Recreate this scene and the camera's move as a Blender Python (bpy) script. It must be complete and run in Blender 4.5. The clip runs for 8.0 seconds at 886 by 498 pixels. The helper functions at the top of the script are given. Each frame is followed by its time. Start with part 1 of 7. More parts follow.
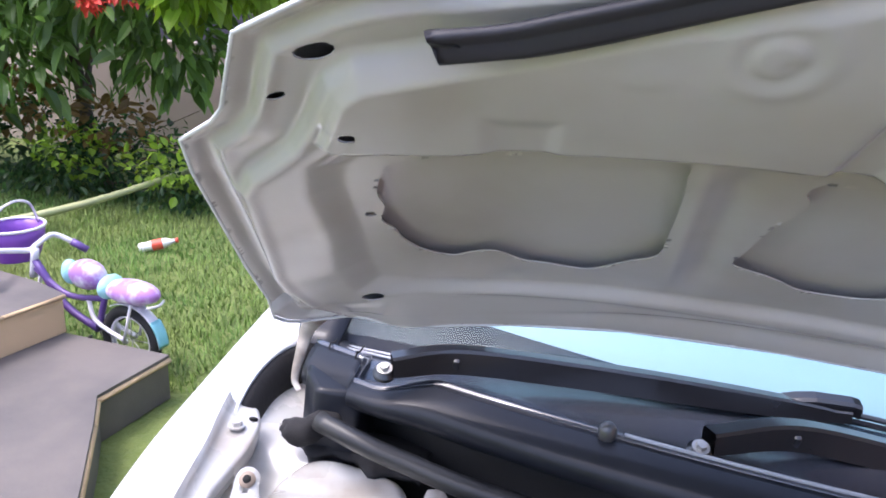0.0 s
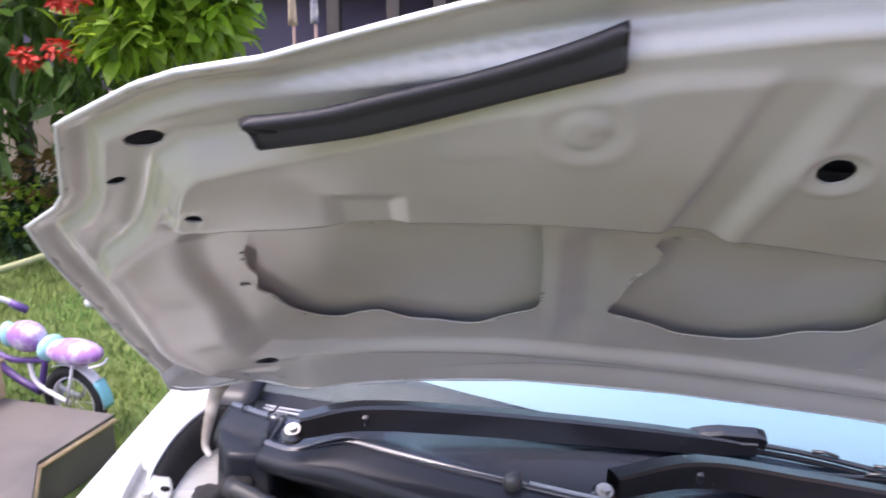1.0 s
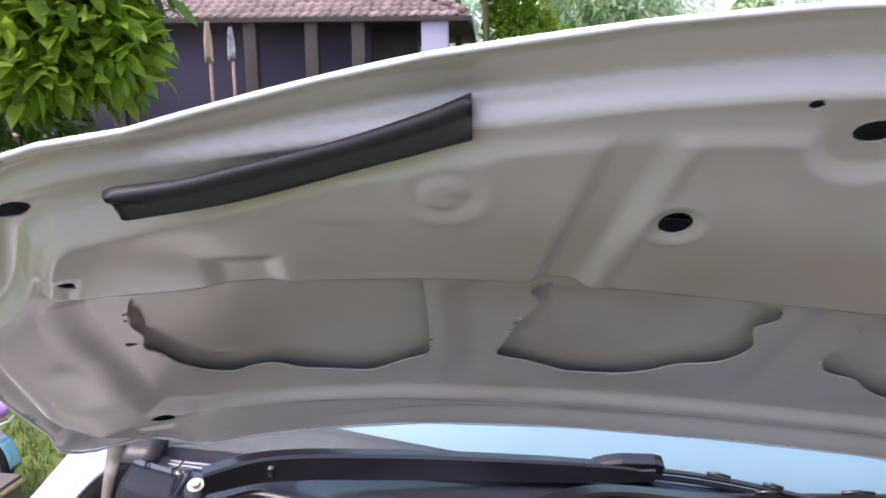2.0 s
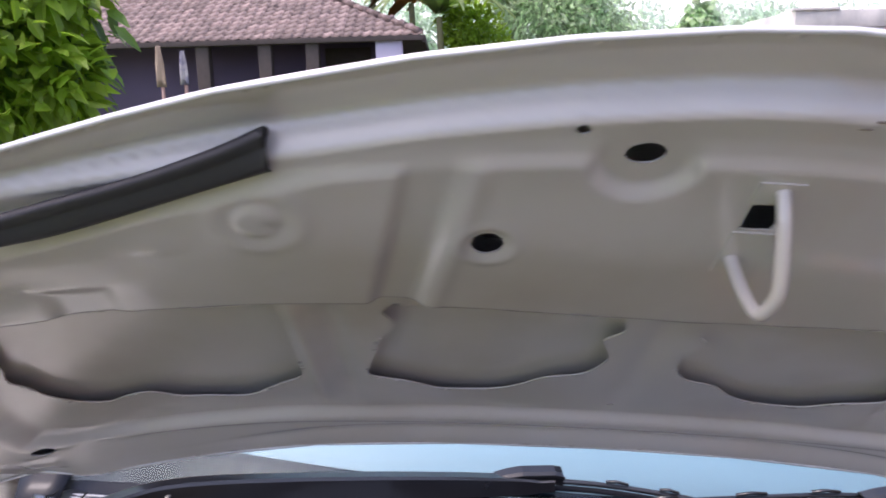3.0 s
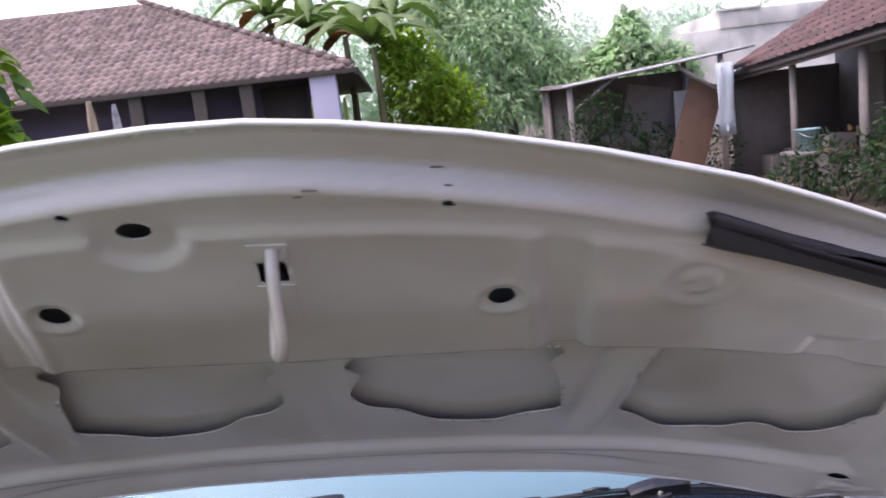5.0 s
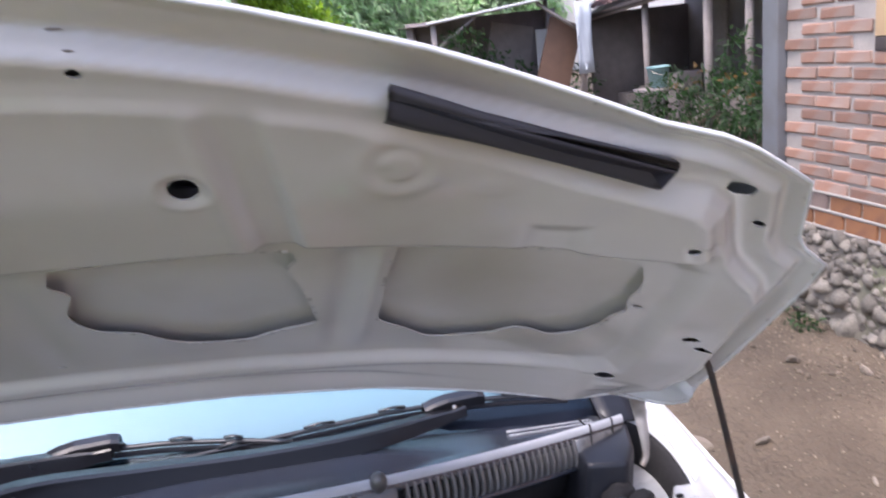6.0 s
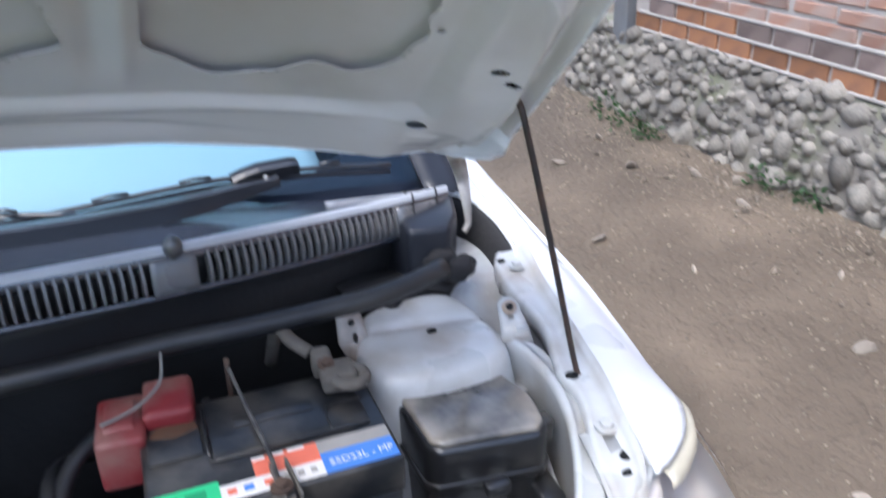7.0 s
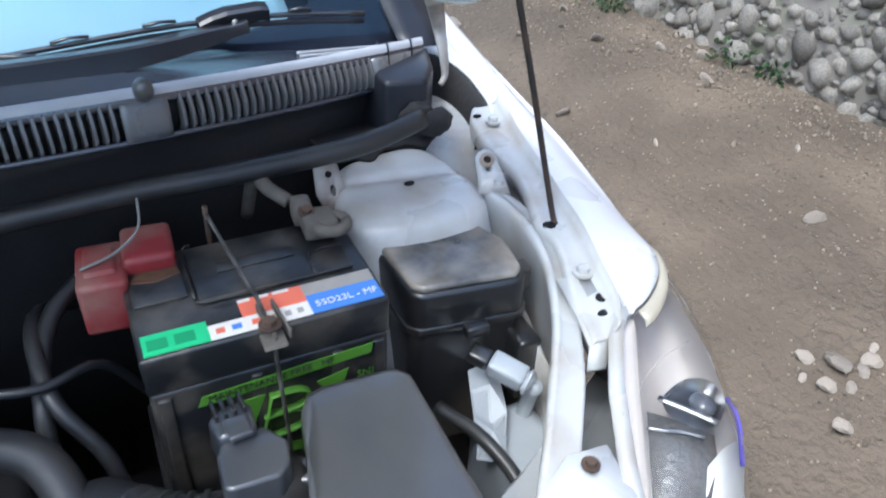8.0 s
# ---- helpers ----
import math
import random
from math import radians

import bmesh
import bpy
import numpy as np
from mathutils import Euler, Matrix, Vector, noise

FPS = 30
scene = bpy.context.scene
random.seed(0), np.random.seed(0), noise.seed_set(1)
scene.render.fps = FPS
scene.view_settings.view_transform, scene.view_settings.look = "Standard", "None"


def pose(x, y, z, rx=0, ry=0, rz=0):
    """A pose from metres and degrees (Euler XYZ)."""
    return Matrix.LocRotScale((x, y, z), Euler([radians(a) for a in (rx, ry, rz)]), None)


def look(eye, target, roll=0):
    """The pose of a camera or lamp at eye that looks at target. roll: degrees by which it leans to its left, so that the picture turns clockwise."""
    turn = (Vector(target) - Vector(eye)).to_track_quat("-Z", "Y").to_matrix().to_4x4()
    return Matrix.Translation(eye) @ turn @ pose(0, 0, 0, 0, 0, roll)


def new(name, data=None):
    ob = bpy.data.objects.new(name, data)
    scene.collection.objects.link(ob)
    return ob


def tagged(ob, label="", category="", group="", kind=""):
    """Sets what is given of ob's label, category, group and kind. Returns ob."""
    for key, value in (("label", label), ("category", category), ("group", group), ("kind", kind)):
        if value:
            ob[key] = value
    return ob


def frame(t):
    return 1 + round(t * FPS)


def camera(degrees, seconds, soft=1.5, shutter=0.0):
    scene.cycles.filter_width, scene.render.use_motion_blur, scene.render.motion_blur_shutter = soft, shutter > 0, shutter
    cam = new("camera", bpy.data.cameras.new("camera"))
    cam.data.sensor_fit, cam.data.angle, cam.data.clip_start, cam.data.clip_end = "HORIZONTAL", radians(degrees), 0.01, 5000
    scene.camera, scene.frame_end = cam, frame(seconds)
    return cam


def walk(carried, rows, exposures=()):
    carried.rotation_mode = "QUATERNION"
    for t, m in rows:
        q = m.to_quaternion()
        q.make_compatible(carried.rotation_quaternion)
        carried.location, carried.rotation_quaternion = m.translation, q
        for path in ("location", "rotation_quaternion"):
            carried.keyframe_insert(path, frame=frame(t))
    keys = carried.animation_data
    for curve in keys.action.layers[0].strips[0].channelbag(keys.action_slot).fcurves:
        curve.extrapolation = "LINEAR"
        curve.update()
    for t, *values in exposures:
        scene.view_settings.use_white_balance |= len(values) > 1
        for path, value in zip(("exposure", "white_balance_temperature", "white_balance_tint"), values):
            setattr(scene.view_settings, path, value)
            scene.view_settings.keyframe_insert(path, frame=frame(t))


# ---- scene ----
cam = camera(60.97, 8.0, soft=1.7, shutter=0.4)
PATH = [
    (0.0, (-0.3720, -0.4423, 1.5518), (-0.5596, 0.4901, 1.2430), 2.768),
    (0.5, (-0.3476, -0.4386, 1.5710), (-0.5384, 0.4974, 1.2754), 1.716),
    (1.0, (-0.3006, -0.4274, 1.5778), (-0.4448, 0.5261, 1.3134), 0.483),
    (1.5, (-0.2737, -0.4258, 1.5880), (-0.3450, 0.5406, 1.3413), 0.168),
    (1.7, (-0.2700, -0.4293, 1.5925), (-0.3321, 0.5402, 1.3551), -0.003),
    (2.8, (-0.2095, -0.4463, 1.6011), (-0.2227, 0.5327, 1.3977), -1.361),
    (3.0, (-0.1772, -0.4477, 1.6023), (-0.1817, 0.5317, 1.4003), -1.637),
    (3.5, (-0.0774, -0.4652, 1.6104), (-0.0701, 0.5162, 1.4183), -3.153),
    (4.0, (-0.0026, -0.4751, 1.6305), (0.0031, 0.5089, 1.4526), -4.806),
    (4.2, (0.0164, -0.4840, 1.6329), (0.0207, 0.5010, 1.4606), -5.719),
    (5.3, (0.1243, -0.5156, 1.6024), (0.2035, 0.4653, 1.4246), -6.921),
    (5.5, (0.1481, -0.5106, 1.5913), (0.2600, 0.4642, 1.3983), -6.934),
    (6.0, (0.2134, -0.4945, 1.5585), (0.4057, 0.4502, 1.2930), -6.739),
    (6.5, (0.2465, -0.4865, 1.5226), (0.4819, 0.4217, 1.1765), -6.515),
    (7.0, (0.2745, -0.4782, 1.4453), (0.5894, 0.3366, 0.9586), -4.080),
    (7.5, (0.2727, -0.4784, 1.4241), (0.6140, 0.2694, 0.8545), -2.404),
    (8.0, (0.2404, -0.4834, 1.4136), (0.5678, 0.2315, 0.7958), -2.014),
]
walk(cam, [(t, look(eye, goal, lean)) for t, eye, goal, lean in PATH],
     exposures=[(0.0, 1.56, 5950, 18), (1.5, 1.38, 6330, 24), (3.0, 1.04, 6280, 23), (3.5, 0.94, 6300, 24), (4.0, 0.71, 6300, 26), (5.5, 1.13, 6220, 22), (6.4, 1.50, 6000, 15), (7.0, 1.46, 5650, 8), (8.0, 1.39, 5520, 3)])

# ---------------------------------------------------------------- light
world = bpy.data.worlds.new("sky")
scene.world = world
world.use_nodes = True
wn, wl = world.node_tree.nodes, world.node_tree.links
sky = wn.new("ShaderNodeTexSky")
sky.sky_type = "NISHITA"
sky.sun_disc = False
sky.sun_elevation = radians(67)
sky.sun_rotation = radians(241)
sky.air_density, sky.dust_density, sky.ozone_density = 1.0, 5.0, 1.2
wl.new(sky.outputs["Color"], wn["Background"].inputs["Color"])
wn["Background"].inputs["Strength"].default_value = 0.15
sun_data = bpy.data.lights.new("sun", "SUN")
sun_data.energy, sun_data.angle, sun_data.color = 0.62, radians(18), (1.0, 0.975, 0.94)
sun = new("sun", sun_data)
sun.matrix_world = look((-4.8, -2.7, 13), (0, 0, 0))

# ---------------------------------------------------------------- materials


def mat(name, base, rough=0.5, metal=0.0, var=0.15, scale=6.0, bump=0.1, bscale=80.0, coat=0.0, second=None, amount=0.0,
        sscale=3.0, random=0.0, spec=0.5, transmit=0.0, alpha=1.0, island=0.0, deep=0.004):
    """Base colour with two scales of variation, optional second tone in patches, and fine relief."""
    m = bpy.data.materials.new(name)
    m.use_nodes = True
    n, l = m.node_tree.nodes, m.node_tree.links
    p = n["Principled BSDF"]
    co = n.new("ShaderNodeTexCoord")
    a = n.new("ShaderNodeTexNoise")
    a.inputs["Scale"].default_value, a.inputs["Detail"].default_value = scale, 6
    l.new(co.outputs["Object"], a.inputs["Vector"])
    b = n.new("ShaderNodeTexNoise")
    b.inputs["Scale"].default_value, b.inputs["Detail"].default_value = bscale, 4
    l.new(co.outputs["Object"], b.inputs["Vector"])
    ramp = n.new("ShaderNodeMix")
    ramp.data_type = "RGBA"
    ramp.inputs["A"].default_value = (*[c * (1 - var) for c in base], 1)
    ramp.inputs["B"].default_value = (*[min(1, c * (1 + var)) for c in base], 1)
    l.new(a.outputs["Fac"], ramp.inputs["Factor"])
    last = ramp.outputs["Result"]
    if second:
        c = n.new("ShaderNodeTexNoise")
        c.inputs["Scale"].default_value, c.inputs["Detail"].default_value = sscale, 8
        l.new(co.outputs["Object"], c.inputs["Vector"])
        r = n.new("ShaderNodeMapRange")
        r.inputs["From Min"].default_value, r.inputs["From Max"].default_value = 0.5 - amount * 0.35, 0.75 - amount * 0.35
        r.inputs["To Max"].default_value = 0.9
        l.new(c.outputs["Fac"], r.inputs["Value"])
        x = n.new("ShaderNodeMix")
        x.data_type = "RGBA"
        x.inputs["B"].default_value = (*second, 1)
        l.new(r.outputs["Result"], x.inputs["Factor"])
        l.new(last, x.inputs["A"])
        last = x.outputs["Result"]
    if random or island:
        h = n.new("ShaderNodeHueSaturation")
        if random:
            src = n.new("ShaderNodeObjectInfo").outputs["Random"]
        else:
            src = n.new("ShaderNodeNewGeometry").outputs["Random Per Island"]
        k = random or island
        r = n.new("ShaderNodeMapRange")
        r.inputs["To Min"].default_value, r.inputs["To Max"].default_value = 1 - k, 1 + k
        l.new(src, r.inputs["Value"])
        l.new(r.outputs["Result"], h.inputs["Value"])
        l.new(last, h.inputs["Color"])
        last = h.outputs["Color"]
    l.new(last, p.inputs["Base Color"])
    rr = n.new("ShaderNodeMapRange")
    rr.inputs["To Min"].default_value, rr.inputs["To Max"].default_value = max(0.02, rough * 0.8), min(1, rough * 1.2)
    l.new(a.outputs["Fac"], rr.inputs["Value"])
    l.new(rr.outputs["Result"], p.inputs["Roughness"])
    p.inputs["Metallic"].default_value = metal
    p.inputs["Specular IOR Level"].default_value = spec
    p.inputs["Coat Weight"].default_value = coat
    p.inputs["Coat Roughness"].default_value = 0.08
    p.inputs["Transmission Weight"].default_value = transmit
    p.inputs["Alpha"].default_value = alpha
    if bump:
        bu = n.new("ShaderNodeBump")
        bu.inputs["Strength"].default_value, bu.inputs["Distance"].default_value = bump, deep
        l.new(b.outputs["Fac"], bu.inputs["Height"])
        l.new(bu.outputs["Normal"], p.inputs["Normal"])
    return m


M_PAINT = mat("white_paint", (0.67, 0.685, 0.70), 0.28, var=0.03, scale=3, bump=0.02, coat=0.5)
M_UNDER = mat("hood_underside_paint", (0.625, 0.61, 0.595), 0.20, var=0.05, scale=4, bump=0.05, bscale=11, coat=0.95, second=(0.53, 0.49, 0.44), amount=0.16, sscale=5)
M_UNDER.node_tree.nodes["Principled BSDF"].inputs["Coat Roughness"].default_value = 0.16
# Darker than the body paint: grime, plus hood shade put into the colour.
M_BAY = mat("shaded_bay_paint", (0.47, 0.475, 0.465), 0.28, var=0.12, scale=9, bump=0.07, bscale=40, coat=0.45, second=(0.36, 0.325, 0.28), amount=0.20, sscale=15)
# One plastic in two tones: the top's bluer colour carries the sky's sheen.
M_COWL = mat("cowl_sheen_plastic", (0.032, 0.039, 0.058), 0.24, var=0.2, scale=9, bump=0.03, bscale=300, coat=0.9, second=(0.035, 0.037, 0.045), amount=0.12, sscale=6, spec=0.6)
M_COWLF = mat("cowl_face_dark_plastic", (0.014, 0.016, 0.022), 0.42, var=0.2, scale=9, bump=0.03, bscale=300, coat=0.12, second=(0.03, 0.032, 0.04), amount=0.12, sscale=6, spec=0.25)
# Raised coat index strengthens that sheen.
for m in (M_COWL, M_COWLF):
    m.node_tree.nodes["Principled BSDF"].inputs["Coat IOR"].default_value = 1.75
    m.node_tree.nodes["Principled BSDF"].inputs["Coat Roughness"].default_value = 0.14
M_WIPER = mat("wiper_metal_black", (0.011, 0.011, 0.013), 0.30, var=0.2, scale=20, bump=0.02, bscale=200, coat=0.8, spec=0.7)
M_RUBBER = mat("rubber_seal", (0.030, 0.030, 0.038), 0.55, var=0.2, scale=20, bump=0.1, bscale=150)
M_TUBE = mat("hose_rubber", (0.013, 0.014, 0.017), 0.46, var=0.35, scale=12, bump=0.1, bscale=90, coat=0.12, second=(0.035, 0.034, 0.032), amount=0.2, sscale=10)
M_DARK = mat("bay_black", (0.018, 0.018, 0.019), 0.6, var=0.4, scale=15, bump=0.3, bscale=50)
M_PLASTIC = mat("dusty_black_plastic", (0.014, 0.014, 0.015), 0.30, var=0.2, scale=10, bump=0.05, bscale=120, coat=0.55, second=(0.12, 0.105, 0.085), amount=0.10, sscale=6)
M_GREYPL = mat("dusty_grey_plastic", (0.034, 0.038, 0.047), 0.30, var=0.3, scale=6, bump=0.05, bscale=120, coat=0.8, second=(0.10, 0.095, 0.085), amount=0.30, sscale=3)
M_STEEL = mat("zinc_steel", (0.5, 0.49, 0.46), 0.38, 1.0, var=0.25, scale=60, bump=0.1)
M_RUST = mat("rusty_steel", (0.115, 0.075, 0.053), 0.75, 0.3, var=0.4, scale=50, bump=0.3, second=(0.05, 0.035, 0.03), amount=0.3, sscale=30)
M_ROD = mat("prop_rod_black", (0.020, 0.017, 0.016), 0.5, var=0.4, scale=30, bump=0.2, second=(0.07, 0.038, 0.025), amount=0.12, sscale=40)
M_RED = mat("red_plastic", (0.20, 0.020, 0.024), 0.5, var=0.25, scale=20, bump=0.15, second=(0.25, 0.12, 0.10), amount=0.3, sscale=18)
M_GREENLBL = mat("green_label", (0.06, 0.55, 0.22), 0.4, var=0.1, bump=0)
M_WHITELBL = mat("white_label", (0.75, 0.72, 0.68), 0.4, var=0.12, scale=40, bump=0)
M_REDLBL = mat("red_label", (0.72, 0.17, 0.10), 0.4, var=0.15, scale=40, bump=0)
M_BLUELBL = mat("blue_label", (0.08, 0.22, 0.62), 0.4, var=0.12, scale=40, bump=0)
M_LIME = mat("lime_print", (0.075, 0.20, 0.02), 0.55, var=0.1, bump=0)
M_BLACKHOLE = mat("hole_black", (0.008, 0.008, 0.008), 0.9, var=0.1, bump=0)
M_INTERIOR = mat("cabin_dark", (0.02, 0.022, 0.026), 0.7, var=0.2)
M_TYRE = mat("tyre_rubber", (0.02, 0.02, 0.02), 0.85, var=0.3, scale=30, bump=0.3)
M_DIRTY = mat("dirty_white_paint", (0.50, 0.47, 0.43), 0.55, var=0.3, scale=25, bump=0.2, second=(0.16, 0.12, 0.09), amount=0.35, sscale=18)
M_CHROME = mat("headlamp_chrome", (0.50, 0.51, 0.53), 0.28, 1.0, var=0.1, bump=0)


def clear_plastic(name, tint, ior=1.32, gloss=(1, 1, 1), rough=0.06):
    """Thin clear plastic: light goes straight through, the surface mirrors by Fresnel."""
    m = bpy.data.materials.new(name)
    m.use_nodes = True
    n, l = m.node_tree.nodes, m.node_tree.links
    t, g, f, x = n.new("ShaderNodeBsdfTransparent"), n.new("ShaderNodeBsdfGlossy"), n.new("ShaderNodeFresnel"), n.new("ShaderNodeMixShader")
    t.inputs["Color"].default_value = (*tint, 1)
    g.inputs["Color"].default_value = (*gloss, 1)
    g.inputs["Roughness"].default_value = rough
    f.inputs["IOR"].default_value = ior
    l.new(f.outputs["Fac"], x.inputs["Fac"])
    l.new(t.outputs["BSDF"], x.inputs[1])
    l.new(g.outputs["BSDF"], x.inputs[2])
    l.new(x.outputs["Shader"], n["Material Output"].inputs["Surface"])
    return m


M_GLASS = clear_plastic("windscreen_glass", (0.84, 0.94, 0.97), 1.45, (0.75, 0.92, 1.0), 0.02)
M_LENS = clear_plastic("headlamp_lens", (0.95, 0.94, 0.91))

# ---------------------------------------------------------------- building helpers
CAR = pose(0, 0, 1.5, -0.6625, 4.877, 0)


def mesh_from(name, verts, faces, material, smooth=True, mats=()):
    me = bpy.data.meshes.new(name)
    me.from_pydata([tuple(map(float, v)) for v in verts], [], [tuple(map(int, f)) for f in faces])
    me.materials.append(material)
    for m in mats:
        me.materials.append(m)
    me.polygons.foreach_set("use_smooth", [smooth] * len(me.polygons))
    me.update()
    return me


def fast_mesh(name, verts, quads, material, smooth=True):
    """A mesh from arrays: n x 3 places, m x k corners."""
    verts, quads = np.asarray(verts, dtype=np.float32), np.asarray(quads, dtype=np.int32)
    me = bpy.data.meshes.new(name)
    m, k = quads.shape
    me.vertices.add(len(verts))
    me.vertices.foreach_set("co", verts.ravel())
    me.loops.add(m * k)
    me.loops.foreach_set("vertex_index", quads.ravel())
    me.polygons.add(m)
    me.polygons.foreach_set("loop_start", np.arange(0, m * k, k, dtype=np.int32))
    me.polygons.foreach_set("use_smooth", np.full(m, smooth))
    me.materials.append(material)
    me.update(calc_edges=True)
    return me


def thing(name, base, label, category, group="", m=None):
    """An Empty at the base of a thing that stands in the car's axes, or in the world's with m given."""
    ob = new(name)
    ob.empty_display_size = 0.1
    ob.matrix_world = (CAR if m is None else m) @ Matrix.Translation(base)
    ob["base"] = list(base)
    return tagged(ob, label, category, group)


def put(name, me, parent, label="", m=None):
    """A mesh as a part of a thing, or of one of its parts."""
    ob = new(name, me)
    ob.parent = parent
    if m is not None:
        ob.matrix_basis = m
    if label:
        tagged(ob, label)
    return ob


def part(name, bm, material, parent, label="", smooth=True, m=None):
    me = bpy.data.meshes.new(name)
    bm.normal_update()
    bm.to_mesh(me)
    bm.free()
    me.materials.append(material)
    me.polygons.foreach_set("use_smooth", [smooth] * len(me.polygons))
    return put(name, me, parent, label, m)


def box_bm(x0, x1, y0, y1, z0, z1, bevel=0.004, segs=2):
    bm = bmesh.new()
    bmesh.ops.create_cube(bm, size=1)
    bmesh.ops.transform(bm, matrix=Matrix.Translation(((x0 + x1) / 2, (y0 + y1) / 2, (z0 + z1) / 2)) @ Matrix.Diagonal((x1 - x0, y1 - y0, z1 - z0, 1)), verts=bm.verts)
    if bevel:
        bmesh.ops.bevel(bm, geom=bm.edges[:], offset=bevel, segments=segs, profile=0.6, affect="EDGES", clamp_overlap=True)
    return bm


def prism_bm(outline, z0, z1, bevel=0.003, top_scale=1.0):
    """An upright prism over a plan outline, its edges rounded."""
    bm = bmesh.new()
    cx = sum(p[0] for p in outline) / len(outline)
    cy = sum(p[1] for p in outline) / len(outline)
    lo = [bm.verts.new((p[0], p[1], z0)) for p in outline]
    hi = [bm.verts.new((cx + (p[0] - cx) * top_scale, cy + (p[1] - cy) * top_scale, z1 + (p[2] if len(p) > 2 else 0))) for p in outline]
    bm.faces.new(lo[::-1])
    bm.faces.new(hi)
    n = len(outline)
    for i in range(n):
        bm.faces.new((lo[i], lo[(i + 1) % n], hi[(i + 1) % n], hi[i]))
    bmesh.ops.recalc_face_normals(bm, faces=bm.faces[:])
    if bevel:
        bmesh.ops.bevel(bm, geom=bm.edges[:], offset=bevel, segments=2, profile=0.6, affect="EDGES", clamp_overlap=True)
    return bm


def smooth_line(pts, per=8):
    """A Catmull-Rom line through the points."""
    pts = [Vector(p) for p in pts]
    ext = [pts[0] * 2 - pts[1]] + pts + [pts[-1] * 2 - pts[-2]]
    out = []
    for i in range(1, len(ext) - 2):
        a, b, c, d = ext[i - 1:i + 3]
        for k in range(per):
            t = k / per
            out.append(0.5 * (2 * b + (c - a) * t + (2 * a - 5 * b + 4 * c - d) * t * t + (3 * b - a - 3 * c + d) * t ** 3))
    return out + [pts[-1]]


def tube_mesh(name, pts, radius, material, segs=10, per=6, squash=1.0):
    """A round bar along a line; radius is a number, or one for each end."""
    line = smooth_line(pts, per) if per > 1 else [Vector(p) for p in pts]
    r0, r1 = radius if isinstance(radius, tuple) else (radius, radius)
    verts, faces = [], []
    up = Vector((0, 0, 1))
    for i, p in enumerate(line):
        d = (line[min(i + 1, len(line) - 1)] - line[max(i - 1, 0)]).normalized()
        if abs(d.dot(up)) > 0.95:
            up = Vector((1, 0, 0)) if abs(d.x) < 0.9 else Vector((0, 1, 0))
        s = d.cross(up).normalized()
        up = s.cross(d).normalized()
        r = r0 + (r1 - r0) * i / (len(line) - 1)
        for k in range(segs):
            a = 2 * math.pi * k / segs
            verts.append(p + s * (math.cos(a) * r) + up * (math.sin(a) * r * squash))
    n = len(line)
    for i in range(n - 1):
        for k in range(segs):
            faces.append((i * segs + k, i * segs + (k + 1) % segs, (i + 1) * segs + (k + 1) % segs, (i + 1) * segs + k))
    faces.append(tuple(range(segs))[::-1])
    faces.append(tuple((n - 1) * segs + k for k in range(segs)))
    return mesh_from(name, verts, faces, material)


def loft_mesh(name, rows, material, closed=False, smooth=True, thick=0.0, drop=(0, 0, -1)):
    """A skin through rows of places; with thick, a plate that is as deep along drop."""
    rows = [[Vector(p) for p in r] for r in rows]
    n, k = len(rows), len(rows[0])
    verts = [p for r in rows for p in r]
    faces = []
    for i in range(n - 1):
        for j in range(k - 1 + closed):
            faces.append((i * k + j, i * k + (j + 1) % k, (i + 1) * k + (j + 1) % k, (i + 1) * k + j))
    if thick:
        d = Vector(drop).normalized() * thick
        o = len(verts)
        verts += [v + d for v in verts]
        faces += [tuple(o + x for x in f[::-1]) for f in faces]
        rim = [j for j in range(k)] + [i * k + k - 1 for i in range(1, n)] + [(n - 1) * k + j for j in range(k - 2, -1, -1)] + [i * k for i in range(n - 2, 0, -1)]
        for a, b in zip(rim, rim[1:] + rim[:1]):
            faces.append((b, a, o + a, o + b))
    me = mesh_from(name, verts, faces, material, smooth)
    if thick:
        bm = bmesh.new()
        bm.from_mesh(me)
        bmesh.ops.recalc_face_normals(bm, faces=bm.faces[:])
        bm.to_mesh(me)
        bm.free()
    return me


def disc_bm(r, h, segs=20, bevel=0.0):
    bm = bmesh.new()
    bmesh.ops.create_cone(bm, cap_ends=True, segments=segs, radius1=r, radius2=r, depth=h)
    if bevel:
        bmesh.ops.bevel(bm, geom=[e for e in bm.edges if len(e.link_faces) == 2 and any(len(f.verts) > 4 for f in e.link_faces)], offset=bevel, segments=2, affect="EDGES")
    return bm


def bolt(parent, place, r=0.008, material=None, tilt=(0, 0, 0), name="bolt"):
    """A flanged hexagon bolt head."""
    bm = disc_bm(r * 1.5, r * 0.35, 20)
    hexa = bmesh.ops.create_cone(bm, cap_ends=True, segments=6, radius1=r, radius2=r * 0.92, depth=r * 0.9)
    bmesh.ops.translate(bm, vec=(0, 0, r * 0.5), verts=hexa["verts"])
    return part(name, bm, material or M_STEEL, parent, m=pose(*place, *tilt), smooth=False)


def step(x, a, b):
    t = np.clip((x - a) / (b - a), 0, 1)
    return t * t * (3 - 2 * t)


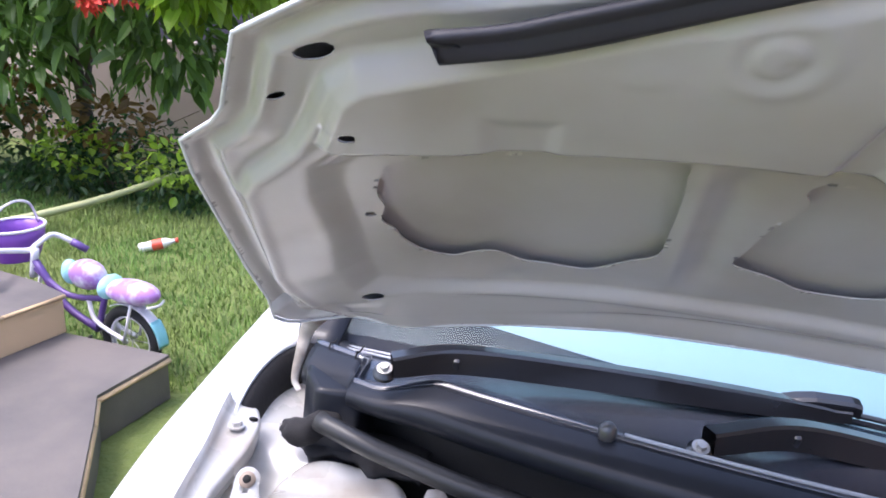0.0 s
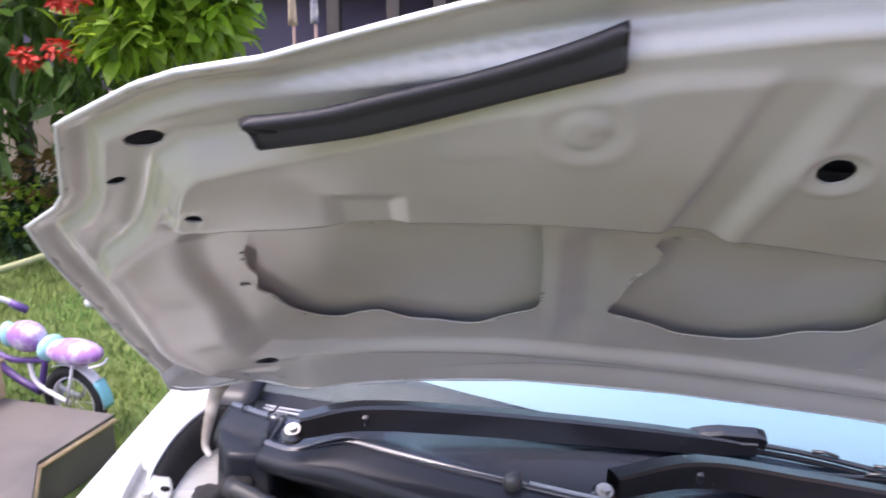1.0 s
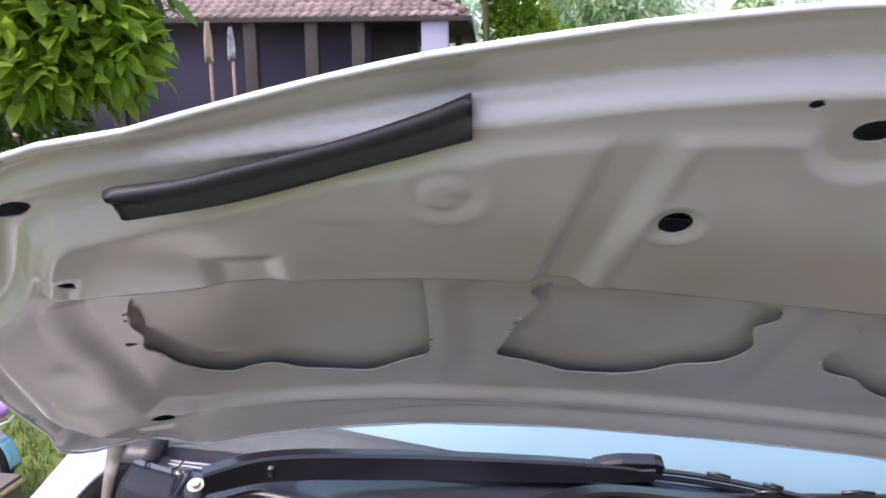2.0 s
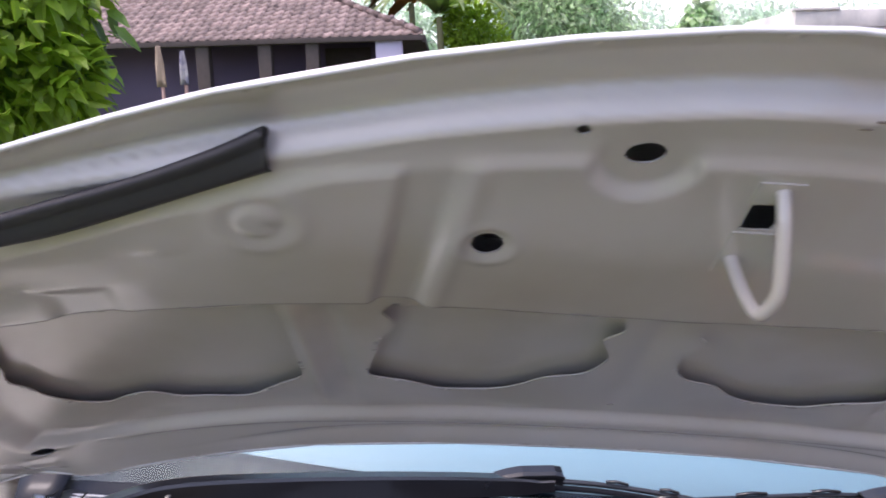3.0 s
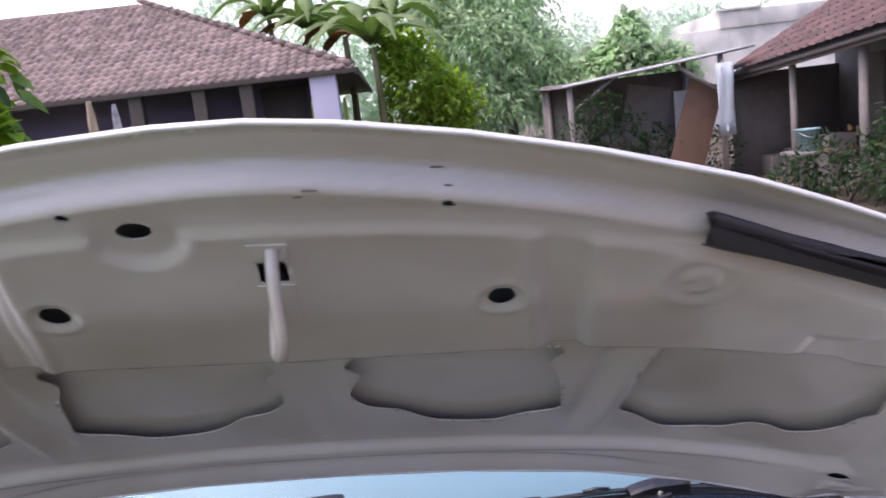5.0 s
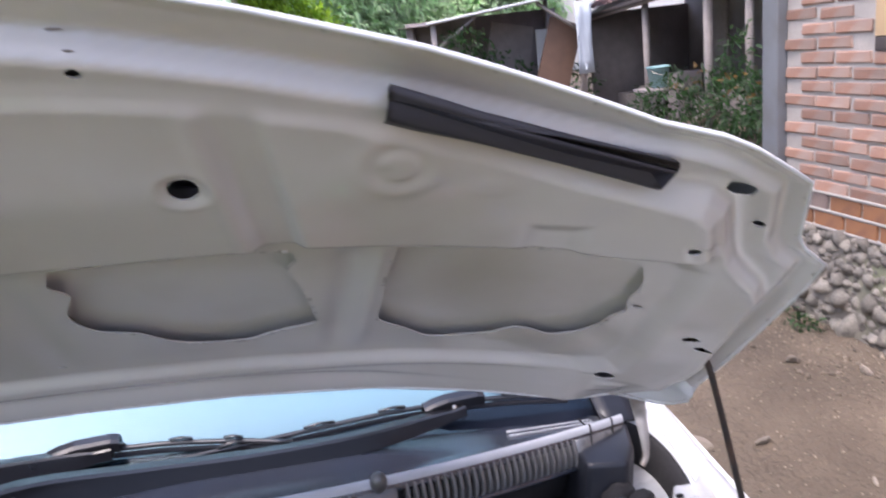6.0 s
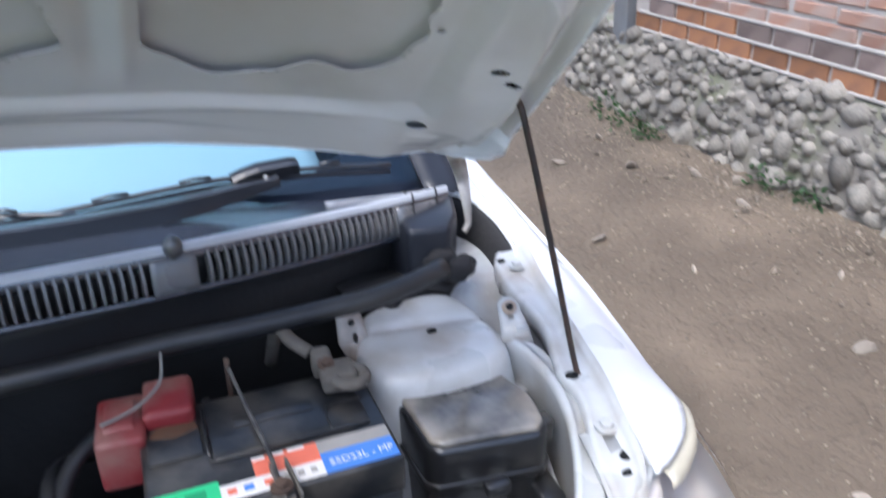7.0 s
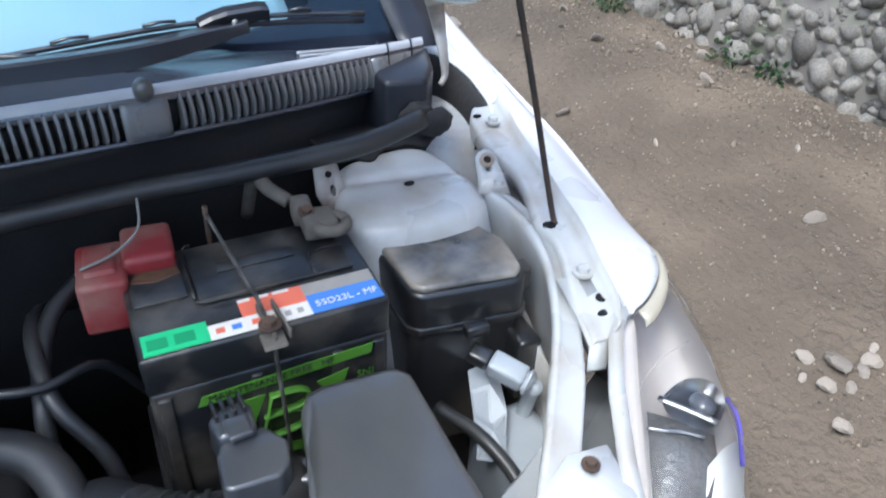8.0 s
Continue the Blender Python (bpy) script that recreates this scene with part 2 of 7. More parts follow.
def poly_sd(px, py, poly):
    """Signed distance to an outline, negative within."""
    P = np.asarray(poly, dtype=float)
    Q = np.roll(P, -1, axis=0)
    best = np.full(px.shape, 1e9)
    inside = np.zeros(px.shape, dtype=bool)
    for (ax, ay), (bx, by) in zip(P, Q):
        ex, ey = bx - ax, by - ay
        t = np.clip(((px - ax) * ex + (py - ay) * ey) / (ex * ex + ey * ey + 1e-12), 0, 1)
        best = np.minimum(best, np.hypot(px - ax - t * ex, py - ay - t * ey))
        cross = ((ay > py) != (by > py)) & (px < ex * (py - ay) / (ey + (ey == 0) * 1e-12) + ax)
        inside ^= cross
    return np.where(inside, -best, best)


def smooth_poly(pts, per=4):
    ring = [(*p, 0) for p in pts]
    ext = [Vector(ring[-1])] + [Vector(p) for p in ring] + [Vector(ring[0]), Vector(ring[1])]
    out = []
    for i in range(1, len(ext) - 2):
        a, b, c, d = ext[i - 1:i + 3]
        for k in range(per):
            t = k / per
            q = 0.5 * (2 * b + (c - a) * t + (2 * a - 5 * b + 4 * c - d) * t * t + (3 * b - a - 3 * c + d) * t ** 3)
            out.append((q.x, q.y))
    return out

# ---------------------------------------------------------------- the car
car = thing("car", (0, 0, -1.45), "white hatchback car with its hood propped open", "car")
BASE = Matrix.Translation((0, 0, 1.45))


def cput(name, me, parent=None, label="", m=None):
    """A part of the car, given in the car's own axes."""
    if parent is None:
        return put(name, me, car, label, BASE @ (m or Matrix.Identity(4)))
    return put(name, me, parent, label, m)


def cpart(name, bm, material, label="", m=None, smooth=True):
    return part(name, bm, material, car, label, smooth, BASE @ (m or Matrix.Identity(4)))


# the hood stands open on its hinges: u across, v from hinge to nose, w out of its underside
TILT = radians(42)


def hood_place(u, v, w):
    return np.stack([u, 0.25 - v * math.cos(TILT) - w * math.sin(TILT), -0.20 + v * math.sin(TILT) - w * math.cos(TILT)], -1)


def crown(u):
    return 0.06 * u ** 2 + 0.38 * u ** 4


def mirrored(half):
    """A closed outline from its right half, which begins and ends on the middle line."""
    return half + [(-u, v) for u, v in half[::-1] if abs(u) > 1e-6]


HOOD = mirrored(smooth_poly([(0, .4755), (.05, .4725), (.124, .4620), (.2, .446), (.3, .420), (.355, .403), (.411, .386), (.46, .372), (.505, .368)], 1)
                + [(.53, .361), (.578, .339), (.592, .305), (.604, .275), (.614, .263), (.637, .25), (.643, .21), (.648, .13), (.653, .05), (.655, -.03), (.655, -.062),
                   (.650, -.088), (.640, -.103), (.622, -.111), (.59, -.112), (.55, -.110), (.50, -.108), (.42, -.104), (.3, -.095), (.15, -.0895), (0, -.088)])
POCKET_1 = smooth_poly([(.530, .104), (.521, .088), (.516, .066), (.500, .042), (.476, .029), (.459, .037), (.437, .040), (.413, .022), (.390, .018), (.368, .012),
                        (.350, .012), (.332, .028), (.318, .040), (.299, .056), (.298, .096), (.299, .150), (.303, .190), (.312, .206), (.40, .204), (.50, .196),
                        (.518, .182), (.527, .150), (.524, .128)], 3)
POCKET_2 = smooth_poly([(.238, .060), (.226, .052), (.205, .045), (.188, .036), (.170, .027), (.125, .030), (.100, .042), (.078, .064), (.050, .074), (.037, .090),
                        (.031, .110), (.034, .126), (.042, .146), (.040, .155), (.031, .166), (.032, .176), (.045, .194), (.12, .202), (.205, .2), (.218, .198),
                        (.222, .186), (.214, .171), (.216, .156), (.226, .132), (.234, .085)], 3)
# inner raised field of the pressing, the flat that carries latch and buffers, and the low ground of the pockets
FIELD = mirrored([(0, .407), (.09, .405), (.16, .398), (.25, .382), (.34, .356), (.41, .333), (.46, .320)]
                 + smooth_poly([(.49, .313), (.516, .309), (.533, .296), (.543, .275), (.553, .254), (.568, .231), (.587, .213), (.604, .200), (.614, .184), (.616, .162), (.620, .125), (.624, .08),
                                (.629, .035), (.628, .0), (.618, -.045)], 1) + [(.607, -.075), (.590, -.13), (.4, -.15), (0, -.15)])
PLATEAU = mirrored([(0, .402), (.09, .400), (.16, .393), (.25, .377), (.34, .351), (.41, .328), (.46, .315), (.489, .308), (.513, .303), (.527, .291), (.536, .272), (.544, .252), (.550, .240), (.543, .231),
                    (.525, .227), (.48, .222), (.44, .226), (.36, .229), (.31, .231), (.21, .232), (.1, .226), (0, .222)])
LOW = mirrored([(0, .224), (.1, .228), (.21, .234), (.31, .233), (.44, .228), (.48, .224), (.53, .224), (.556, .205), (.563, .17), (.562, .10), (.566, .03), (.560, -.02), (.52, -.038), (.4, -.036), (.2, -.030), (0, -.028)])
HOLES = [(.539, .318, .0118, .0078, -.2), (.569, .282, .0050, .0042, 0), (.5265, .253, .0058, .0046, 0), (.537, .117, .0048, .0038, 0), (.5555, -.042, .0112, .0085, 0),
         (.153, .3195, .0098, .0108, 0), (.113, .4170, .0040, .0036, 0)]


def hood_height(u, v, edge):
    """How far the pressing stands out; edge is the distance from the rim."""
    a = np.abs(u)
    w = crown(u)
    field = poly_sd(u, v, FIELD)
    plateau = poly_sd(u, v, PLATEAU)
    low = poly_sd(u, v, LOW)
    # the shoulder of the field is a rounded bead on the flanks, a soft step along the nose
    flank = step(a, 0.44, 0.52)
    inner = step(-field, -0.007 - 0.004 * (1 - flank), 0.006)
    nose = step(v, 0.30, 0.39) * (1 - step(a, 0.40, 0.52))
    w = w + 0.010 * inner + 0.008 * nose * (1 - inner)
    w = w + flank * (0.0035 * np.exp(-((field + 0.001) / 0.0065) ** 2) - 0.0012 * np.exp(-((field - 0.016) / 0.010) ** 2))
    # notches cut out of the flat's lower edge, and the channels between the pocket pairs
    box = np.maximum(np.abs(a - 0.417) - 0.019, np.abs(v - 0.235) - 0.030)
    notch_box = 1 - step(box, -0.007, 0.010)
    mid = 0.187 + (0.40 - v) * 0.15
    chan = step(a - mid, -0.024, -0.010) * (1 - step(a - mid, 0.008, 0.019)) * (1 - step(v, 0.385, 0.405))
    flat = step(-plateau, -0.004, 0.007)
    w = w + (0.010 - 0.0065 * nose) * flat * (1 - 0.30 * notch_box - 0.60 * chan)
    w = w + 0.0016 * flat * np.exp(-((a - mid + 0.028) / 0.006) ** 2) * (1 - step(v, 0.375, 0.395))
    w = w - 0.009 * step(-low, -0.004 - 0.010 * flank, 0.010 + 0.008 * flank)
    # the back edge turns out into a stiffening flange
    w = w + 0.20 * np.maximum(0, -v - 0.046) * (1 - step(a, 0.52, 0.60)) + 0.0015 * np.exp(-((v + 0.040) / 0.006) ** 2) * (1 - step(a, 0.5, 0.58))
    w = w - 0.16 * np.maximum(0, -v - 0.048) * step(a, 0.52, 0.60)
    # rim: the pressing falls away from the field, then runs flat out to the folded hem
    k = 1 - 0.42 * step(a, 0.22, 0.50)
    fore = step(v, -0.09, -0.03)
    w = w - fore * (0.0140 - 0.0080 * step(a, 0.30, 0.52) + 0.0065 * nose) * step(-edge, -0.042 * k + 0.001 * nose, -0.025 * k - 0.007 * nose)
    w = w + fore * (0.0075 - 0.0025 * step(a, 0.30, 0.52)) * (1 - 0.2 * nose) * step(-edge, -0.022 * k - 0.008 * nose, -0.001)
    w = w + fore * flank * (0.0022 * np.exp(-((edge - 0.0235) / 0.0055) ** 2) - 0.0010 * np.exp(-((edge - 0.012) / 0.003) ** 2))
    # valley and low rib between the pockets
    gap = step(v, -0.03, 0.05) * (1 - step(v, 0.18, 0.225))
    w = w - 0.0045 * np.exp(-((a - 0.262 - 0.05 * (v - 0.12)) / 0.012) ** 2) * gap + 0.0030 * np.exp(-((a - 0.287 - 0.05 * (v - 0.12)) / 0.007) ** 2) * gap
    w = w - 0.0025 * np.exp(-(u / 0.014) ** 2) * gap
    # buffer seats: a low ring, a raised round cap and its dimple; a faint long pad beside it
    r = np.hypot(a - 0.288, v - 0.339)
    w = w + 0.0013 * np.exp(-((r - 0.026) / 0.007) ** 2) + 0.0022 * (1 - step(r, 0.009, 0.017)) - 0.0016 * np.exp(-((a - 0.280) ** 2 + (v - 0.334) ** 2) / 0.006 ** 2)
    r = np.hypot((a - 0.352) / 1.9, v - 0.318)
    w = w + 0.0009 * (1 - step(r, 0.004, 0.014))
    # stamped pads near the corners
    box = np.maximum(np.abs(a - 0.538 + 0.5 * (v - 0.247)) - 0.012, np.abs(v - 0.247) - 0.010)
    w = w - 0.0014 * (1 - step(box, -0.002, 0.006))
    box = np.maximum(np.abs(a - 0.567) - 0.016, np.abs(v + 0.073) - 0.010)
    w = w + 0.002 * (1 - step(box, -0.003, 0.006))
    # the round seat round the nose hole, on one side only
    r = np.hypot(u + 0.076, (v - 0.396) * 1.1)
    seat = 1 - step(r, 0.021, 0.034)
    w = w * (1 - seat) + (crown(u) + 0.0078 + 0.04 * np.maximum(0, 0.392 - v)) * seat
    # collars of the buffer holes
    r = np.hypot(a - 0.153, v - 0.3195)
    w = w - 0.0016 * (1 - step(r, 0.012, 0.016)) + 0.0008 * np.exp(-((r - 0.019) / 0.003) ** 2)
    # faint dents and waves of the pressing
    for cu, cv, s, h in ((0.45, 0.28, 0.022, -.0014), (0.37, 0.27, 0.020, .0012), (0.585, 0.245, 0.014, .0012), (0.23, 0.0, 0.03, .0015), (0.592, 0.10, .018, -.0022), (0.33, -0.01, .03, -.001), (0.595, 0.03, .02, .0014),
                         (0.43, 0.005, .015, .0009), (0.555, 0.335, .016, -.0012), (0.50, 0.345, .016, .0012)):
        w = w + h * np.exp(-((a - cu) ** 2 + (v - cv) ** 2) / s ** 2)
    return w


def hood_panel(name, material, gap, depth_of, cuts, rim):
    """A skin over the hood's outline with the cuts left open, its free edges turned back by rim."""
    us, vs = np.arange(-0.665, 0.6651, gap), np.arange(-0.17, 0.5001, gap)
    u, v = np.meshgrid(us, vs)
    s = poly_sd(u, v, HOOD)
    edge = -s
    for cut in cuts:
        s = np.maximum(s, -cut(u, v))
    gv, gu = np.gradient(s, gap)
    near = np.abs(s) < 0.8 * gap
    u2, v2 = np.where(near, u - s * gu, u), np.where(near, v - s * gv, v)
    w = depth_of(u2, v2, np.where(near, -poly_sd(u2, v2, HOOD), edge))
    n, k = u.shape
    idx = np.arange(n * k).reshape(n, k)
    mid = (s[:-1, :-1] + s[1:, :-1] + s[:-1, 1:] + s[1:, 1:]) / 4
    keep = mid < 0
    quads = np.stack([idx[:-1, :-1], idx[:-1, 1:], idx[1:, 1:], idx[1:, :-1]], -1)[keep]
    pts = hood_place(u2.ravel(), v2.ravel(), w.ravel())
    used = np.unique(quads)
    remap = np.full(n * k, -1)
    remap[used] = np.arange(len(used))
    quads, pts = remap[quads], pts[used]
    e = np.concatenate([quads[:, [i, (i + 1) % 4]] for i in range(4)])
    key = np.sort(e, 1)
    _, first, count = np.unique(key[:, 0] * 10 ** 7 + key[:, 1], return_index=True, return_counts=True)
    free = e[first[count == 1]]
    ring = np.unique(free)
    fore, back = np.full(len(pts), -1), np.full(len(pts), -1)
    fore[ring] = len(pts) + np.arange(len(ring))
    back[ring] = len(pts) + len(ring) + np.arange(len(ring))
    out = np.array([0, math.sin(TILT), math.cos(TILT)]) * rim
    pts = np.concatenate([pts, pts[ring], pts[ring] + out])
    skirt = np.stack([fore[free[:, 1]], fore[free[:, 0]], back[free[:, 0]], back[free[:, 1]]], -1)
    return fast_mesh(name, pts, np.concatenate([quads, skirt]), material)


def ellipse(cu, cv, ru, rv, turn):
    def sd(u, v):
        x, y = (u - cu) * math.cos(turn) + (v - cv) * math.sin(turn), -(u - cu) * math.sin(turn) + (v - cv) * math.cos(turn)
        k = np.sqrt((x / ru) ** 2 + (y / rv) ** 2)
        return (k - 1) * min(ru, rv)
    return sd


def outline_cut(poly):
    return lambda u, v: poly_sd(u, v, poly)


cuts = []
for side in (-1, 1):
    for poly in (POCKET_1, POCKET_2):
        cuts.append(outline_cut([(side * u, v) for u, v in poly]))
    for hu, hv, ru, rv, turn in HOLES:
        cuts.append(ellipse(side * hu, hv, ru, rv, side * turn))
cuts.append(ellipse(-0.077, 0.4005, 0.0108, 0.0085, 0.15))
cuts.append(ellipse(-0.003, 0.0, 0.0035, 0.0028, 0))
cuts.append(outline_cut([(-.0095, .347), (.0095, .347), (.0095, .369), (-.0095, .369)]))
for cu, cv in ((.598, .085), (.6135, .073)):
    cuts.append(ellipse(cu, cv, .009, .0045, 0.4))

def outline_ring(u, v):
    """All but the field behind the pockets."""
    return -poly_sd(u, v, LINING)


LINING = mirrored([(0, .28), (.5, .28), (.565, .20), (.565, .0), (.5, -.03), (0, -.03)])
hood = cput("hood", hood_panel("hood", M_UNDER, 0.0026, hood_height, cuts, 0.0012), label="grey-white painted underside of an open hood with stamped pockets")


def back_turn(u, v):
    """How far the back edge turns out of the underside."""
    side = step(np.abs(u), 0.52, 0.60)
    return 0.20 * np.maximum(0, -v - 0.046) * (1 - side) - 0.16 * np.maximum(0, -v - 0.048) * side


def nose_drop(u):
    return 0.0065 - 0.0055 * step(np.abs(u), 0.30, 0.52)


skin = hood_panel("outer_skin", M_PAINT, 0.004, lambda u, v, e: crown(u) - 0.0030 - 0.023 * step(e, 0.0, 0.065) + back_turn(u, v) + 0.010 * step(-v, 0.03, 0.05) - step(v, -0.09, -0.03) * nose_drop(u) * (1 - step(e, 0.018, 0.045)) - 0.006 * step(e, 0.004, 0.02), [], 0.0015)
put("outer_skin", skin, hood, "glossy white outer skin")
lining = hood_panel("inner_layer", M_UNDER, 0.005, lambda u, v, e: crown(u) - 0.0105, [outline_ring], 0.001)
put("inner_layer", lining, hood, "grey-white inner face behind the pockets")


def hood_hem():
    """The folded edge where the outer skin wraps the underside."""
    line = []
    k = HOOD.index((0, -.088))
    for u, v in HOOD[k:] + HOOD[:k + 1]:
        line.append(hood_place(np.array(u), np.array(v), np.array(crown(u) - 0.0010 + float(back_turn(np.array(u), np.array(v))) + 0.010 * float(step(np.array(-v), 0.03, 0.05)) - float(step(np.array(v), -0.09, -0.03)) * float(nose_drop(np.array(u))))))
    return tube_mesh("hem", line, 0.0016, M_PAINT, 8, 1, 1.0)


put("hem", hood_hem(), hood, "white folded hem")


def hood_point(u, v, w):
    return Vector(hood_place(np.array(u), np.array(v), np.array(w)).tolist())


def surface(u, v):
    """How far the underside stands out at one place."""
    u, v = np.array([u]), np.array([v])
    return float(hood_height(u, v, -poly_sd(u, v, HOOD))[0])


def rubber_strip(side):
    """The foam seal that lies along the nose: a flat strip with a proud rounded back edge."""
    rows = []
    # the strip leans: its lower edge stands proud, its upper edge lies close to the panel
    if side < 0:
        low = smooth_line([(.2745, .3855, .0212), (.300, .374, .0250), (.340, .360, .0315), (.386, .347, .0420), (.418, .3395, .0490), (.4590, .3380, .0605)], 8)
        top = smooth_line([(.2770, .3970, .0020), (.303, .387, .0090), (.348, .3695, .0185), (.398, .3560, .0290), (.430, .3490, .0365), (.4685, .3500, .0480)], 8)
    else:
        low = smooth_line([(.275, .3895, .0266), (.302, .3792, .0286), (.3355, .3677, .0316), (.367, .3574, .0350), (.3955, .3484, .0385), (.4667, .3288, .0512)], 8)
        top = smooth_line([(.279, .3986, .0090), (.3105, .3887, .0130), (.336, .3808, .0160), (.367, .3710, .0190), (.3955, .3624, .0227), (.4772, .3445, .0374)], 8)
    for i, (p, q) in enumerate(zip(low, top)):
        d = q - p
        n = Vector((0, -d.z, d.y)).normalized()
        n = n if n.z > 0 else -n
        row = []
        for a, h in ((0, -.010), (0, .0), (.08, .0035), (.45, .0040), (.55, .0048), (.66, .0095), (.85, .0100), (.98, .0070), (1.0, .0), (1.0, -.006)):
            r = p + d * a + n * h
            row.append(hood_point(side * r.x, r.y, r.z))
        rows.append(row if side > 0 else row[::-1])
    me = loft_mesh("rubber_strip", rows, M_RUBBER)
    bm = bmesh.new()
    bm.from_mesh(me)
    bmesh.ops.holes_fill(bm, edges=[e for e in bm.edges if e.is_boundary], sides=0)
    bm.to_mesh(me)
    bm.free()
    put("rubber_strip", me, hood, "matt black rubber seal strip")


rubber_strip(-1)
rubber_strip(1)

CHIPS = ((.030, .4335, .008), (.024, .4285, .004), (.104, .4305, .008), (.112, .426, .004))
# latch striker: a bent wire loop on a small plate
loop = [hood_point(*p) for p in ((.002, .383, .010), (.003, .374, .030), (.0055, .352, .054), (.0055, .342, .060), (.003, .331, .0625), (.000, .3270, .059), (-.003, .322, .040), (-.005, .318, .012))]
put("striker", tube_mesh("striker", loop, 0.0043, M_UNDER, 12, 3), hood, "painted wire latch loop with worn tip")
for v0, v1 in ((0.305, 0.345), (0.371, 0.389)):
    bm = bmesh.new()
    vs4 = [bm.verts.new(hood_point(u, v, surface(u, v) + .0012)) for u, v in ((-.0125, v0), (.0125, v0), (.0125, v1), (-.0125, v1))]
    f = bm.faces.new(vs4)
    ex = bmesh.ops.extrude_face_region(bm, geom=[f])
    bmesh.ops.translate(bm, vec=Vector((0, math.sin(TILT), math.cos(TILT))) * 0.004, verts=[g for g in ex["geom"] if isinstance(g, bmesh.types.BMVert)])
    bmesh.ops.recalc_face_normals(bm, faces=bm.faces[:])
    part("latch_plate", bm, M_UNDER, hood, "small welded striker plate", smooth=False)


# worn spots along the nose
M_CHIP = mat("bare_chip", (0.20, 0.165, 0.14), 0.8, var=0.3, scale=60, bump=0.2)
for cu, cv, ln in CHIPS:
    c = hood_point(cu, cv, surface(cu, cv))
    bm = bmesh.new()
    bmesh.ops.create_uvsphere(bm, u_segments=10, v_segments=6, radius=1)
    part("paint_chip", bm, M_CHIP, hood, "dark chip in the paint", m=pose(c.x, c.y, c.z, 42, 0, -14 if cu > 0 else 6) @ Matrix.Diagonal((ln, .0009, .0006, 1)))


def hinge(side):
    """A bent steel arm from the hood's corner down to the wing."""
    s = side
    pts = [hood_point(s * .608, -.070, .058), hood_point(s * .618, -.105, .066), (s * .6665, .363, -.388), (s * .673, .362, -.420), (s * .677, .360, -.448), (s * .676, .357, -.462), (s * .668, .352, -.470)]
    line = smooth_line(pts, 5)
    rows = []
    n = len(line)
    for i, p in enumerate(line):
        t = i / (n - 1)
        wd = 0.0125 * (1 - t) ** 1.8 + 0.0036
        dep = 0.0022
        d = (line[min(i + 1, n - 1)] - line[max(0, i - 1)]).normalized()
        across = Vector((1, 0, 0)) - d * d.x
        across.normalize()
        nn = d.cross(across).normalized()
        wd = float(wd)
        rows.append([p - across * wd - nn * dep, p + across * wd - nn * dep, p + across * wd * 0.9 + nn * dep, p - across * wd * 0.9 + nn * dep])
    hg = put("hinge", loft_mesh("hinge", rows, M_DIRTY, closed=True), car, "grey-white painted hood hinge arm", BASE)
    for du, dv in ((-.012, -.078), (.012, -.092)):
        q = hood_point(s * .612 + du, dv, .0680)
        bolt(hg, q, .0065, M_BAY, (132, 0, 0))


hinge(-1)
hinge(1)

# prop rod from the wing rail to the hood
rod = [(.690, .105, -.560), (.699, .102, -.562), (.7035, .108, -.552), (.699, .116, -.53), (.668, .137, -.385), (.640, .155, -.262), (.634, .160, -.240), (.622, .158, -.220), (.607, .150, -.204), (.612, .146, -.196)]
cput("prop_rod", tube_mesh("prop_rod", rod, 0.0036, M_ROD, 8, 4), label="thin dark bent steel prop rod")


# ---------------------------------------------------------------- cowl, windscreen, wipers
def cowl_y(x):
    return 0.244 + 0.40 * x * x


def cowl_z(x):
    return -0.385 - 0.12 * x * x


def notch(x):
    """How deep the cowl's edge is scooped out round the outer wiper pivot: a sharp end, a long run-out."""
    if x < -0.602:
        return 0.0
    return float(1 - step(np.array(x), -0.575, -0.485))


def depth(x):
    """The cowl's depth from its front edge to the foot of the glass."""
    return 0.449 + 0.12 * x * x - cowl_y(x)


def lip(x, dy, dz):
    n = notch(x)
    k = max(0.0, 1 - max(0.0, dy - 0.02) / 0.075)
    y = cowl_y(x) + dy if dy < 0.025 else cowl_y(x) + 0.02 + (dy - 0.02) / 0.18 * (depth(x) - 0.02)
    return x, y - 0.040 * n * k, cowl_z(x) + dz - 0.012 * n * k ** 0.5


XS = [i * 0.01 for i in range(-68, 69)] + [-0.6025, -0.6015]
XS.sort()
COWL = [(0.004, -0.012), (0.006, -0.004), (0.010, 0.0), (0.013, 0.0005), (0.016, -0.001), (0.019, -0.006), (0.04, -0.014), (0.075, -0.018), (0.11, -0.021), (0.150, -0.023), (0.175, -0.0245), (0.182, -0.022), (0.20, -0.023)]
cowl = cput("cowl", loft_mesh("cowl", [[lip(x, dy, dz) for dy, dz in COWL] for x in XS], M_COWL, thick=0.004), label="black plastic cowl below the windscreen")
# The highlight along the cowl edge is put into this pale colour.
M_EDGE_SHINE = mat("cowl_edge_highlight", (0.40, 0.42, 0.45), 0.32, var=0.25, scale=14, bump=0.1, bscale=200)
put("rim", tube_mesh("rim", [lip(x, 0.0115, 0.0010) for x in XS if -0.29 < x < -0.015], 0.0022, M_EDGE_SHINE, 8, 1), cowl)
put("rim", loft_mesh("rim", [[lip(x, dy, dz) for dy, dz in ((0.0050, -0.0055), (0.0062, -0.0012), (0.0098, 0.0022), (0.0135, 0.0026), (0.0170, 0.0006), (0.0182, -0.0035))] for x in XS if x > -0.02], M_EDGE_SHINE), cowl, "cowl edge with its pale highlight in the colour")
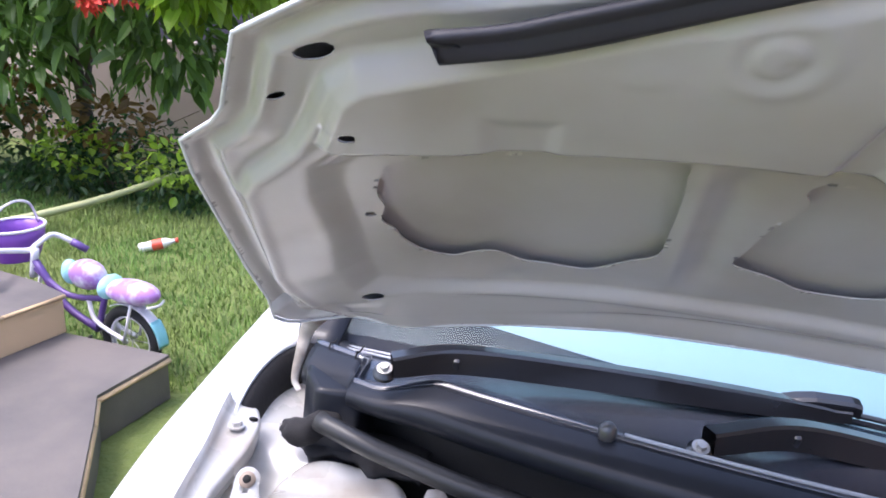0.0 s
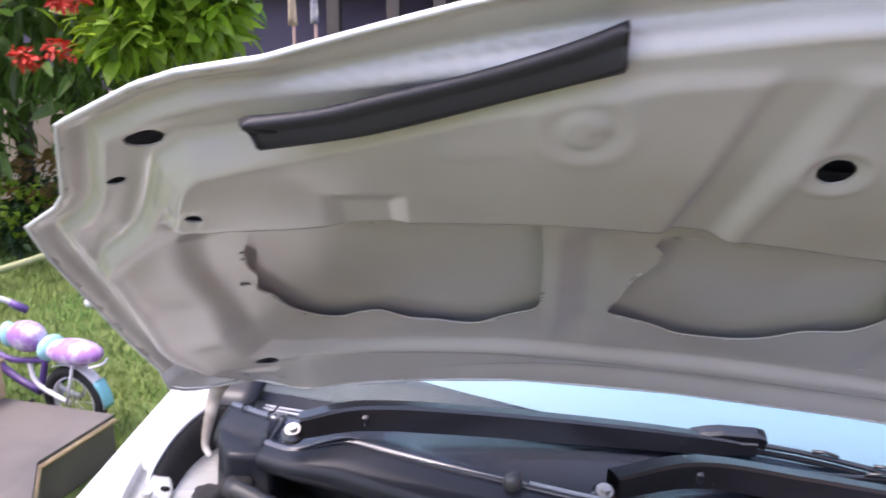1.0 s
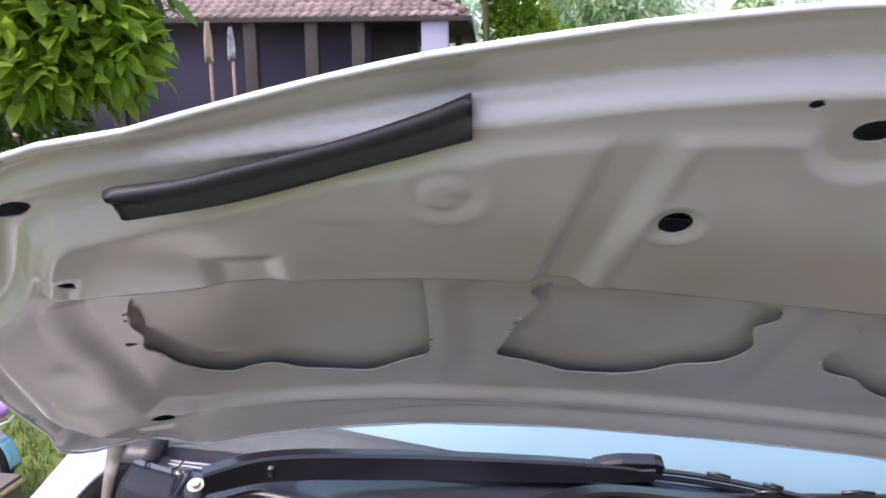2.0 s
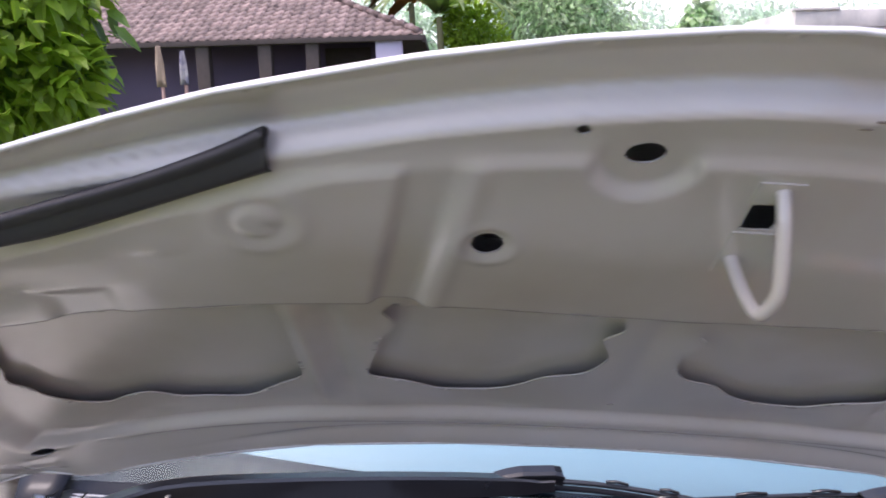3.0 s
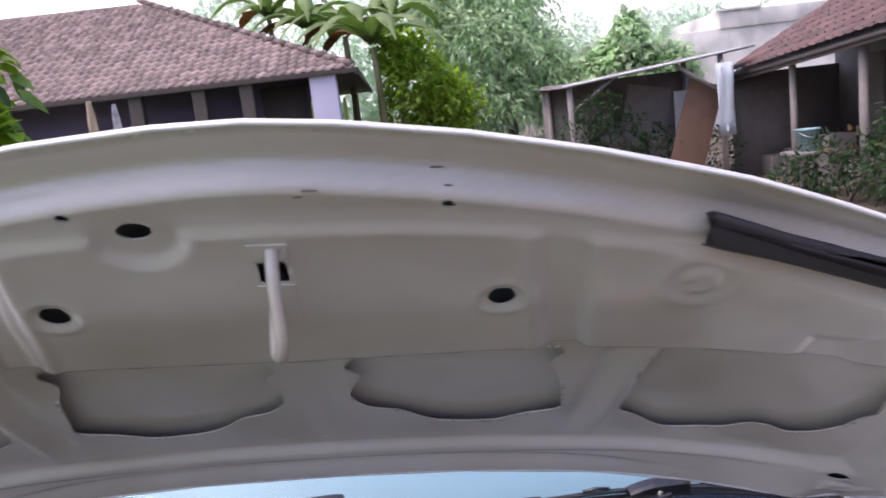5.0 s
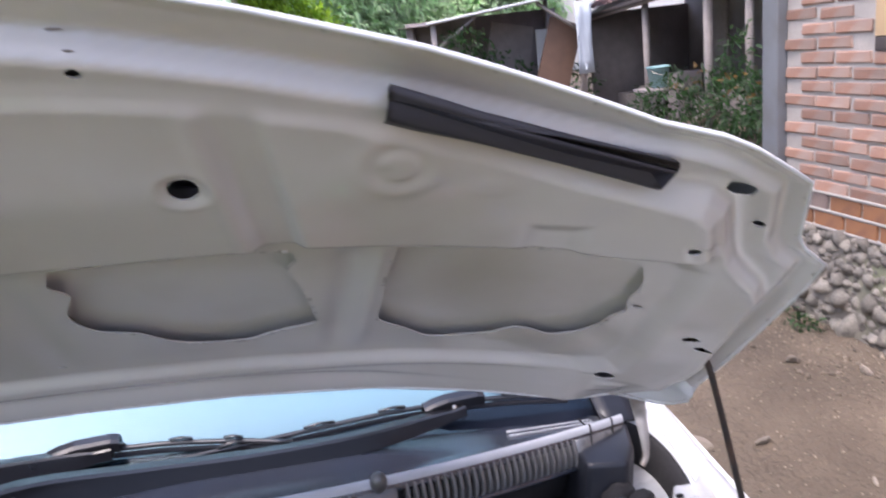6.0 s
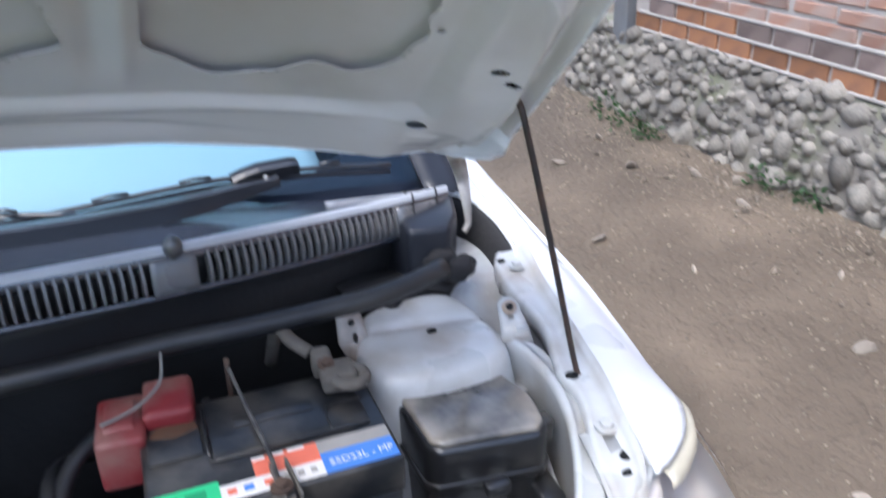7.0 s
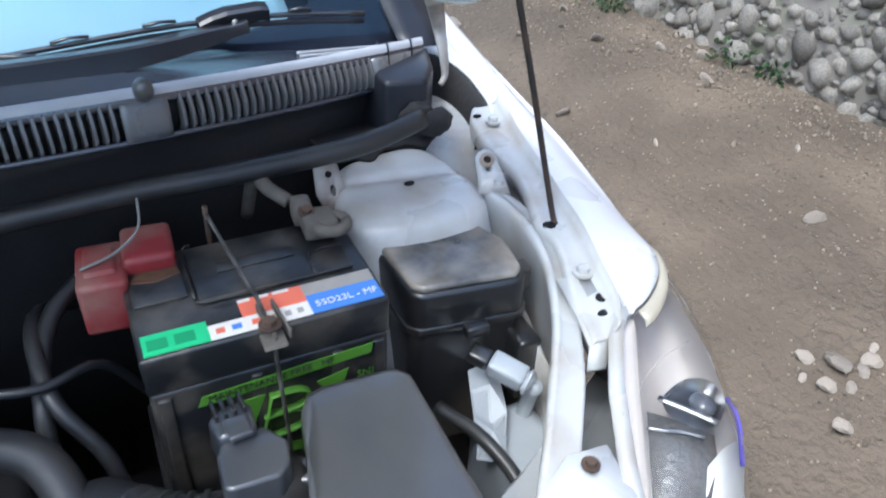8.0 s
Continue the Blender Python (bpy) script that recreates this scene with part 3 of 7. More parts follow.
# front face: plain on one half, a row of slats on the other
face = [(0.0045, -0.010), (0.001, -0.016), (-0.003, -0.026), (-0.005, -0.040), (-0.002, -0.052), (0.010, -0.058)]
shelf = [(0.008, -0.003, 1.0), (-0.004, -0.005, .9), (-0.018, -0.008, .75), (-0.030, -0.013, .6), (-0.038, -0.021, .45), (-0.040, -0.032, .3), (-0.032, -0.046, .15), (-0.012, -0.056, 0)]
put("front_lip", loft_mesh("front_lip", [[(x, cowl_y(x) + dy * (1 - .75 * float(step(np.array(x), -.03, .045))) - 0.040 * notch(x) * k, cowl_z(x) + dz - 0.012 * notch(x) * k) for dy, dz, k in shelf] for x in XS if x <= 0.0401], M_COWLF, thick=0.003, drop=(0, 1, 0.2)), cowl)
M_SLAT = mat("slat_plastic", (0.13, 0.135, 0.145), 0.28, var=0.2, scale=20, bump=0.06, bscale=200, coat=0.5, second=(0.14, 0.135, 0.13), amount=0.15, sscale=12)
for x0, x1 in ((0.272, 0.320), (0.583, 0.68)):
    xs = [x0 + (x1 - x0) * i / 6 for i in range(7)]
    put("front_lip", loft_mesh("front_lip", [[(x, cowl_y(x) + dy, cowl_z(x) + dz) for dy, dz in face] for x in xs], M_SLAT, thick=0.003, drop=(0, 1, 0.2)), cowl)
slat_line = [(0.004, -0.008), (0.000, -0.016), (-0.004, -0.028), (-0.004, -0.042), (0.002, -0.050)]


def slat_mesh(hw):
    rows = []
    for i, (dy, dz) in enumerate(slat_line):
        rows.append([(-hw, dy + 0.004, dz), (-hw * 0.6, dy - 0.001, dz), (hw * 0.6, dy - 0.001, dz), (hw, dy + 0.004, dz)])
    return loft_mesh("slat", rows, M_SLAT, smooth=False, thick=0.006, drop=(0, 1, 0))


# Black plate added behind the slats in place of the duct's shade.
put("slat_backing", loft_mesh("slat_backing", [[(x, cowl_y(x) + 0.014, cowl_z(x) - 0.006), (x, cowl_y(x) + 0.013, cowl_z(x) - 0.054)] for x in [0.04 + 0.02 * i for i in range(31)]], M_DARK, thick=0.003, drop=(0, 1, 0)), cowl, "black plate behind the slats for the duct's shade")
slat_me = slat_mesh(0.0024)
x = 0.046
while x < 0.583:
    if not 0.268 < x < 0.324:
        put("slat", slat_me, cowl, m=pose(x, cowl_y(x), cowl_z(x), 0, 0, math.degrees(math.atan(0.80 * x))))
    x += 0.0099
put("slot_rail", tube_mesh("slot_rail", [(x, cowl_y(x) + 0.001, cowl_z(x) - 0.051) for x in [0.04 + i * 0.05 for i in range(12)]], 0.004, M_COWL, 6, 2), cowl)
for s in (-1, 1):
    kx = s * 0.298
    bm = bmesh.new()
    bmesh.ops.create_uvsphere(bm, u_segments=14, v_segments=10, radius=0.0105)
    bmesh.ops.scale(bm, vec=(1, 0.95, 1.25), verts=bm.verts)
    part("buffer", bm, M_GREYPL, cowl, "rubber hood buffer", m=pose(kx, cowl_y(kx) + 0.004, cowl_z(kx) + 0.002))
    # seams and ends of the cowl
    for sx in (0.612, 0.655):
        put("seam", tube_mesh("seam", [(s * (sx + .10 * max(0, dy)), cowl_y(sx) + dy, cowl_z(sx) + dz + 0.001) for dy, dz in ((-0.003, -0.045), (0.000, -0.02), (0.006, 0.0), (0.012, 0.0012), (0.03, -0.008), (0.06, -0.013))], 0.0012, M_BLACKHOLE, 6, 3), cowl, "dark seam of the cowl end")
    # Beads carry the same highlight colour as the edge.
    for off in (0.110, 0.128):
        put("trim_strip", tube_mesh("trim_strip", [(s * x, cowl_y(x) + off / 0.2 * depth(x), cowl_z(x) - 0.019) for x in (0.50, 0.55, 0.60, 0.66)], 0.0018, M_EDGE_SHINE, 6, 3), cowl, "raised cowl bead with a pale highlight colour")

# plenum wall, seal tube and firewall below the cowl
plenum = [(x * 0.98, cowl_y(x) + 0.012, cowl_z(x) - 0.052) for x in XS], [(x * 0.98, cowl_y(x) + 0.03, -0.47) for x in XS], [(x * 0.98, cowl_y(x) + 0.02, -0.50) for x in XS], [(x * 0.98, cowl_y(x) + 0.05, -0.56) for x in XS], [(x * 0.98, 0.34, -1.0) for x in XS]
cput("firewall", loft_mesh("firewall", plenum, M_DARK, thick=0.006, drop=(0, 1, 0)), label="black firewall")
seal_pts = [(-.625, .312, -.480), (-.56, .289, -.482), (-.51, .277, -.484), (-.417, .258, -.486), (-.25, .246, -.488), (0, .238, -.49), (.146, .241, -.489), (.273, .249, -.488), (.36, .249, -.488), (.49, .254, -.486), (.55, .265, -.484), (.61, .285, -.480)]
cput("bulkhead_seal", tube_mesh("bulkhead_seal", seal_pts, 0.0125, M_TUBE, 12, 5), label="dusty black rubber bulkhead seal")


def screen(x, s, off=0.0):
    """Windscreen: s runs up the glass from its foot."""
    y0 = 0.432 + 0.12 * x * x
    z0 = -0.408 - 0.08 * x * x
    bow = 0.14 * x * x
    return (x * (1 - 0.10 * s), y0 + s * 0.84 + bow * s, z0 + s * 0.545 - 0.03 * s * s + off)


glass_rows = [[screen(x, s / 8 * 0.68) for s in range(9)] for x in [-0.69 + 1.38 * i / 24 for i in range(25)]]
ws = cput("windscreen", loft_mesh("windscreen", glass_rows[::-1], M_GLASS), label="blue-tinted glass windscreen reflecting the sky")
ws.visible_shadow = False
# Added sheet under the glass: its pale blue stands for reflected sky.
M_SKY_SHEET = mat("sky_reflection_blue", (0.30, 0.41, 0.47), 0.6, var=0.06, scale=2.5, bump=0.05, bscale=40)
cput("sky_sheet", loft_mesh("sky_sheet", [[screen(x, s / 8 * 0.62 + 0.004, -0.014) for s in range(9)] for x in [-0.50 + 1.02 * i / 40 for i in range(41)]], M_SKY_SHEET, thick=0.004), label="pale blue sheet behind the windscreen for the sky's reflection")
cput("dashboard", loft_mesh("dashboard", [[screen(x, 0.03, -0.06), screen(x, 0.3, -0.25), screen(x, 0.55, -0.42), screen(x, 0.6, -0.7)] for x in [-0.62 + 1.24 * i / 12 for i in range(13)]], M_INTERIOR, thick=0.01), label="dark dashboard behind the glass")
M_FRIT = mat("frit_ceramic", (0.010, 0.014, 0.026), 0.5, var=0.1, bump=0, spec=0.2)
M_LINING = mat("cabin_cloth", (0.07, 0.085, 0.12), 0.9, var=0.1, scale=2, bump=0.1)
M_SEAT = mat("seat_cloth", (0.03, 0.03, 0.032), 0.9, var=0.2, bump=0.2)
for s in (-1, 1):
    cput("a_pillar", loft_mesh("a_pillar", [[screen(s * 0.725, t, 0.004), screen(s * 0.76, t, -0.006), screen(s * 0.80, t, -0.05)] for t in (0.22, 0.3, 0.4, 0.5, 0.68)], M_PAINT, thick=0.02, drop=(-s, 0.4, -0.5)), label="white windscreen pillar")
cput("screen_frit", loft_mesh("screen_frit", [[screen(x, s0 * (0.020 + 0.12 * x * x - 0.03 * x + 2.5 * max(0, abs(x) - 0.54)), -0.0075) for s0 in (-0.2, 0.3, 0.7, 1.0)] for x in [-0.66 + 1.32 * i / 24 for i in range(25)]], M_FRIT, thick=0.002), label="black lower edge band of the windscreen")
# black corner panels between the cowl ends, the glass and the wings
for s in (-1, 1):
    corner_rows = [[(s * x, y, z - .05 * (x - .66)) for x in (.655, .68, .70, xo)] for y, z, xo in ((.452, -.452, .712), (.48, -.440, .722), (.52, -.420, .728), (.60, -.372, .728), (.70, -.312, .722))]
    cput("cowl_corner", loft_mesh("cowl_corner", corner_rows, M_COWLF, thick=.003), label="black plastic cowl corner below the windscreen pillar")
# grey cloth lining closes the cabin behind the glass
lin = [(0.60, -0.06), (0.72, -0.075), (1.2, -0.09), (2.6, -0.12), (3.05, -0.2), (3.15, -0.6), (2.9, -0.95), (1.3, -1.0)]
cput("cabin_lining", loft_mesh("cabin_lining", [[(x, *( (screen(x, 0.66, -0.02)[1:]) if k == 0 else (y, z)) ) for k, (y, z) in enumerate(lin)] for x in [-0.6 + 0.1 * i for i in range(13)]], M_LINING, thick=0.01), label="pale grey cabin lining")
for s in (-1, 1):
    cput("door_card", loft_mesh("door_card", [[(s * 0.63, y, -0.06), (s * 0.66, y, -0.42), (s * 0.68, y, -1.0)] for y in (0.62, 1.2, 2.2, 3.0)], M_INTERIOR, thick=0.01, drop=(s, 0, 0)), label="grey door lining")
    bm = box_bm(s * 0.32 - 0.2, s * 0.32 + 0.2, 1.45, 1.60, -0.95, -0.42, 0.05, 3)
    cpart("seat", bm, M_SEAT, "dark cloth front seat")
    cpart("headrest", box_bm(s * 0.32 - 0.11, s * 0.32 + 0.11, 1.52, 1.60, -0.40, -0.22, 0.03, 3), M_SEAT, "dark cloth headrest")


def wiper(bolt_at, arm, blade, claw):
    """A wiper: nut and cap, flat curved arm, claw, and a slim framed blade."""
    w = new("wiper")
    w.parent = car
    w.matrix_basis = BASE
    tagged(w, "black windscreen wiper at rest")
    head = disc_bm(0.0135, 0.012, 20, 0.003)
    part("pivot", head, M_WIPER, w, m=pose(*bolt_at, 22, 0, 0))
    bolt(w, (bolt_at[0], bolt_at[1] - 0.002, bolt_at[2] + 0.007), 0.0062, M_STEEL, (22, 0, 0), "nut")
    line = smooth_line(arm, 8)
    rows = []
    n = len(line)
    for i, p in enumerate(line):
        t = i / (n - 1)
        hw, dep = 0.0120 - 0.003 * t, 0.0072 + 0.0085 * math.sin(math.pi * min(1, 0.15 + t)) ** 0.7
        d = (line[min(i + 1, n - 1)] - line[max(0, i - 1)]).normalized()
        up = Vector((0, 0.05, 1.0))
        side = d.cross(up).normalized()
        up = side.cross(d)
        rows.append([p - side * hw - up * dep, p - side * hw + up * dep * 0.75, p - side * hw * 0.8 + up * dep, p + side * hw * 0.8 + up * dep * 1.05, p + side * hw + up * dep * 0.8, p + side * hw - up * dep])
    put("arm", loft_mesh("arm", rows, M_WIPER, closed=True, smooth=False), w, "satin black curved wiper arm")
    k = Vector(arm[1])
    kb = box_bm(-0.004, 0.004, -0.0145, 0.0145, -0.007, 0.009, 0.002)
    part("knuckle", kb, M_WIPER, w, m=pose(k.x, k.y, k.z, 20, 0, 5))
    bl = smooth_line(blade, 8)
    put("blade_frame", tube_mesh("blade_frame", [p + Vector((0, 0, 0.004)) for p in bl[::2]], 0.0042, M_WIPER, 6, 1, 0.8), w)
    put("blade_rubber", tube_mesh("blade_rubber", [p + Vector((0, 0.002, -0.006)) for p in bl[::2]], 0.0028, M_RUBBER, 6, 1, 1.4), w)
    bridge = []
    for i in range(4, len(bl) - 4, 5):
        p = bl[i]
        q = bl[i + 2]
        me = tube_mesh("bridge", [p + Vector((0, -0.002, 0.010)), (p + q) / 2 + Vector((0, -0.002, 0.012)), q + Vector((0, -0.002, 0.010))], 0.0028, M_WIPER, 6, 1, 0.7)
        put("bridge", me, w)
    c = Vector(claw)
    at = pose(c.x, c.y, c.z + 0.004, 12, -4, 3)
    cl = put("claw", loft_mesh("claw", [[(x, -0.010, -0.004 + h), (x, -0.010, 0.008 + h), (x, -0.006, 0.011 + h), (x, 0.006, 0.011 + h), (x, 0.010, 0.008 + h), (x, 0.010, -0.004 + h)] for x, h in ((-0.046, -0.004), (-0.03, 0.001), (-0.012, 0.004), (0.030, 0.003), (0.040, 0.0))], M_WIPER, smooth=False, thick=0.0025), w, "hooked wiper blade clip", at)
    part("pin", disc_bm(0.004, 0.024, 12, 0.001), M_STEEL, cl, m=pose(-0.004, 0, 0.001, 90, 0, 0))
    part("tongue", box_bm(-0.02, 0.034, -0.006, 0.006, -0.006, 0.000, 0.002), M_WIPER, cl)


wiper((-.557, .332, -.409), [(-.550, .336, -.398), (-.478, .366, -.388), (-.34, .400, -.390), (-.171, .424, -.390), (-.05, .434, -.388), (-.015, .436, -.386)],
      [(-.42, .412, -.402), (-.2, .436, -.394), (0, .446, -.392), (.12, .436, -.396), (.205, .420, -.402)], (-.045, .440, -.386))
wiper((-.202, .291, -.396), [(-.194, .300, -.385), (-.100, .345, -.380), (.03, .376, -.396), (.16, .390, -.404), (.30, .408, -.404), (.41, .430, -.396), (.44, .437, -.393)],
      [(.02, .418, -.408), (.2, .440, -.402), (.36, .452, -.394), (.5, .455, -.396), (.60, .452, -.404)], (.43, .444, -.390))


# ---------------------------------------------------------------- wings, lamps, inner wings
def wing(side):
    s = side
    rows = []
    stations = [(-.045, .697, -.559, .803, .070, -.576, 0.10), (.02, .708, -.553, .815, .12, -.572, 0.2), (.11, .724, -.546, .826, .20, -.566, .34), (.24, .744, -.532, .836, .30, -.556, .44),
                (.40, .766, -.514, .842, .42, -.545, .46), (.55, .782, -.492, .846, .56, -.528, .42), (.75, .79, -.465, .850, .75, -.505, .30), (1.0, .80, -.44, .852, 1.0, -.48, .3)]
    for y, xi, zi, xo, yo, zo, fall in stations:
        mx, my, mz = (xi + xo) / 2, (y + yo) / 2, max(zi, zo) + 0.002
        rows.append([(s * (xi - 0.002), y, zi - 0.028), (s * (xi - 0.001), y, zi - 0.006), (s * (xi + 0.006), y, zi), (s * mx, my, mz - 0.003), (s * (xo - 0.012), yo, zo + 0.006), (s * xo, yo, zo - 0.008),
                     (s * (xo + 0.012), yo, zo - fall * 0.35), (s * (xo + 0.005), yo, zo - fall)])
    dense = [smooth_line(c, 5) for c in zip(*rows)]
    rows = [list(r) for r in zip(*dense)]
    rows = [smooth_line(r, 4) for r in rows]
    # the front edge bows out over the lamp
    for i, r in enumerate(rows):
        k = max(0.0, 1 - i / 5.0)
        for j, p in enumerate(r):
            t = min(max((j - 8) / 12.0, 0), 1)
            p.y -= 0.026 * k * math.sin(math.pi * t)
            p.x += s * 0.012 * k * math.sin(math.pi * t)
    wg = cput("wing", loft_mesh("wing", rows, M_PAINT, thick=0.002, drop=(-s * 0.3, 0.2, -1)), label="glossy white front wing")
    put("front_edge", loft_mesh("front_edge", [[tuple(p) for p in rows[0][6:]], [(p.x * .995, p.y + .004, p.z - .012) for p in rows[0][6:]], [(p.x * .99, p.y + .02, p.z - .04) for p in rows[0][6:]]], M_PAINT), wg)
    rim_line = [p.copy() for p in rows[0][8:21]]
    # rail inside the wing: a low ledge with an upright inner face, and a higher flange that meets the wing
    ledge = [(-.205, .478, .545, -.622), (-.18, .503, .556, -.616), (-.138, .537, .582, -.606), (-.082, .578, .622, -.594), (-.021, .620, .655, -.580), (.027, .646, .676, -.571), (.075, .664, .690, -.563), (.126, .673, .697, -.557),
             (.160, .670, .695, -.553), (.182, .667, .690, -.551), (.200, .660, .682, -.550), (.215, .652, .672, -.550)]
    rr = []
    for y, xa, xb, z in ledge:
        rr.append([(s * (xa + .014), y, z - .20), (s * (xa + .006), y, z - .04), (s * (xa + .001), y, z - .012), (s * (xa + .001), y, z - .003), (s * (xa + .005), y, z + .0015), (s * (xa + .011), y, z + .0005),
                   (s * (xa * .6 + xb * .4), y, z - .003), (s * (xb - .004), y, z - .001), (s * xb, y, z - .002), (s * (xb + .001), y, z - .02)])
    rr = [list(r) for r in zip(*[smooth_line(c, 5) for c in zip(*rr)])]
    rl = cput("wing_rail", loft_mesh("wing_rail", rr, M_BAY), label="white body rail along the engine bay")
    upper = [(.365, .724, .760, -.521), (.345, .712, .757, -.524), (.317, .706, .752, -.528), (.285, .705, .745, -.533), (.257, .707, .740, -.536), (.216, .709, .734, -.540), (.190, .705, .730, -.543), (.168, .698, .727, -.545),
             (.140, .688, .722, -.548), (.115, .681, .718, -.550), (.087, .684, .713, -.552), (.055, .676, .706, -.556), (.021, .661, .697, -.561), (-.010, .651, .690, -.566), (-.035, .648, .682, -.570), (-.059, .642, .668, -.575)]
    rr = []
    for y, xa, xb, z in upper:
        rr.append([(s * (xa + .002), y, z - .022), (s * (xa + .0005), y, z - .008), (s * (xa + .001), y, z - .001), (s * (xa + .005), y, z + .0025), (s * (xa + .010), y, z + .0015), (s * (xa * .5 + xb * .5), y, z + .001),
                   (s * (xb - .006), y, z + .002), (s * (xb + .002), y, z + .008), (s * (xb + .006), y, z + .020)])
    rr = [list(r) for r in zip(*[smooth_line(c, 4) for c in zip(*rr)])]
    fl = put("flange", loft_mesh("flange", rr, M_BAY, thick=.0015, drop=(0, 0, -1)), rl, "white pressed flange beside the wing")
    for p, r in (((.685, .025, -.556), .0078), ((.681, .207, -.546), .0078), ((.735, .322, -.521), .0070)):
        bolt(rl, (s * p[0], p[1], p[2]), r, M_BAY)
    # Solid black discs carry the inner shade of the holes.
    for p, ru, rv in (((.722, .343, -.5205), .006, .004), ((.694, .108, -.5487), .0085, .0065), ((.688, -.012, -.5635), .010, .007), ((.676, -.030, -.5675), .008, .004)):
        part("rail_hole_shade", disc_bm(1, 0.002, 16), M_BLACKHOLE, rl, m=pose(s * p[0], p[1], p[2]) @ Matrix.Diagonal((ru, rv, 1, 1)))
    # a folded bracket between flange and lamp, and the panel below the flange
    put("fold", loft_mesh("fold", [[(s * .655, .030, -.560), (s * .690, .020, -.559)], [(s * .648, -.020, -.568), (s * .682, -.028, -.567)], [(s * .640, -.058, -.578), (s * .662, -.062, -.577)], [(s * .634, -.068, -.600), (s * .655, -.072, -.600)]], M_BAY, thick=.002), rl)
    put("under_panel", loft_mesh("under_panel", [[(s * .612, y, -.640 - .2 * (y < .2)), (s * .640, y, -.635 - .10 * max(0, y - .25)), (s * .672, y, -.632 - .010 * math.sin(y * 40) - .15 * max(0, y - .25)), (s * .700, y, -.640 - .15 * max(0, y - .25)), (s * .730, y, -.640)] for y in (.20, .215, .24, .27, .30, .33, .36, .40)], M_BAY, thick=.002), rl, "white pressed panel in the rail's shade")
    # upright ear with a bush beside the tower
    ear = [(.014 * math.cos(radians(a)), .020 + .015 * math.sin(radians(a))) for a in range(-10, 200, 15)] + [(-.014, .004), (-.017, -.022), (.022, -.026), (.018, .002)]
    b = put("bracket", loft_mesh("bracket", [[(x, y, 0) for x, y in ear], [(x * .2, .010 + y * .2, 0) for x, y in ear]], M_BAY, closed=True, thick=.003), rl, "white bracket ear", pose(s * .672, .214, -.535, 40, 0, s * -10))
    part("bush", disc_bm(.0095, .004, 18, .001), M_RUSTY, b, "rust-stained bush", m=pose(0, .020, .0015))
    part("bush_hole_shade", disc_bm(.0048, .005, 14), M_BLACKHOLE, b, m=pose(0, .020, .002))
    # strut tower: a broad rounded pressing that falls into the inner wing
    plan = smooth_poly([(.486, .262), (.478, .215), (.492, .176), (.56, .158), (.640, .168), (.664, .215), (.655, .30), (.62, .338), (.53, .338), (.498, .305)], 4)
    tx, ty_ = np.meshgrid(np.linspace(.43, .715, 64), np.linspace(.10, .40, 68))
    sd = poly_sd(tx, ty_, plan)
    dome = -.022 * (1 - np.sqrt(np.clip(1 - (np.clip(sd + .022, 0, .022) / .022) ** 2, 0, 1))) - np.clip(sd, 0, None) * 4.2
    rng_t = np.random.default_rng(12)
    relief = .007 * np.exp(-(((tx - .600) / .045) ** 2 + ((ty_ - .318) / .022) ** 2)) - .004 * np.exp(-((ty_ - .272 + .12 * (tx - .57)) / .010) ** 2) + .003 * np.exp(-(((tx - .53) / .03) ** 2 + ((ty_ - .21) / .03) ** 2))
    for _ in range(12):
        cx, cy = rng_t.uniform(.50, .65), rng_t.uniform(.17, .32)
        relief = relief + rng_t.uniform(-.0016, .0010) * np.exp(-((tx - cx) ** 2 + (ty_ - cy) ** 2) / rng_t.uniform(.006, .014) ** 2)
    tz = np.maximum(-.546 + dome + relief, -.93)
    ti = np.arange(tx.size).reshape(tx.shape)
    quads = np.stack([ti[:-1, :-1], ti[:-1, 1:], ti[1:, 1:], ti[1:, :-1]], -1).reshape(-1, 4)
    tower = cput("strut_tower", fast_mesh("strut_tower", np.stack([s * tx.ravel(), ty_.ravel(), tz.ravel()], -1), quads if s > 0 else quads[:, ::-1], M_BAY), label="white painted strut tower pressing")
    part("tower_hole_shade", disc_bm(1, .002, 16), M_BLACKHOLE, tower, m=pose(s * .578, .247, -.5435) @ Matrix.Diagonal((.0065, .0038, 1, 1)))
    # dirty upright brace at its inner corner
    brace = [(0, -.03), (.024, -.034), (.030, .0), (.026, .030), (.010, .042), (-.006, .034), (-.010, .0)]
    tb = put("tower_bracket", loft_mesh("tower_bracket", [[(x, y, 0) for x, y in brace], [(.010 + x * .2, y * .2, 0.002) for x, y in brace]], M_DIRTY, closed=True, thick=.003), tower, "dirty upright bracket", pose(s * .476, .268, -.548, 70, 0, s * 14))
    part("bracket_hole_shade", disc_bm(.004, .005, 14), M_BLACKHOLE, tb, m=pose(.010, .022, .001))
    # lumpy black strip for the shade over the back of the tower
    shade_strip = []
    for i in range(22):
        t = i / 21
        x = .495 + .165 * t
        lump = .009 * math.sin(i * .62) + .004 * math.sin(i * 1.27 + 1)
        shade_strip.append([(s * x, .318 + .02 * t + lump, -.538), (s * x, .326 + .02 * t + lump, -.533 + .002 * math.sin(i * .9)), (s * x, .350 + .02 * t, -.526), (s * x, .40, -.535)])
    cput("shade_strip", loft_mesh("shade_strip", shade_strip, M_FOAM_SHADE, thick=.006), label="lumpy black strip for the shade behind the tower")
    apron = [[(s * (x + .016), y, -.66), (s * (x + .018), y, -.78), (s * (x + .016), y, -.98)] for x, y in ((.55, -.12), (.62, -.01), (.65, .1), (.642, .2), (.67, .3), (.69, .42))]
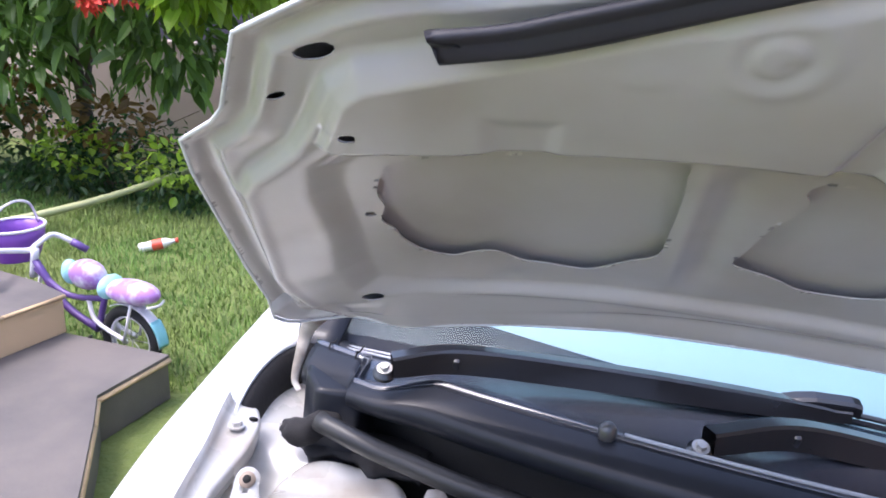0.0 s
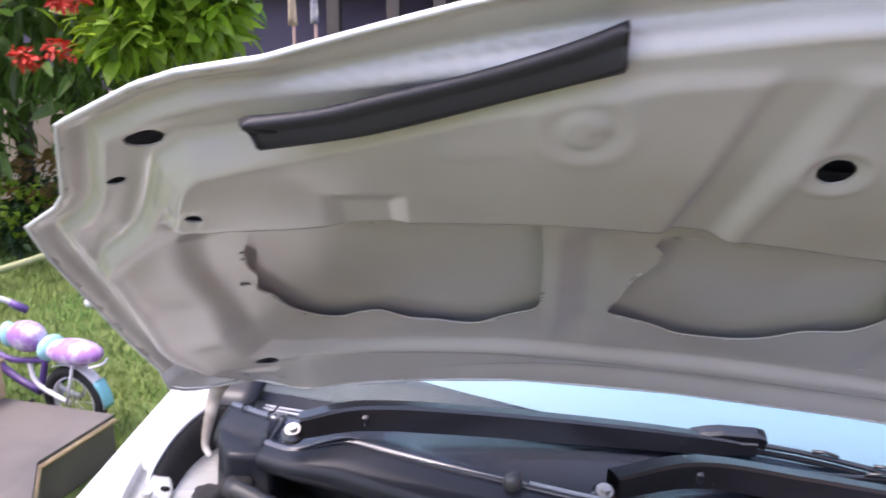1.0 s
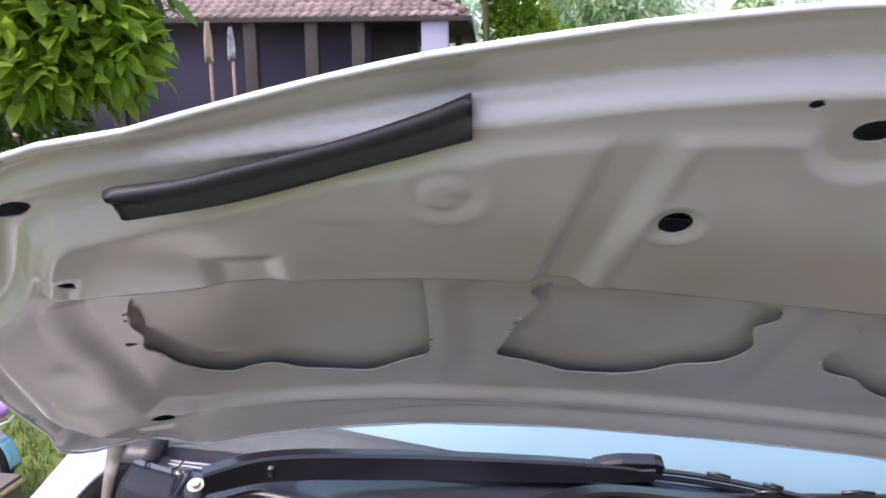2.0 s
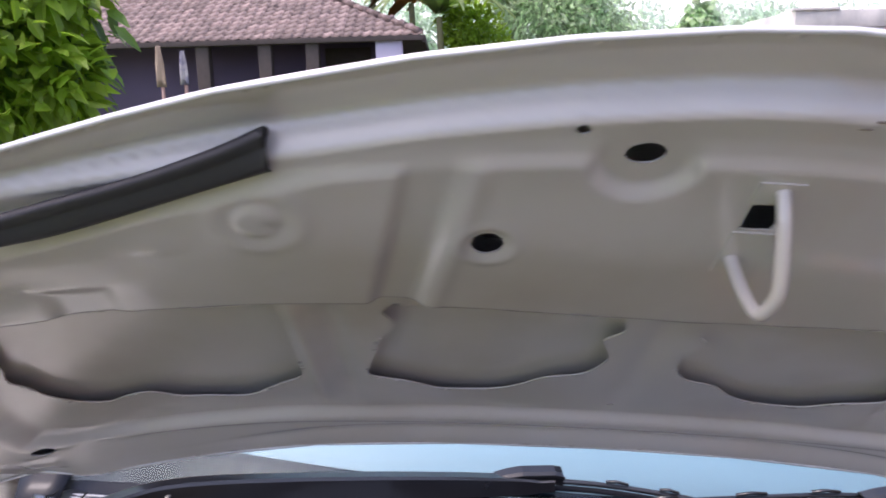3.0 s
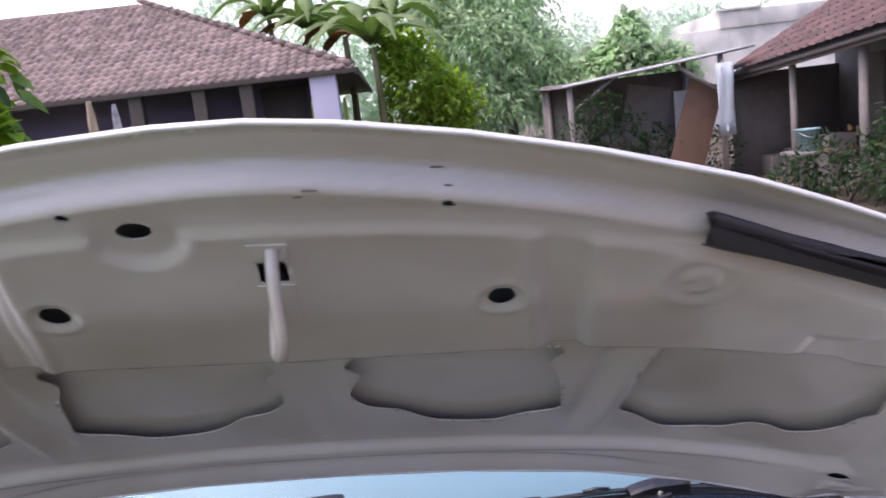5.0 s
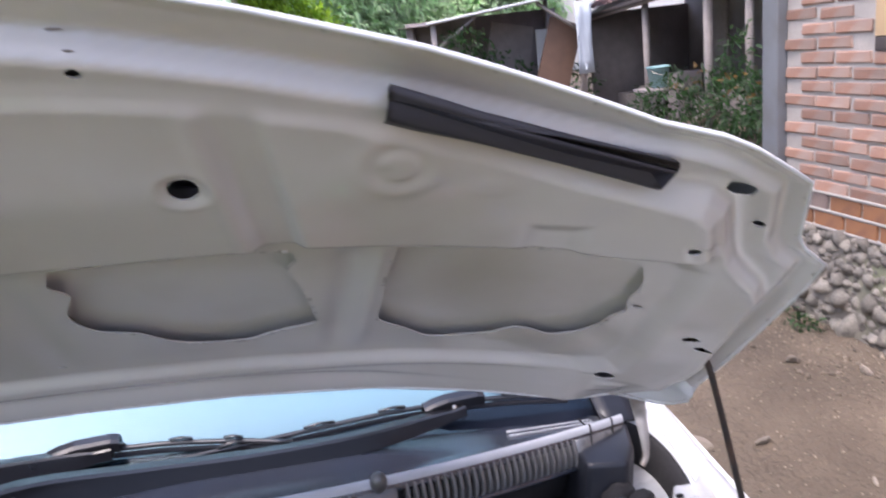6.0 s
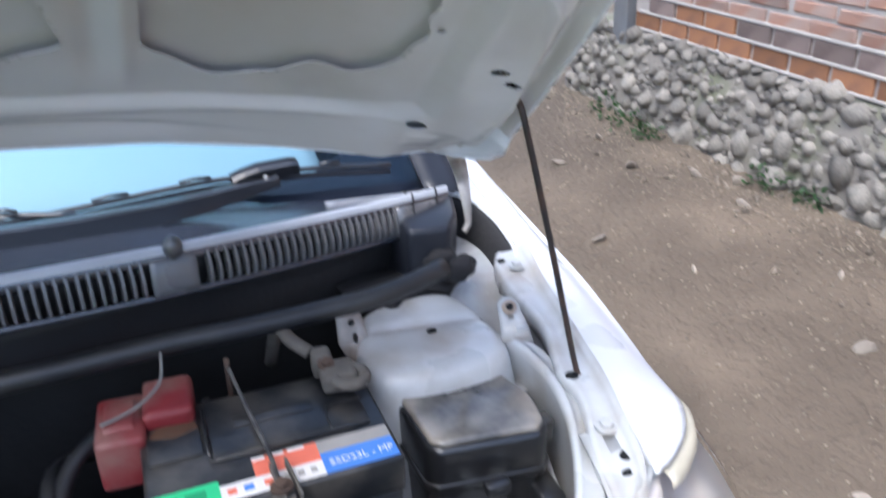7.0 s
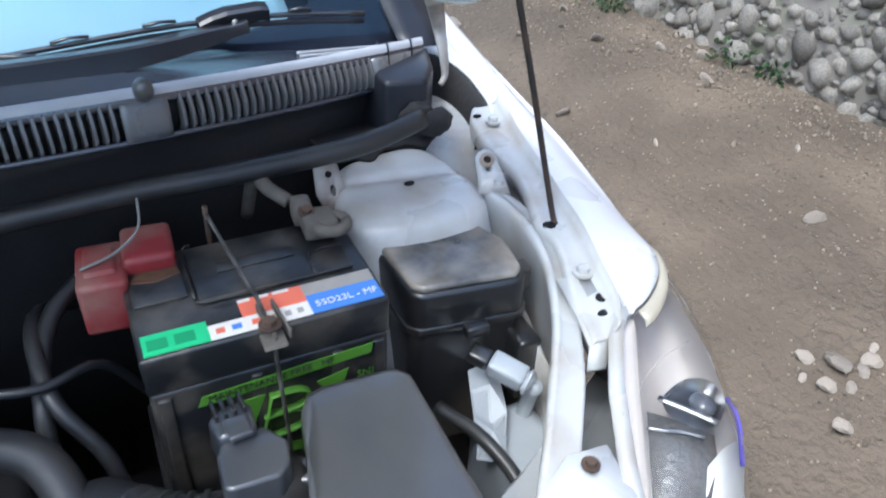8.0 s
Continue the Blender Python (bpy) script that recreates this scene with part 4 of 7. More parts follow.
    cput("inner_wing", loft_mesh("inner_wing", apron, M_BAY, thick=0.004, drop=(s, 0, 0)), label="white inner wing panel")
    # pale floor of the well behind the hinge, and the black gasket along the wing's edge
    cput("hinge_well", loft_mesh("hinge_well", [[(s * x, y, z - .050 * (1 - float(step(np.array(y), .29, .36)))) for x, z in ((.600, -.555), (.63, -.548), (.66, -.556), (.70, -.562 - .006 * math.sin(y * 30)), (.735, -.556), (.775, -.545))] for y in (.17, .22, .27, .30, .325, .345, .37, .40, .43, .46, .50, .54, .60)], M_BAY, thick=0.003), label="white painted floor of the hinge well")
    pocket = smooth_line([(.740, .330, -.530), (.751, .362, -.519), (.757, .405, -.511), (.758, .450, -.505), (.751, .493, -.499), (.736, .525, -.496), (.716, .542, -.494), (.695, .550, -.493)], 4)
    back = smooth_line([(.748, .330, -.530), (.760, .362, -.5215), (.770, .42, -.5145), (.780, .52, -.499), (.787, .62, -.486), (.791, .74, -.468), (.796, .86, -.456), (.77, .95, -.450)], 4)
    put("inner_cover", loft_mesh("inner_cover", [[(s * p.x, p.y, p.z - .004), (s * p.x, p.y, p.z + .001), (s * (p.x * .9 + q.x * .1), p.y * .9 + q.y * .1, p.z * .9 + q.z * .1 + .002), (s * (p.x * .5 + q.x * .5), (p.y + q.y) / 2, (p.z + q.z) / 2 + .002), (s * q.x, q.y, q.z)] for p, q in zip(pocket, back)], M_PAINT, thick=.0015), wg)
    n = len(pocket)
    grow = []
    for i, p in enumerate(pocket[:-3]):
        a, b = pocket[max(0, i - 1)], pocket[i + 1]
        d = Vector((b.x - a.x, b.y - a.y, 0)).normalized()
        m_ = Vector((-d.y, d.x, 0))
        k = 1.0 - .45 * i / (n - 1)
        grow.append([(s * (p.x + m_.x * w_ * k), p.y + m_.y * w_ * k, p.z - h) for w_, h in ((0, .003), (.008, .008), (.018, .022), (.023, .042), (.023, .060))])
    cput("gasket", loft_mesh("gasket", grow, M_FOAM_SHADE, thick=.004, drop=(s, 0, -.3)), label="black foam gasket along the wing edge")
    bolt(car, (s * .700, .400, 1.45 - .560), .009, M_BAY)
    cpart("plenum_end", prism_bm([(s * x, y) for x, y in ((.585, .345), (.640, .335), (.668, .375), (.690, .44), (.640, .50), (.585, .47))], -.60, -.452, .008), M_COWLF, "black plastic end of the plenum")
    for gx, gy, gz, r in ((.648, .322, -.508, .024), (.626, .336, -.497, .022), (.668, .345, -.520, .018)):
        bl = bmesh.new()
        bmesh.ops.create_icosphere(bl, subdivisions=3, radius=1)
        for v in bl.verts:
            v.co *= 1 + .30 * noise.noise(v.co * 1.6 + Vector((gx * 90, gy * 70, 0)))
        cpart("sealing_lump", bl, M_FOAM_SHADE, "lump of black sealing compound", m=pose(s * gx, gy, gz, 30, 0, 20) @ Matrix.Diagonal((r, r * .75, r * .8, 1)))
    # headlamp
    outer = [(.796, .100, -.606), (.806, .072, -.582), (.812, .0, -.604), (.804, -.07, -.628), (.780, -.15, -.662), (.740, -.22, -.70), (.685, -.285, -.745)]
    inner = [(.722, .010, -.596), (.712, -.020, -.566), (.690, -.060, -.574), (.655, -.115, -.588), (.622, -.170, -.606), (.592, -.225, -.63), (.560, -.275, -.66)]
    lens = []
    for (o, i), bulge in zip(zip(outer, inner), (.004, .010, .022, .034, .045, .050, .050)):
        o, i = Vector(o), Vector(i)
        row = []
        for k in range(9):
            t = k / 8
            p = i.lerp(o, t) + Vector((0.3, -0.25, 1)).normalized() * (bulge * math.sin(math.pi * t))
            row.append((s * p.x, p.y, p.z))
        row.append((s * (o.x + 0.002), o.y - 0.002, o.z - 0.008))
        lens.append(row)
    lens = [list(r) for r in zip(*[smooth_line(c, 4) for c in zip(*lens)])]
    hl = new("headlamp")
    hl.parent = car
    hl.matrix_basis = BASE
    tagged(hl, "clear headlamp with chrome reflectors and yellowed edge")
    ln = put("lens", loft_mesh("lens", lens[::-1] if s > 0 else lens, M_LENS), hl, "clear plastic lens")
    ln.visible_shadow = False
    tray = [[(s * Vector(i).lerp(Vector(o), k / 5).x, Vector(i).lerp(Vector(o), k / 5).y, Vector(i).lerp(Vector(o), k / 5).z - 0.012 - 0.055 * math.sin(math.pi * k / 5)) for k in range(6)] + [(s * (o[0] + .001), o[1] - .003, o[2] - .060)] for o, i in zip(outer, inner)]
    tray = [list(r) for r in zip(*[smooth_line(c, 3) for c in zip(*tray)])]
    put("housing", loft_mesh("housing", tray, M_HOUSE, thick=0.004), hl, "pale grey lamp housing")
    # half-round reflector bowl cut off by a chrome bar, ribbed panel and white corner below it
    rim = smooth_line([(.703, -.108, -.630), (.724, -.101, -.628), (.746, -.098, -.628), (.766, -.106, -.630), (.770, -.123, -.632), (.760, -.141, -.632), (.735, -.158, -.630)], 4)
    mid = Vector((.728, -.128, -.632))
    bowl = [[(s * q.x, q.y, q.z) for q in [mid.lerp(p, k) + Vector((0, 0, -h)) for p in rim]] for k, h in ((1.0, 0), (.94, .004), (.75, .015), (.5, .022), (.2, .025), (.02, .026))]
    put("reflector", loft_mesh("reflector", bowl, M_CHROME), hl, "half-round chrome reflector")
    b = bmesh.new()
    bmesh.ops.create_uvsphere(b, u_segments=16, v_segments=10, radius=.012)
    part("bulb_cover", b, M_LENSD, hl, "dark bulb cover", m=pose(s * .748, -.124, -.642) @ Matrix.Diagonal((1.1, 1.3, .8, 1)))
    put("divider", tube_mesh("divider", [(s * .699, -.108, -.627), (s * .715, -.133, -.626), (s * .733, -.159, -.628)], .0040, M_CHROME, 8, 4, .6), hl, "chrome divider bar")
    put("trim_line", tube_mesh("trim_line", [(s * .676, -.124, -.645), (s * .690, -.136, -.643), (s * .703, -.142, -.644), (s * .722, -.158, -.645)], .0016, M_CHROME, 6, 4), hl)
    put("arc_line", tube_mesh("arc_line", [(s * .673, -.102, -.622), (s * .705, -.082, -.622), (s * .741, -.065, -.622), (s * .782, -.056, -.624)], .0014, M_HOUSE, 6, 4), hl)
    put("side_lamp_panel", loft_mesh("side_lamp_panel", [[(s * .690, -.102, -.648), (s * .705, -.120, -.646), (s * .736, -.157, -.648)], [(s * .664, -.146, -.654), (s * .690, -.160, -.654), (s * .724, -.177, -.655)], [(s * .634, -.192, -.664), (s * .656, -.199, -.665), (s * .692, -.208, -.667)],
                                                     [(s * .600, -.240, -.685), (s * .625, -.250, -.687), (s * .65, -.258, -.69)]], M_PATTERN, thick=.003), hl, "grey ribbed reflector panel")
    put("lower_panel", loft_mesh("lower_panel", [[(s * .768, -.166, -.657), (s * .735, -.172, -.652), (s * .708, -.181, -.655)], [(s * .748, -.195, -.672), (s * .718, -.200, -.668), (s * .685, -.208, -.668)], [(s * .715, -.235, -.693), (s * .69, -.238, -.690), (s * .655, -.240, -.688)]], M_PAINT, thick=.003), hl, "white lamp panel")
    put("surround", loft_mesh("surround", [[(s * (o[0] + .002), o[1] - .002, o[2] - .014), (s * (o[0] + .004), o[1] - .004, o[2] - .05), (s * (o[0] - .002), o[1], o[2] - .12)] for o in outer], M_PAINT, thick=.002, drop=(-s, 0, 0)), hl, "white body edge below the lens")
    # yellowed edge of the lens along the wing, and a violet glow put in as colour
    put("yellowed_edge", loft_mesh("yellowed_edge", [[(p.x, p.y - .001, p.z - .006), (p.x, p.y - .004, p.z + .0005), (p.x, p.y - .016, p.z - .001), (p.x, p.y - .020, p.z - .008)] for p in rim_line], M_YELLOW, thick=.002), hl, "yellowed plastic lens border")
    put("violet_strip", tube_mesh("violet_strip", [(s * .776, -.128, -.640), (s * .774, -.146, -.646), (s * .764, -.166, -.654), (s * .748, -.190, -.664)], .0026, M_VIOLET_GLOW, 8, 5), hl, "violet-blue strip with a glow put into its colour")
    # strip between lamp and rail, and the rusty corner bolt
    put("lamp_bracket", loft_mesh("lamp_bracket", [[(s * (a - .012), y, z), (s * (a + .006), y, z + .002)] for a, y, z in ((.70, -.035, -.562), (.672, -.06, -.57), (.640, -.11, -.588), (.612, -.17, -.61), (.585, -.24, -.635))], M_BAY, thick=.004), hl)
    mids = ((.70, -.035, -.562), (.672, -.06, -.57), (.640, -.11, -.588), (.612, -.17, -.61), (.585, -.24, -.635))
    put("lamp_side", loft_mesh("lamp_side", [[(s * (a + .002), y, z - .006), (s * (a * .5 + q[0] * .5 + .003), (y + q[1]) / 2, (z + q[2]) / 2 - .010), (s * (q[0] + .006), q[1], q[2] - .003)] for (a, y, z), q in zip(mids, inner[1:])], M_HOUSE, thick=.002), hl, "pale plastic flank of the lamp")
    # front corner plate
    corner = cput("corner_plate", loft_mesh("corner_plate", [[(s * .515, -.17, -.612), (s * .56, -.145, -.606), (s * .60, -.15, -.605)], [(s * .50, -.20, -.618), (s * .55, -.20, -.616), (s * .60, -.21, -.622)], [(s * .48, -.25, -.64), (s * .53, -.26, -.645), (s * .58, -.27, -.655)]], M_PAINT, thick=.003), label="white front panel corner")
    bolt(corner, (s * .573, -.163, -.604), .0058, M_RUST)


M_PATTERN = mat("ribbed_reflector", (0.20, 0.20, 0.205), 0.25, 0.4, var=0.3, scale=40, bump=0.6, bscale=160)
M_FOAM_SHADE = mat("dark_foam_and_shade", (0.020, 0.019, 0.020), 0.9, var=0.25, scale=20, bump=0.3, bscale=120)
M_RUSTY = mat("rust_stain", (0.34, 0.27, 0.21), 0.7, var=0.35, scale=60, bump=0.2)
M_HOUSE = mat("lamp_housing", (0.50, 0.465, 0.45), 0.3, var=0.12, scale=20, bump=0.02)
M_YELLOW = mat("yellowed_plastic", (0.44, 0.40, 0.31), 0.25, var=0.15, scale=30, bump=0.02)
M_VIOLET_GLOW = mat("violet_glow_tint", (0.12, 0.10, 0.75), 0.15, var=0.1, bump=0, coat=0.6)
M_LENSD = mat("projector_dark", (0.10, 0.11, 0.14), 0.08, var=0.1, bump=0)
wing(-1)
wing(1)

# front end, sides, roof and wheels close the car
front = []
for i in range(21):
    x = -0.80 + 0.08 * i
    y = -0.33 + 0.45 * x * x
    front.append([(x, y + 0.10, -.70), (x, y + .02, -.70), (x, y - .02, -.76), (x, y - .05, -.95), (x, y - .04, -1.15), (x, y + .02, -1.25)])
for side in (front[:6], front[15:]):
    cput("bumper", loft_mesh("bumper", side, M_PAINT, thick=0.004, drop=(0, 1, 0)), label="white front bumper")
# Unseen middle of the front, black to cut bounced light under the hood.
cput("dark_front", loft_mesh("dark_front", [r[:4] for r in front[5:16]], M_PLASTIC, thick=0.004, drop=(0, 1, 0)), label="unseen black front panel that cuts bounce onto the hood")
cput("bumper", loft_mesh("bumper", [r[3:] for r in front[5:16]], M_PAINT, thick=0.004, drop=(0, 1, 0)), label="white front bumper")
# Crossmember blackened for the same reason.
cpart("crossmember", box_bm(-.50, .50, -.24, -.19, -.66, -.62, .008), M_PLASTIC, "radiator crossmember blackened to cut bounce onto the hood")
cpart("radiator", box_bm(-.42, .30, -.20, -.16, -1.1, -.66, .006), M_DARK, "black radiator")
cput("undertray", loft_mesh("undertray", [[(-.66, y, -1.0), (0, y, -1.02), (.66, y, -1.0)] for y in (-.24, 0, .2, .36)], M_DARK, thick=.01), label="dark floor of the engine bay")
for s in (-1, 1):
    rows = []
    for y in (1.0, 1.4, 2.0, 2.6, 3.1, 3.3):
        k = 1 if y < 3 else 0.95
        rows.append([(s * .56 * k, y, -.055 - .03 * (y > 2.4)), (s * .62 * k, y, -.085), (s * .72 * k, y, -.42), (s * .80 * k, y, -.46), (s * .852 * k, y, -.52), (s * .862 * k, y, -.85), (s * .84 * k, y, -1.22)])
    cput("body_side", loft_mesh("body_side", rows, M_PAINT, thick=.01, drop=(-s, 0, 0)), label="white body side")
    for y0, y1 in ((1.15, 1.9), (2.0, 2.8)):
        wr = [[(s * .640, y, -.12), (s * .7225, y, -.39)] for y in (y0, y1)]
        cput("side_window", loft_mesh("side_window", wr, M_LENSD, thick=.004, drop=(-s, 0, 0)), label="dark side window")
    for y in (.46, 2.85):
        wh = new("wheel")
        wh.parent = car
        wh.matrix_basis = BASE @ pose(s * .76, y, -1.18, 0, 90, 0)
        prof = [(.19, -.07), (.25, -.08), (.275, -.06), (.28, 0), (.275, .06), (.25, .08), (.19, .07)]
        rows = [[(r * math.cos(2 * math.pi * k / 28), r * math.sin(2 * math.pi * k / 28), h) for k in range(28)] for r, h in prof]
        put("tyre", loft_mesh("tyre", rows, M_TYRE, closed=True), wh)
        part("rim", disc_bm(.19, .11, 28, .01), M_STEEL, wh)
roof = [[(x * (1 if y < 3 else .95), y, -.055 + .03 * (1 - (x / .56) ** 2) - .02 * abs(y - 1.7)) for x in [-.56 + .14 * i for i in range(9)]] for y in (1.02, 1.3, 1.7, 2.3, 2.7, 3.1)]
cput("roof", loft_mesh("roof", roof, M_PAINT, thick=.012), label="white car roof")
cput("tail", loft_mesh("tail", [[(x, 3.1, -.09), (x, 3.3, -.45), (x, 3.33, -.9), (x, 3.3, -1.22)] for x in [-.8 + .2 * i for i in range(9)]], M_PAINT, thick=.01, drop=(0, -1, 0)), label="white tailgate")


# ---------------------------------------------------------------- in the engine bay
def local(base, pts):
    return [(x - base[0], y - base[1], z - base[2]) for x, y, z in pts]


def battery():
    b = (.353, .131, -.755)
    th = thing("battery", b, "black car battery with coloured label strip under a rusty clamp", "battery")
    part("case", box_bm(-.117, .115, -.083, .072, 0, .172, .005), M_BATT, th)
    for x in (-.105, -.02, .06, .104):
        part("case_rib", box_bm(x - .006, x + .006, -.0865, -.080, .01, .165, .002), M_BATT, th)
    part("lid", box_bm(-.1185, .1165, -.0845, .0735, .172, .216, .004), M_BATT, th, "dusty black battery lid")
    part("lid_step", box_bm(-.055, .10, -.026, .066, .216, .2205, .002), M_BATT, th)
    for line in ([(-.058, -.022), (-.056, .060), (-.046, .068)], [(-.058, -.022), (-.050, -.030), (.02, -.030)], [(.060, -.026), (.064, .01), (.102, .012)]):
        put("lid_ridge", tube_mesh("lid_ridge", [(x, y, .2212) for x, y in line], .0013, M_BATT, 6, 2), th)
    part("rust_patch", prism_bm([(-.112, .028), (-.085, .022), (-.062, .030), (-.066, .044), (-.10, .046)], .2160, .2192, .0008), M_RUSTP, th, "orange rust crust under the terminal")
    part("tray", box_bm(-.125, .124, -.092, .080, -.012, .006, .004), M_DARK, th, "dark battery tray")
    part("vent_plug", box_bm(-.03, .05, .012, .030, .2204, .2222, .0008), M_BATT, th)
    part("lid_step", box_bm(-.112, -.062, -.01, .062, .216, .2185, .001), M_BATT, th)
    z = .2166
    for x0, x1, y0, y1, m in ((-.113, -.055, -.080, -.052, M_GREENLBL), (-.055, .040, -.080, -.060, M_WHITELBL), (-.022, .040, -.060, -.034, M_REDLBL), (.040, .112, -.080, -.052, M_BLUELBL), (.040, .112, -.052, -.034, M_GREYLBL)):
        part("label", box_bm(x0, x1, y0, y1, z - .001, z + .0006, 0), m, th, smooth=False)
    for i, (x, w, m) in enumerate(((-.100, .018, M_DKGREEN), (-.076, .018, M_DKGREEN), (-.045, .008, M_REDLBL), (-.030, .009, M_BLUELBL), (-.012, .008, M_REDLBL), (.006, .006, M_GREYLBL), (.018, .006, M_GREYLBL), (.030, .006, M_GREYLBL))):
        part("print_bar", box_bm(x - w / 2, x + w / 2, -.074, -.060 if i < 2 else -.067, z + .0006, z + .0012, 0), m, th, smooth=False)
    for x, w in ((-.016, .012), (.002, .012), (.020, .016)):
        part("print_bar", box_bm(x - w / 2, x + w / 2, -.0385, -.0345, z + .0006, z + .0012, 0), M_WHITELBL, th, smooth=False)
    text("55D23L - MF", .0118, M_WHITELBL, th, pose(.0455, -.0715, z + .0008))
    # front print: a slanted lime band, big slanted shapes
    f = -.0872
    band = [(-.078, .146), (.094, .153), (.097, .166), (-.073, .158)]
    lime = [band, [(-.060, .075), (-.040, .075), (-.015, .138), (-.040, .138)], [(.036, .134), (.070, .141), (.058, .104), (.048, .078), (.033, .078), (.048, .114)], [(-.06, .045), (.03, .045), (.03, .058), (-.06, .058)]]
    for sh in lime:
        bm = bmesh.new()
        fc = bm.faces.new([bm.verts.new((x, f, zz)) for x, zz in sh])
        ex = bmesh.ops.extrude_face_region(bm, geom=[fc])
        bmesh.ops.translate(bm, vec=(0, .001, 0), verts=[g for g in ex["geom"] if isinstance(g, bmesh.types.BMVert)])
        part("front_print", bm, M_LIME, th, "lime green print", smooth=False)
    for cx, cz, rw, rh in ((.008, .122, .020, .012), (.003, .094, .023, .014)):
        bowl = [(cx - rw, f, cz + rh), (cx + rw * .3, f, cz + rh), (cx + rw, f, cz + rh * .3), (cx + rw * .8, f, cz - rh * .6), (cx, f, cz - rh), (cx - rw * 1.2, f, cz - rh)]
        put("front_print", tube_mesh("front_print", bowl, .0058, M_LIME, 6, 4, .18), th)
    put("front_print", tube_mesh("front_print", [(-.010, f, .134), (-.016, f, .108), (-.023, f, .080)], .0055, M_LIME, 6, 3, .18), th)
    text("MAINTENANCE FREE   MF", .0108, M_BATT, th, pose(-.068, f - .0004, .1495, 90, 0, 0) @ pose(0, 0, 0, 0, 0, 2.4))
    text("SNI", .013, M_LIME, th, pose(.078, f - .0002, .124, 90, 0, 0))
    # hold-down bar and hook bolts
    put("clamp_bar", tube_mesh("clamp_bar", [(-.005, -.088, .222), (-.006, -.05, .230), (-.014, .02, .234), (-.022, .095, .240)], .0022, M_CLAMP, 8, 4, .8), th, "grimy steel hold-down bar")
    part("clamp_foot", box_bm(-.015, .007, -.100, -.078, .2185, .2225, .002), M_CLAMP2, th, "grimy clamp plate", m=pose(0, 0, 0, 3, 0, 0))
    for x in (-.015, -.0005):
        part("clamp_cheek", box_bm(x, x + .0028, -.088, -.040, .221, .231, .001), M_CLAMP2, th, m=pose(0, 0, 0, 4, 0, 6))
    bolt(th, (-.004, -.090, .226), .007, M_RUST)
    put("hook_bolt", tube_mesh("hook_bolt", [(-.003, -.093, .232), (-.002, -.096, .17), (.001, -.098, .08), (.002, -.09, .02)], .0021, M_CLAMP, 8, 3), th, "thin grimy hook bolt")
    put("hook_bolt", tube_mesh("hook_bolt", [(-.022, .092, .250), (-.022, .094, .18), (-.022, .092, .08)], .003, M_RUST, 8, 3), th)
    # red terminal boot and its lead, bare minus clamp
    boot = part("terminal_boot", box_bm(-.160, -.113, .014, .090, .168, .228, .007, 3), M_RED, th, "dusty red terminal cover", m=pose(0, 0, 0, 0, 0, -4))
    part("boot_arm", box_bm(-.116, -.066, .036, .100, .196, .236, .008, 3), M_RED, boot)
    part("boot_flap", box_bm(-.152, -.122, .03, .075, .226, .233, .004, 2), M_RED, boot)
    put("boot_wire", tube_mesh("boot_wire", [(-.150, .045, .236), (-.125, .05, .240), (-.108, .058, .244), (-.09, .075, .252), (-.085, .10, .27)], .0016, M_WIREGREY, 6, 4), th)
    put("lead", tube_mesh("lead", [(-.148, .09, .20), (-.19, .05, .18), (-.21, -.03, .13), (-.205, -.08, .02)], .009, M_TUBE, 8, 5), th, "black battery lead")
    mc = part("minus_clamp", box_bm(.062, .100, .030, .066, .224, .246, .006, 2), M_CLAMP2, th, "corroded lead clamp", m=pose(0, 0, 0, 0, 0, -6))
    put("clamp_ring", tube_mesh("clamp_ring", [(.092 + .016 * math.cos(a * .524), .036 + .016 * math.sin(a * .524), .240) for a in range(13)], .0065, M_CLAMP2, 8, 1), mc)
    part("clamp_jaw", box_bm(.056, .078, .060, .086, .224, .252, .006, 2), M_CLAMP2, mc)
    bolt(th, (.075, .048, .247), .006, M_RUST, (20, 0, 0))
    put("lead", tube_mesh("lead", [(.066, .085, .240), (.050, .10, .250), (.04, .13, .25), (.035, .17, .18)], .008, M_CLAMP2, 8, 5), th)


def text(body, size, material, parent, m):
    cu = bpy.data.curves.new("lettering", "FONT")
    cu.body, cu.size, cu.extrude = body, size, 0.0003
    tmp = bpy.data.objects.new("lettering", cu)
    scene.collection.objects.link(tmp)
    me = bpy.data.meshes.new_from_object(tmp.evaluated_get(bpy.context.evaluated_depsgraph_get()))
    bpy.data.objects.remove(tmp)
    me.materials.clear()
    me.materials.append(material)
    return put("lettering", me, parent, m=m)


M_RUSTP = mat("orange_rust", (0.085, 0.042, 0.022), 0.9, var=0.4, scale=60, bump=0.6, bscale=120)
M_BATT = mat("battery_plastic", (0.011, 0.012, 0.014), 0.36, var=0.3, scale=12, bump=0.1, bscale=150, coat=0.25, second=(0.09, 0.08, 0.066), amount=0.07, sscale=16)
M_GREYLBL = mat("grey_label", (0.33, 0.31, 0.28), 0.5, var=0.3, scale=30, bump=0.05)
M_DKGREEN = mat("dark_green_print", (0.03, 0.30, 0.12), 0.4, var=0.1, bump=0)
M_CLAMP = mat("clamp_steel", (0.045, 0.043, 0.042), 0.42, 0.3, var=0.4, scale=40, bump=0.2, second=(0.22, 0.21, 0.19), amount=0.25, sscale=30)
M_CLAMP2 = mat("corroded_lead", (0.135, 0.122, 0.105), 0.8, 0.2, var=0.4, scale=40, bump=0.5, second=(0.09, 0.08, 0.07), amount=0.4, sscale=30)
M_WIREGREY = mat("grey_wire", (0.2, 0.2, 0.19), 0.6, var=0.2, bump=0)
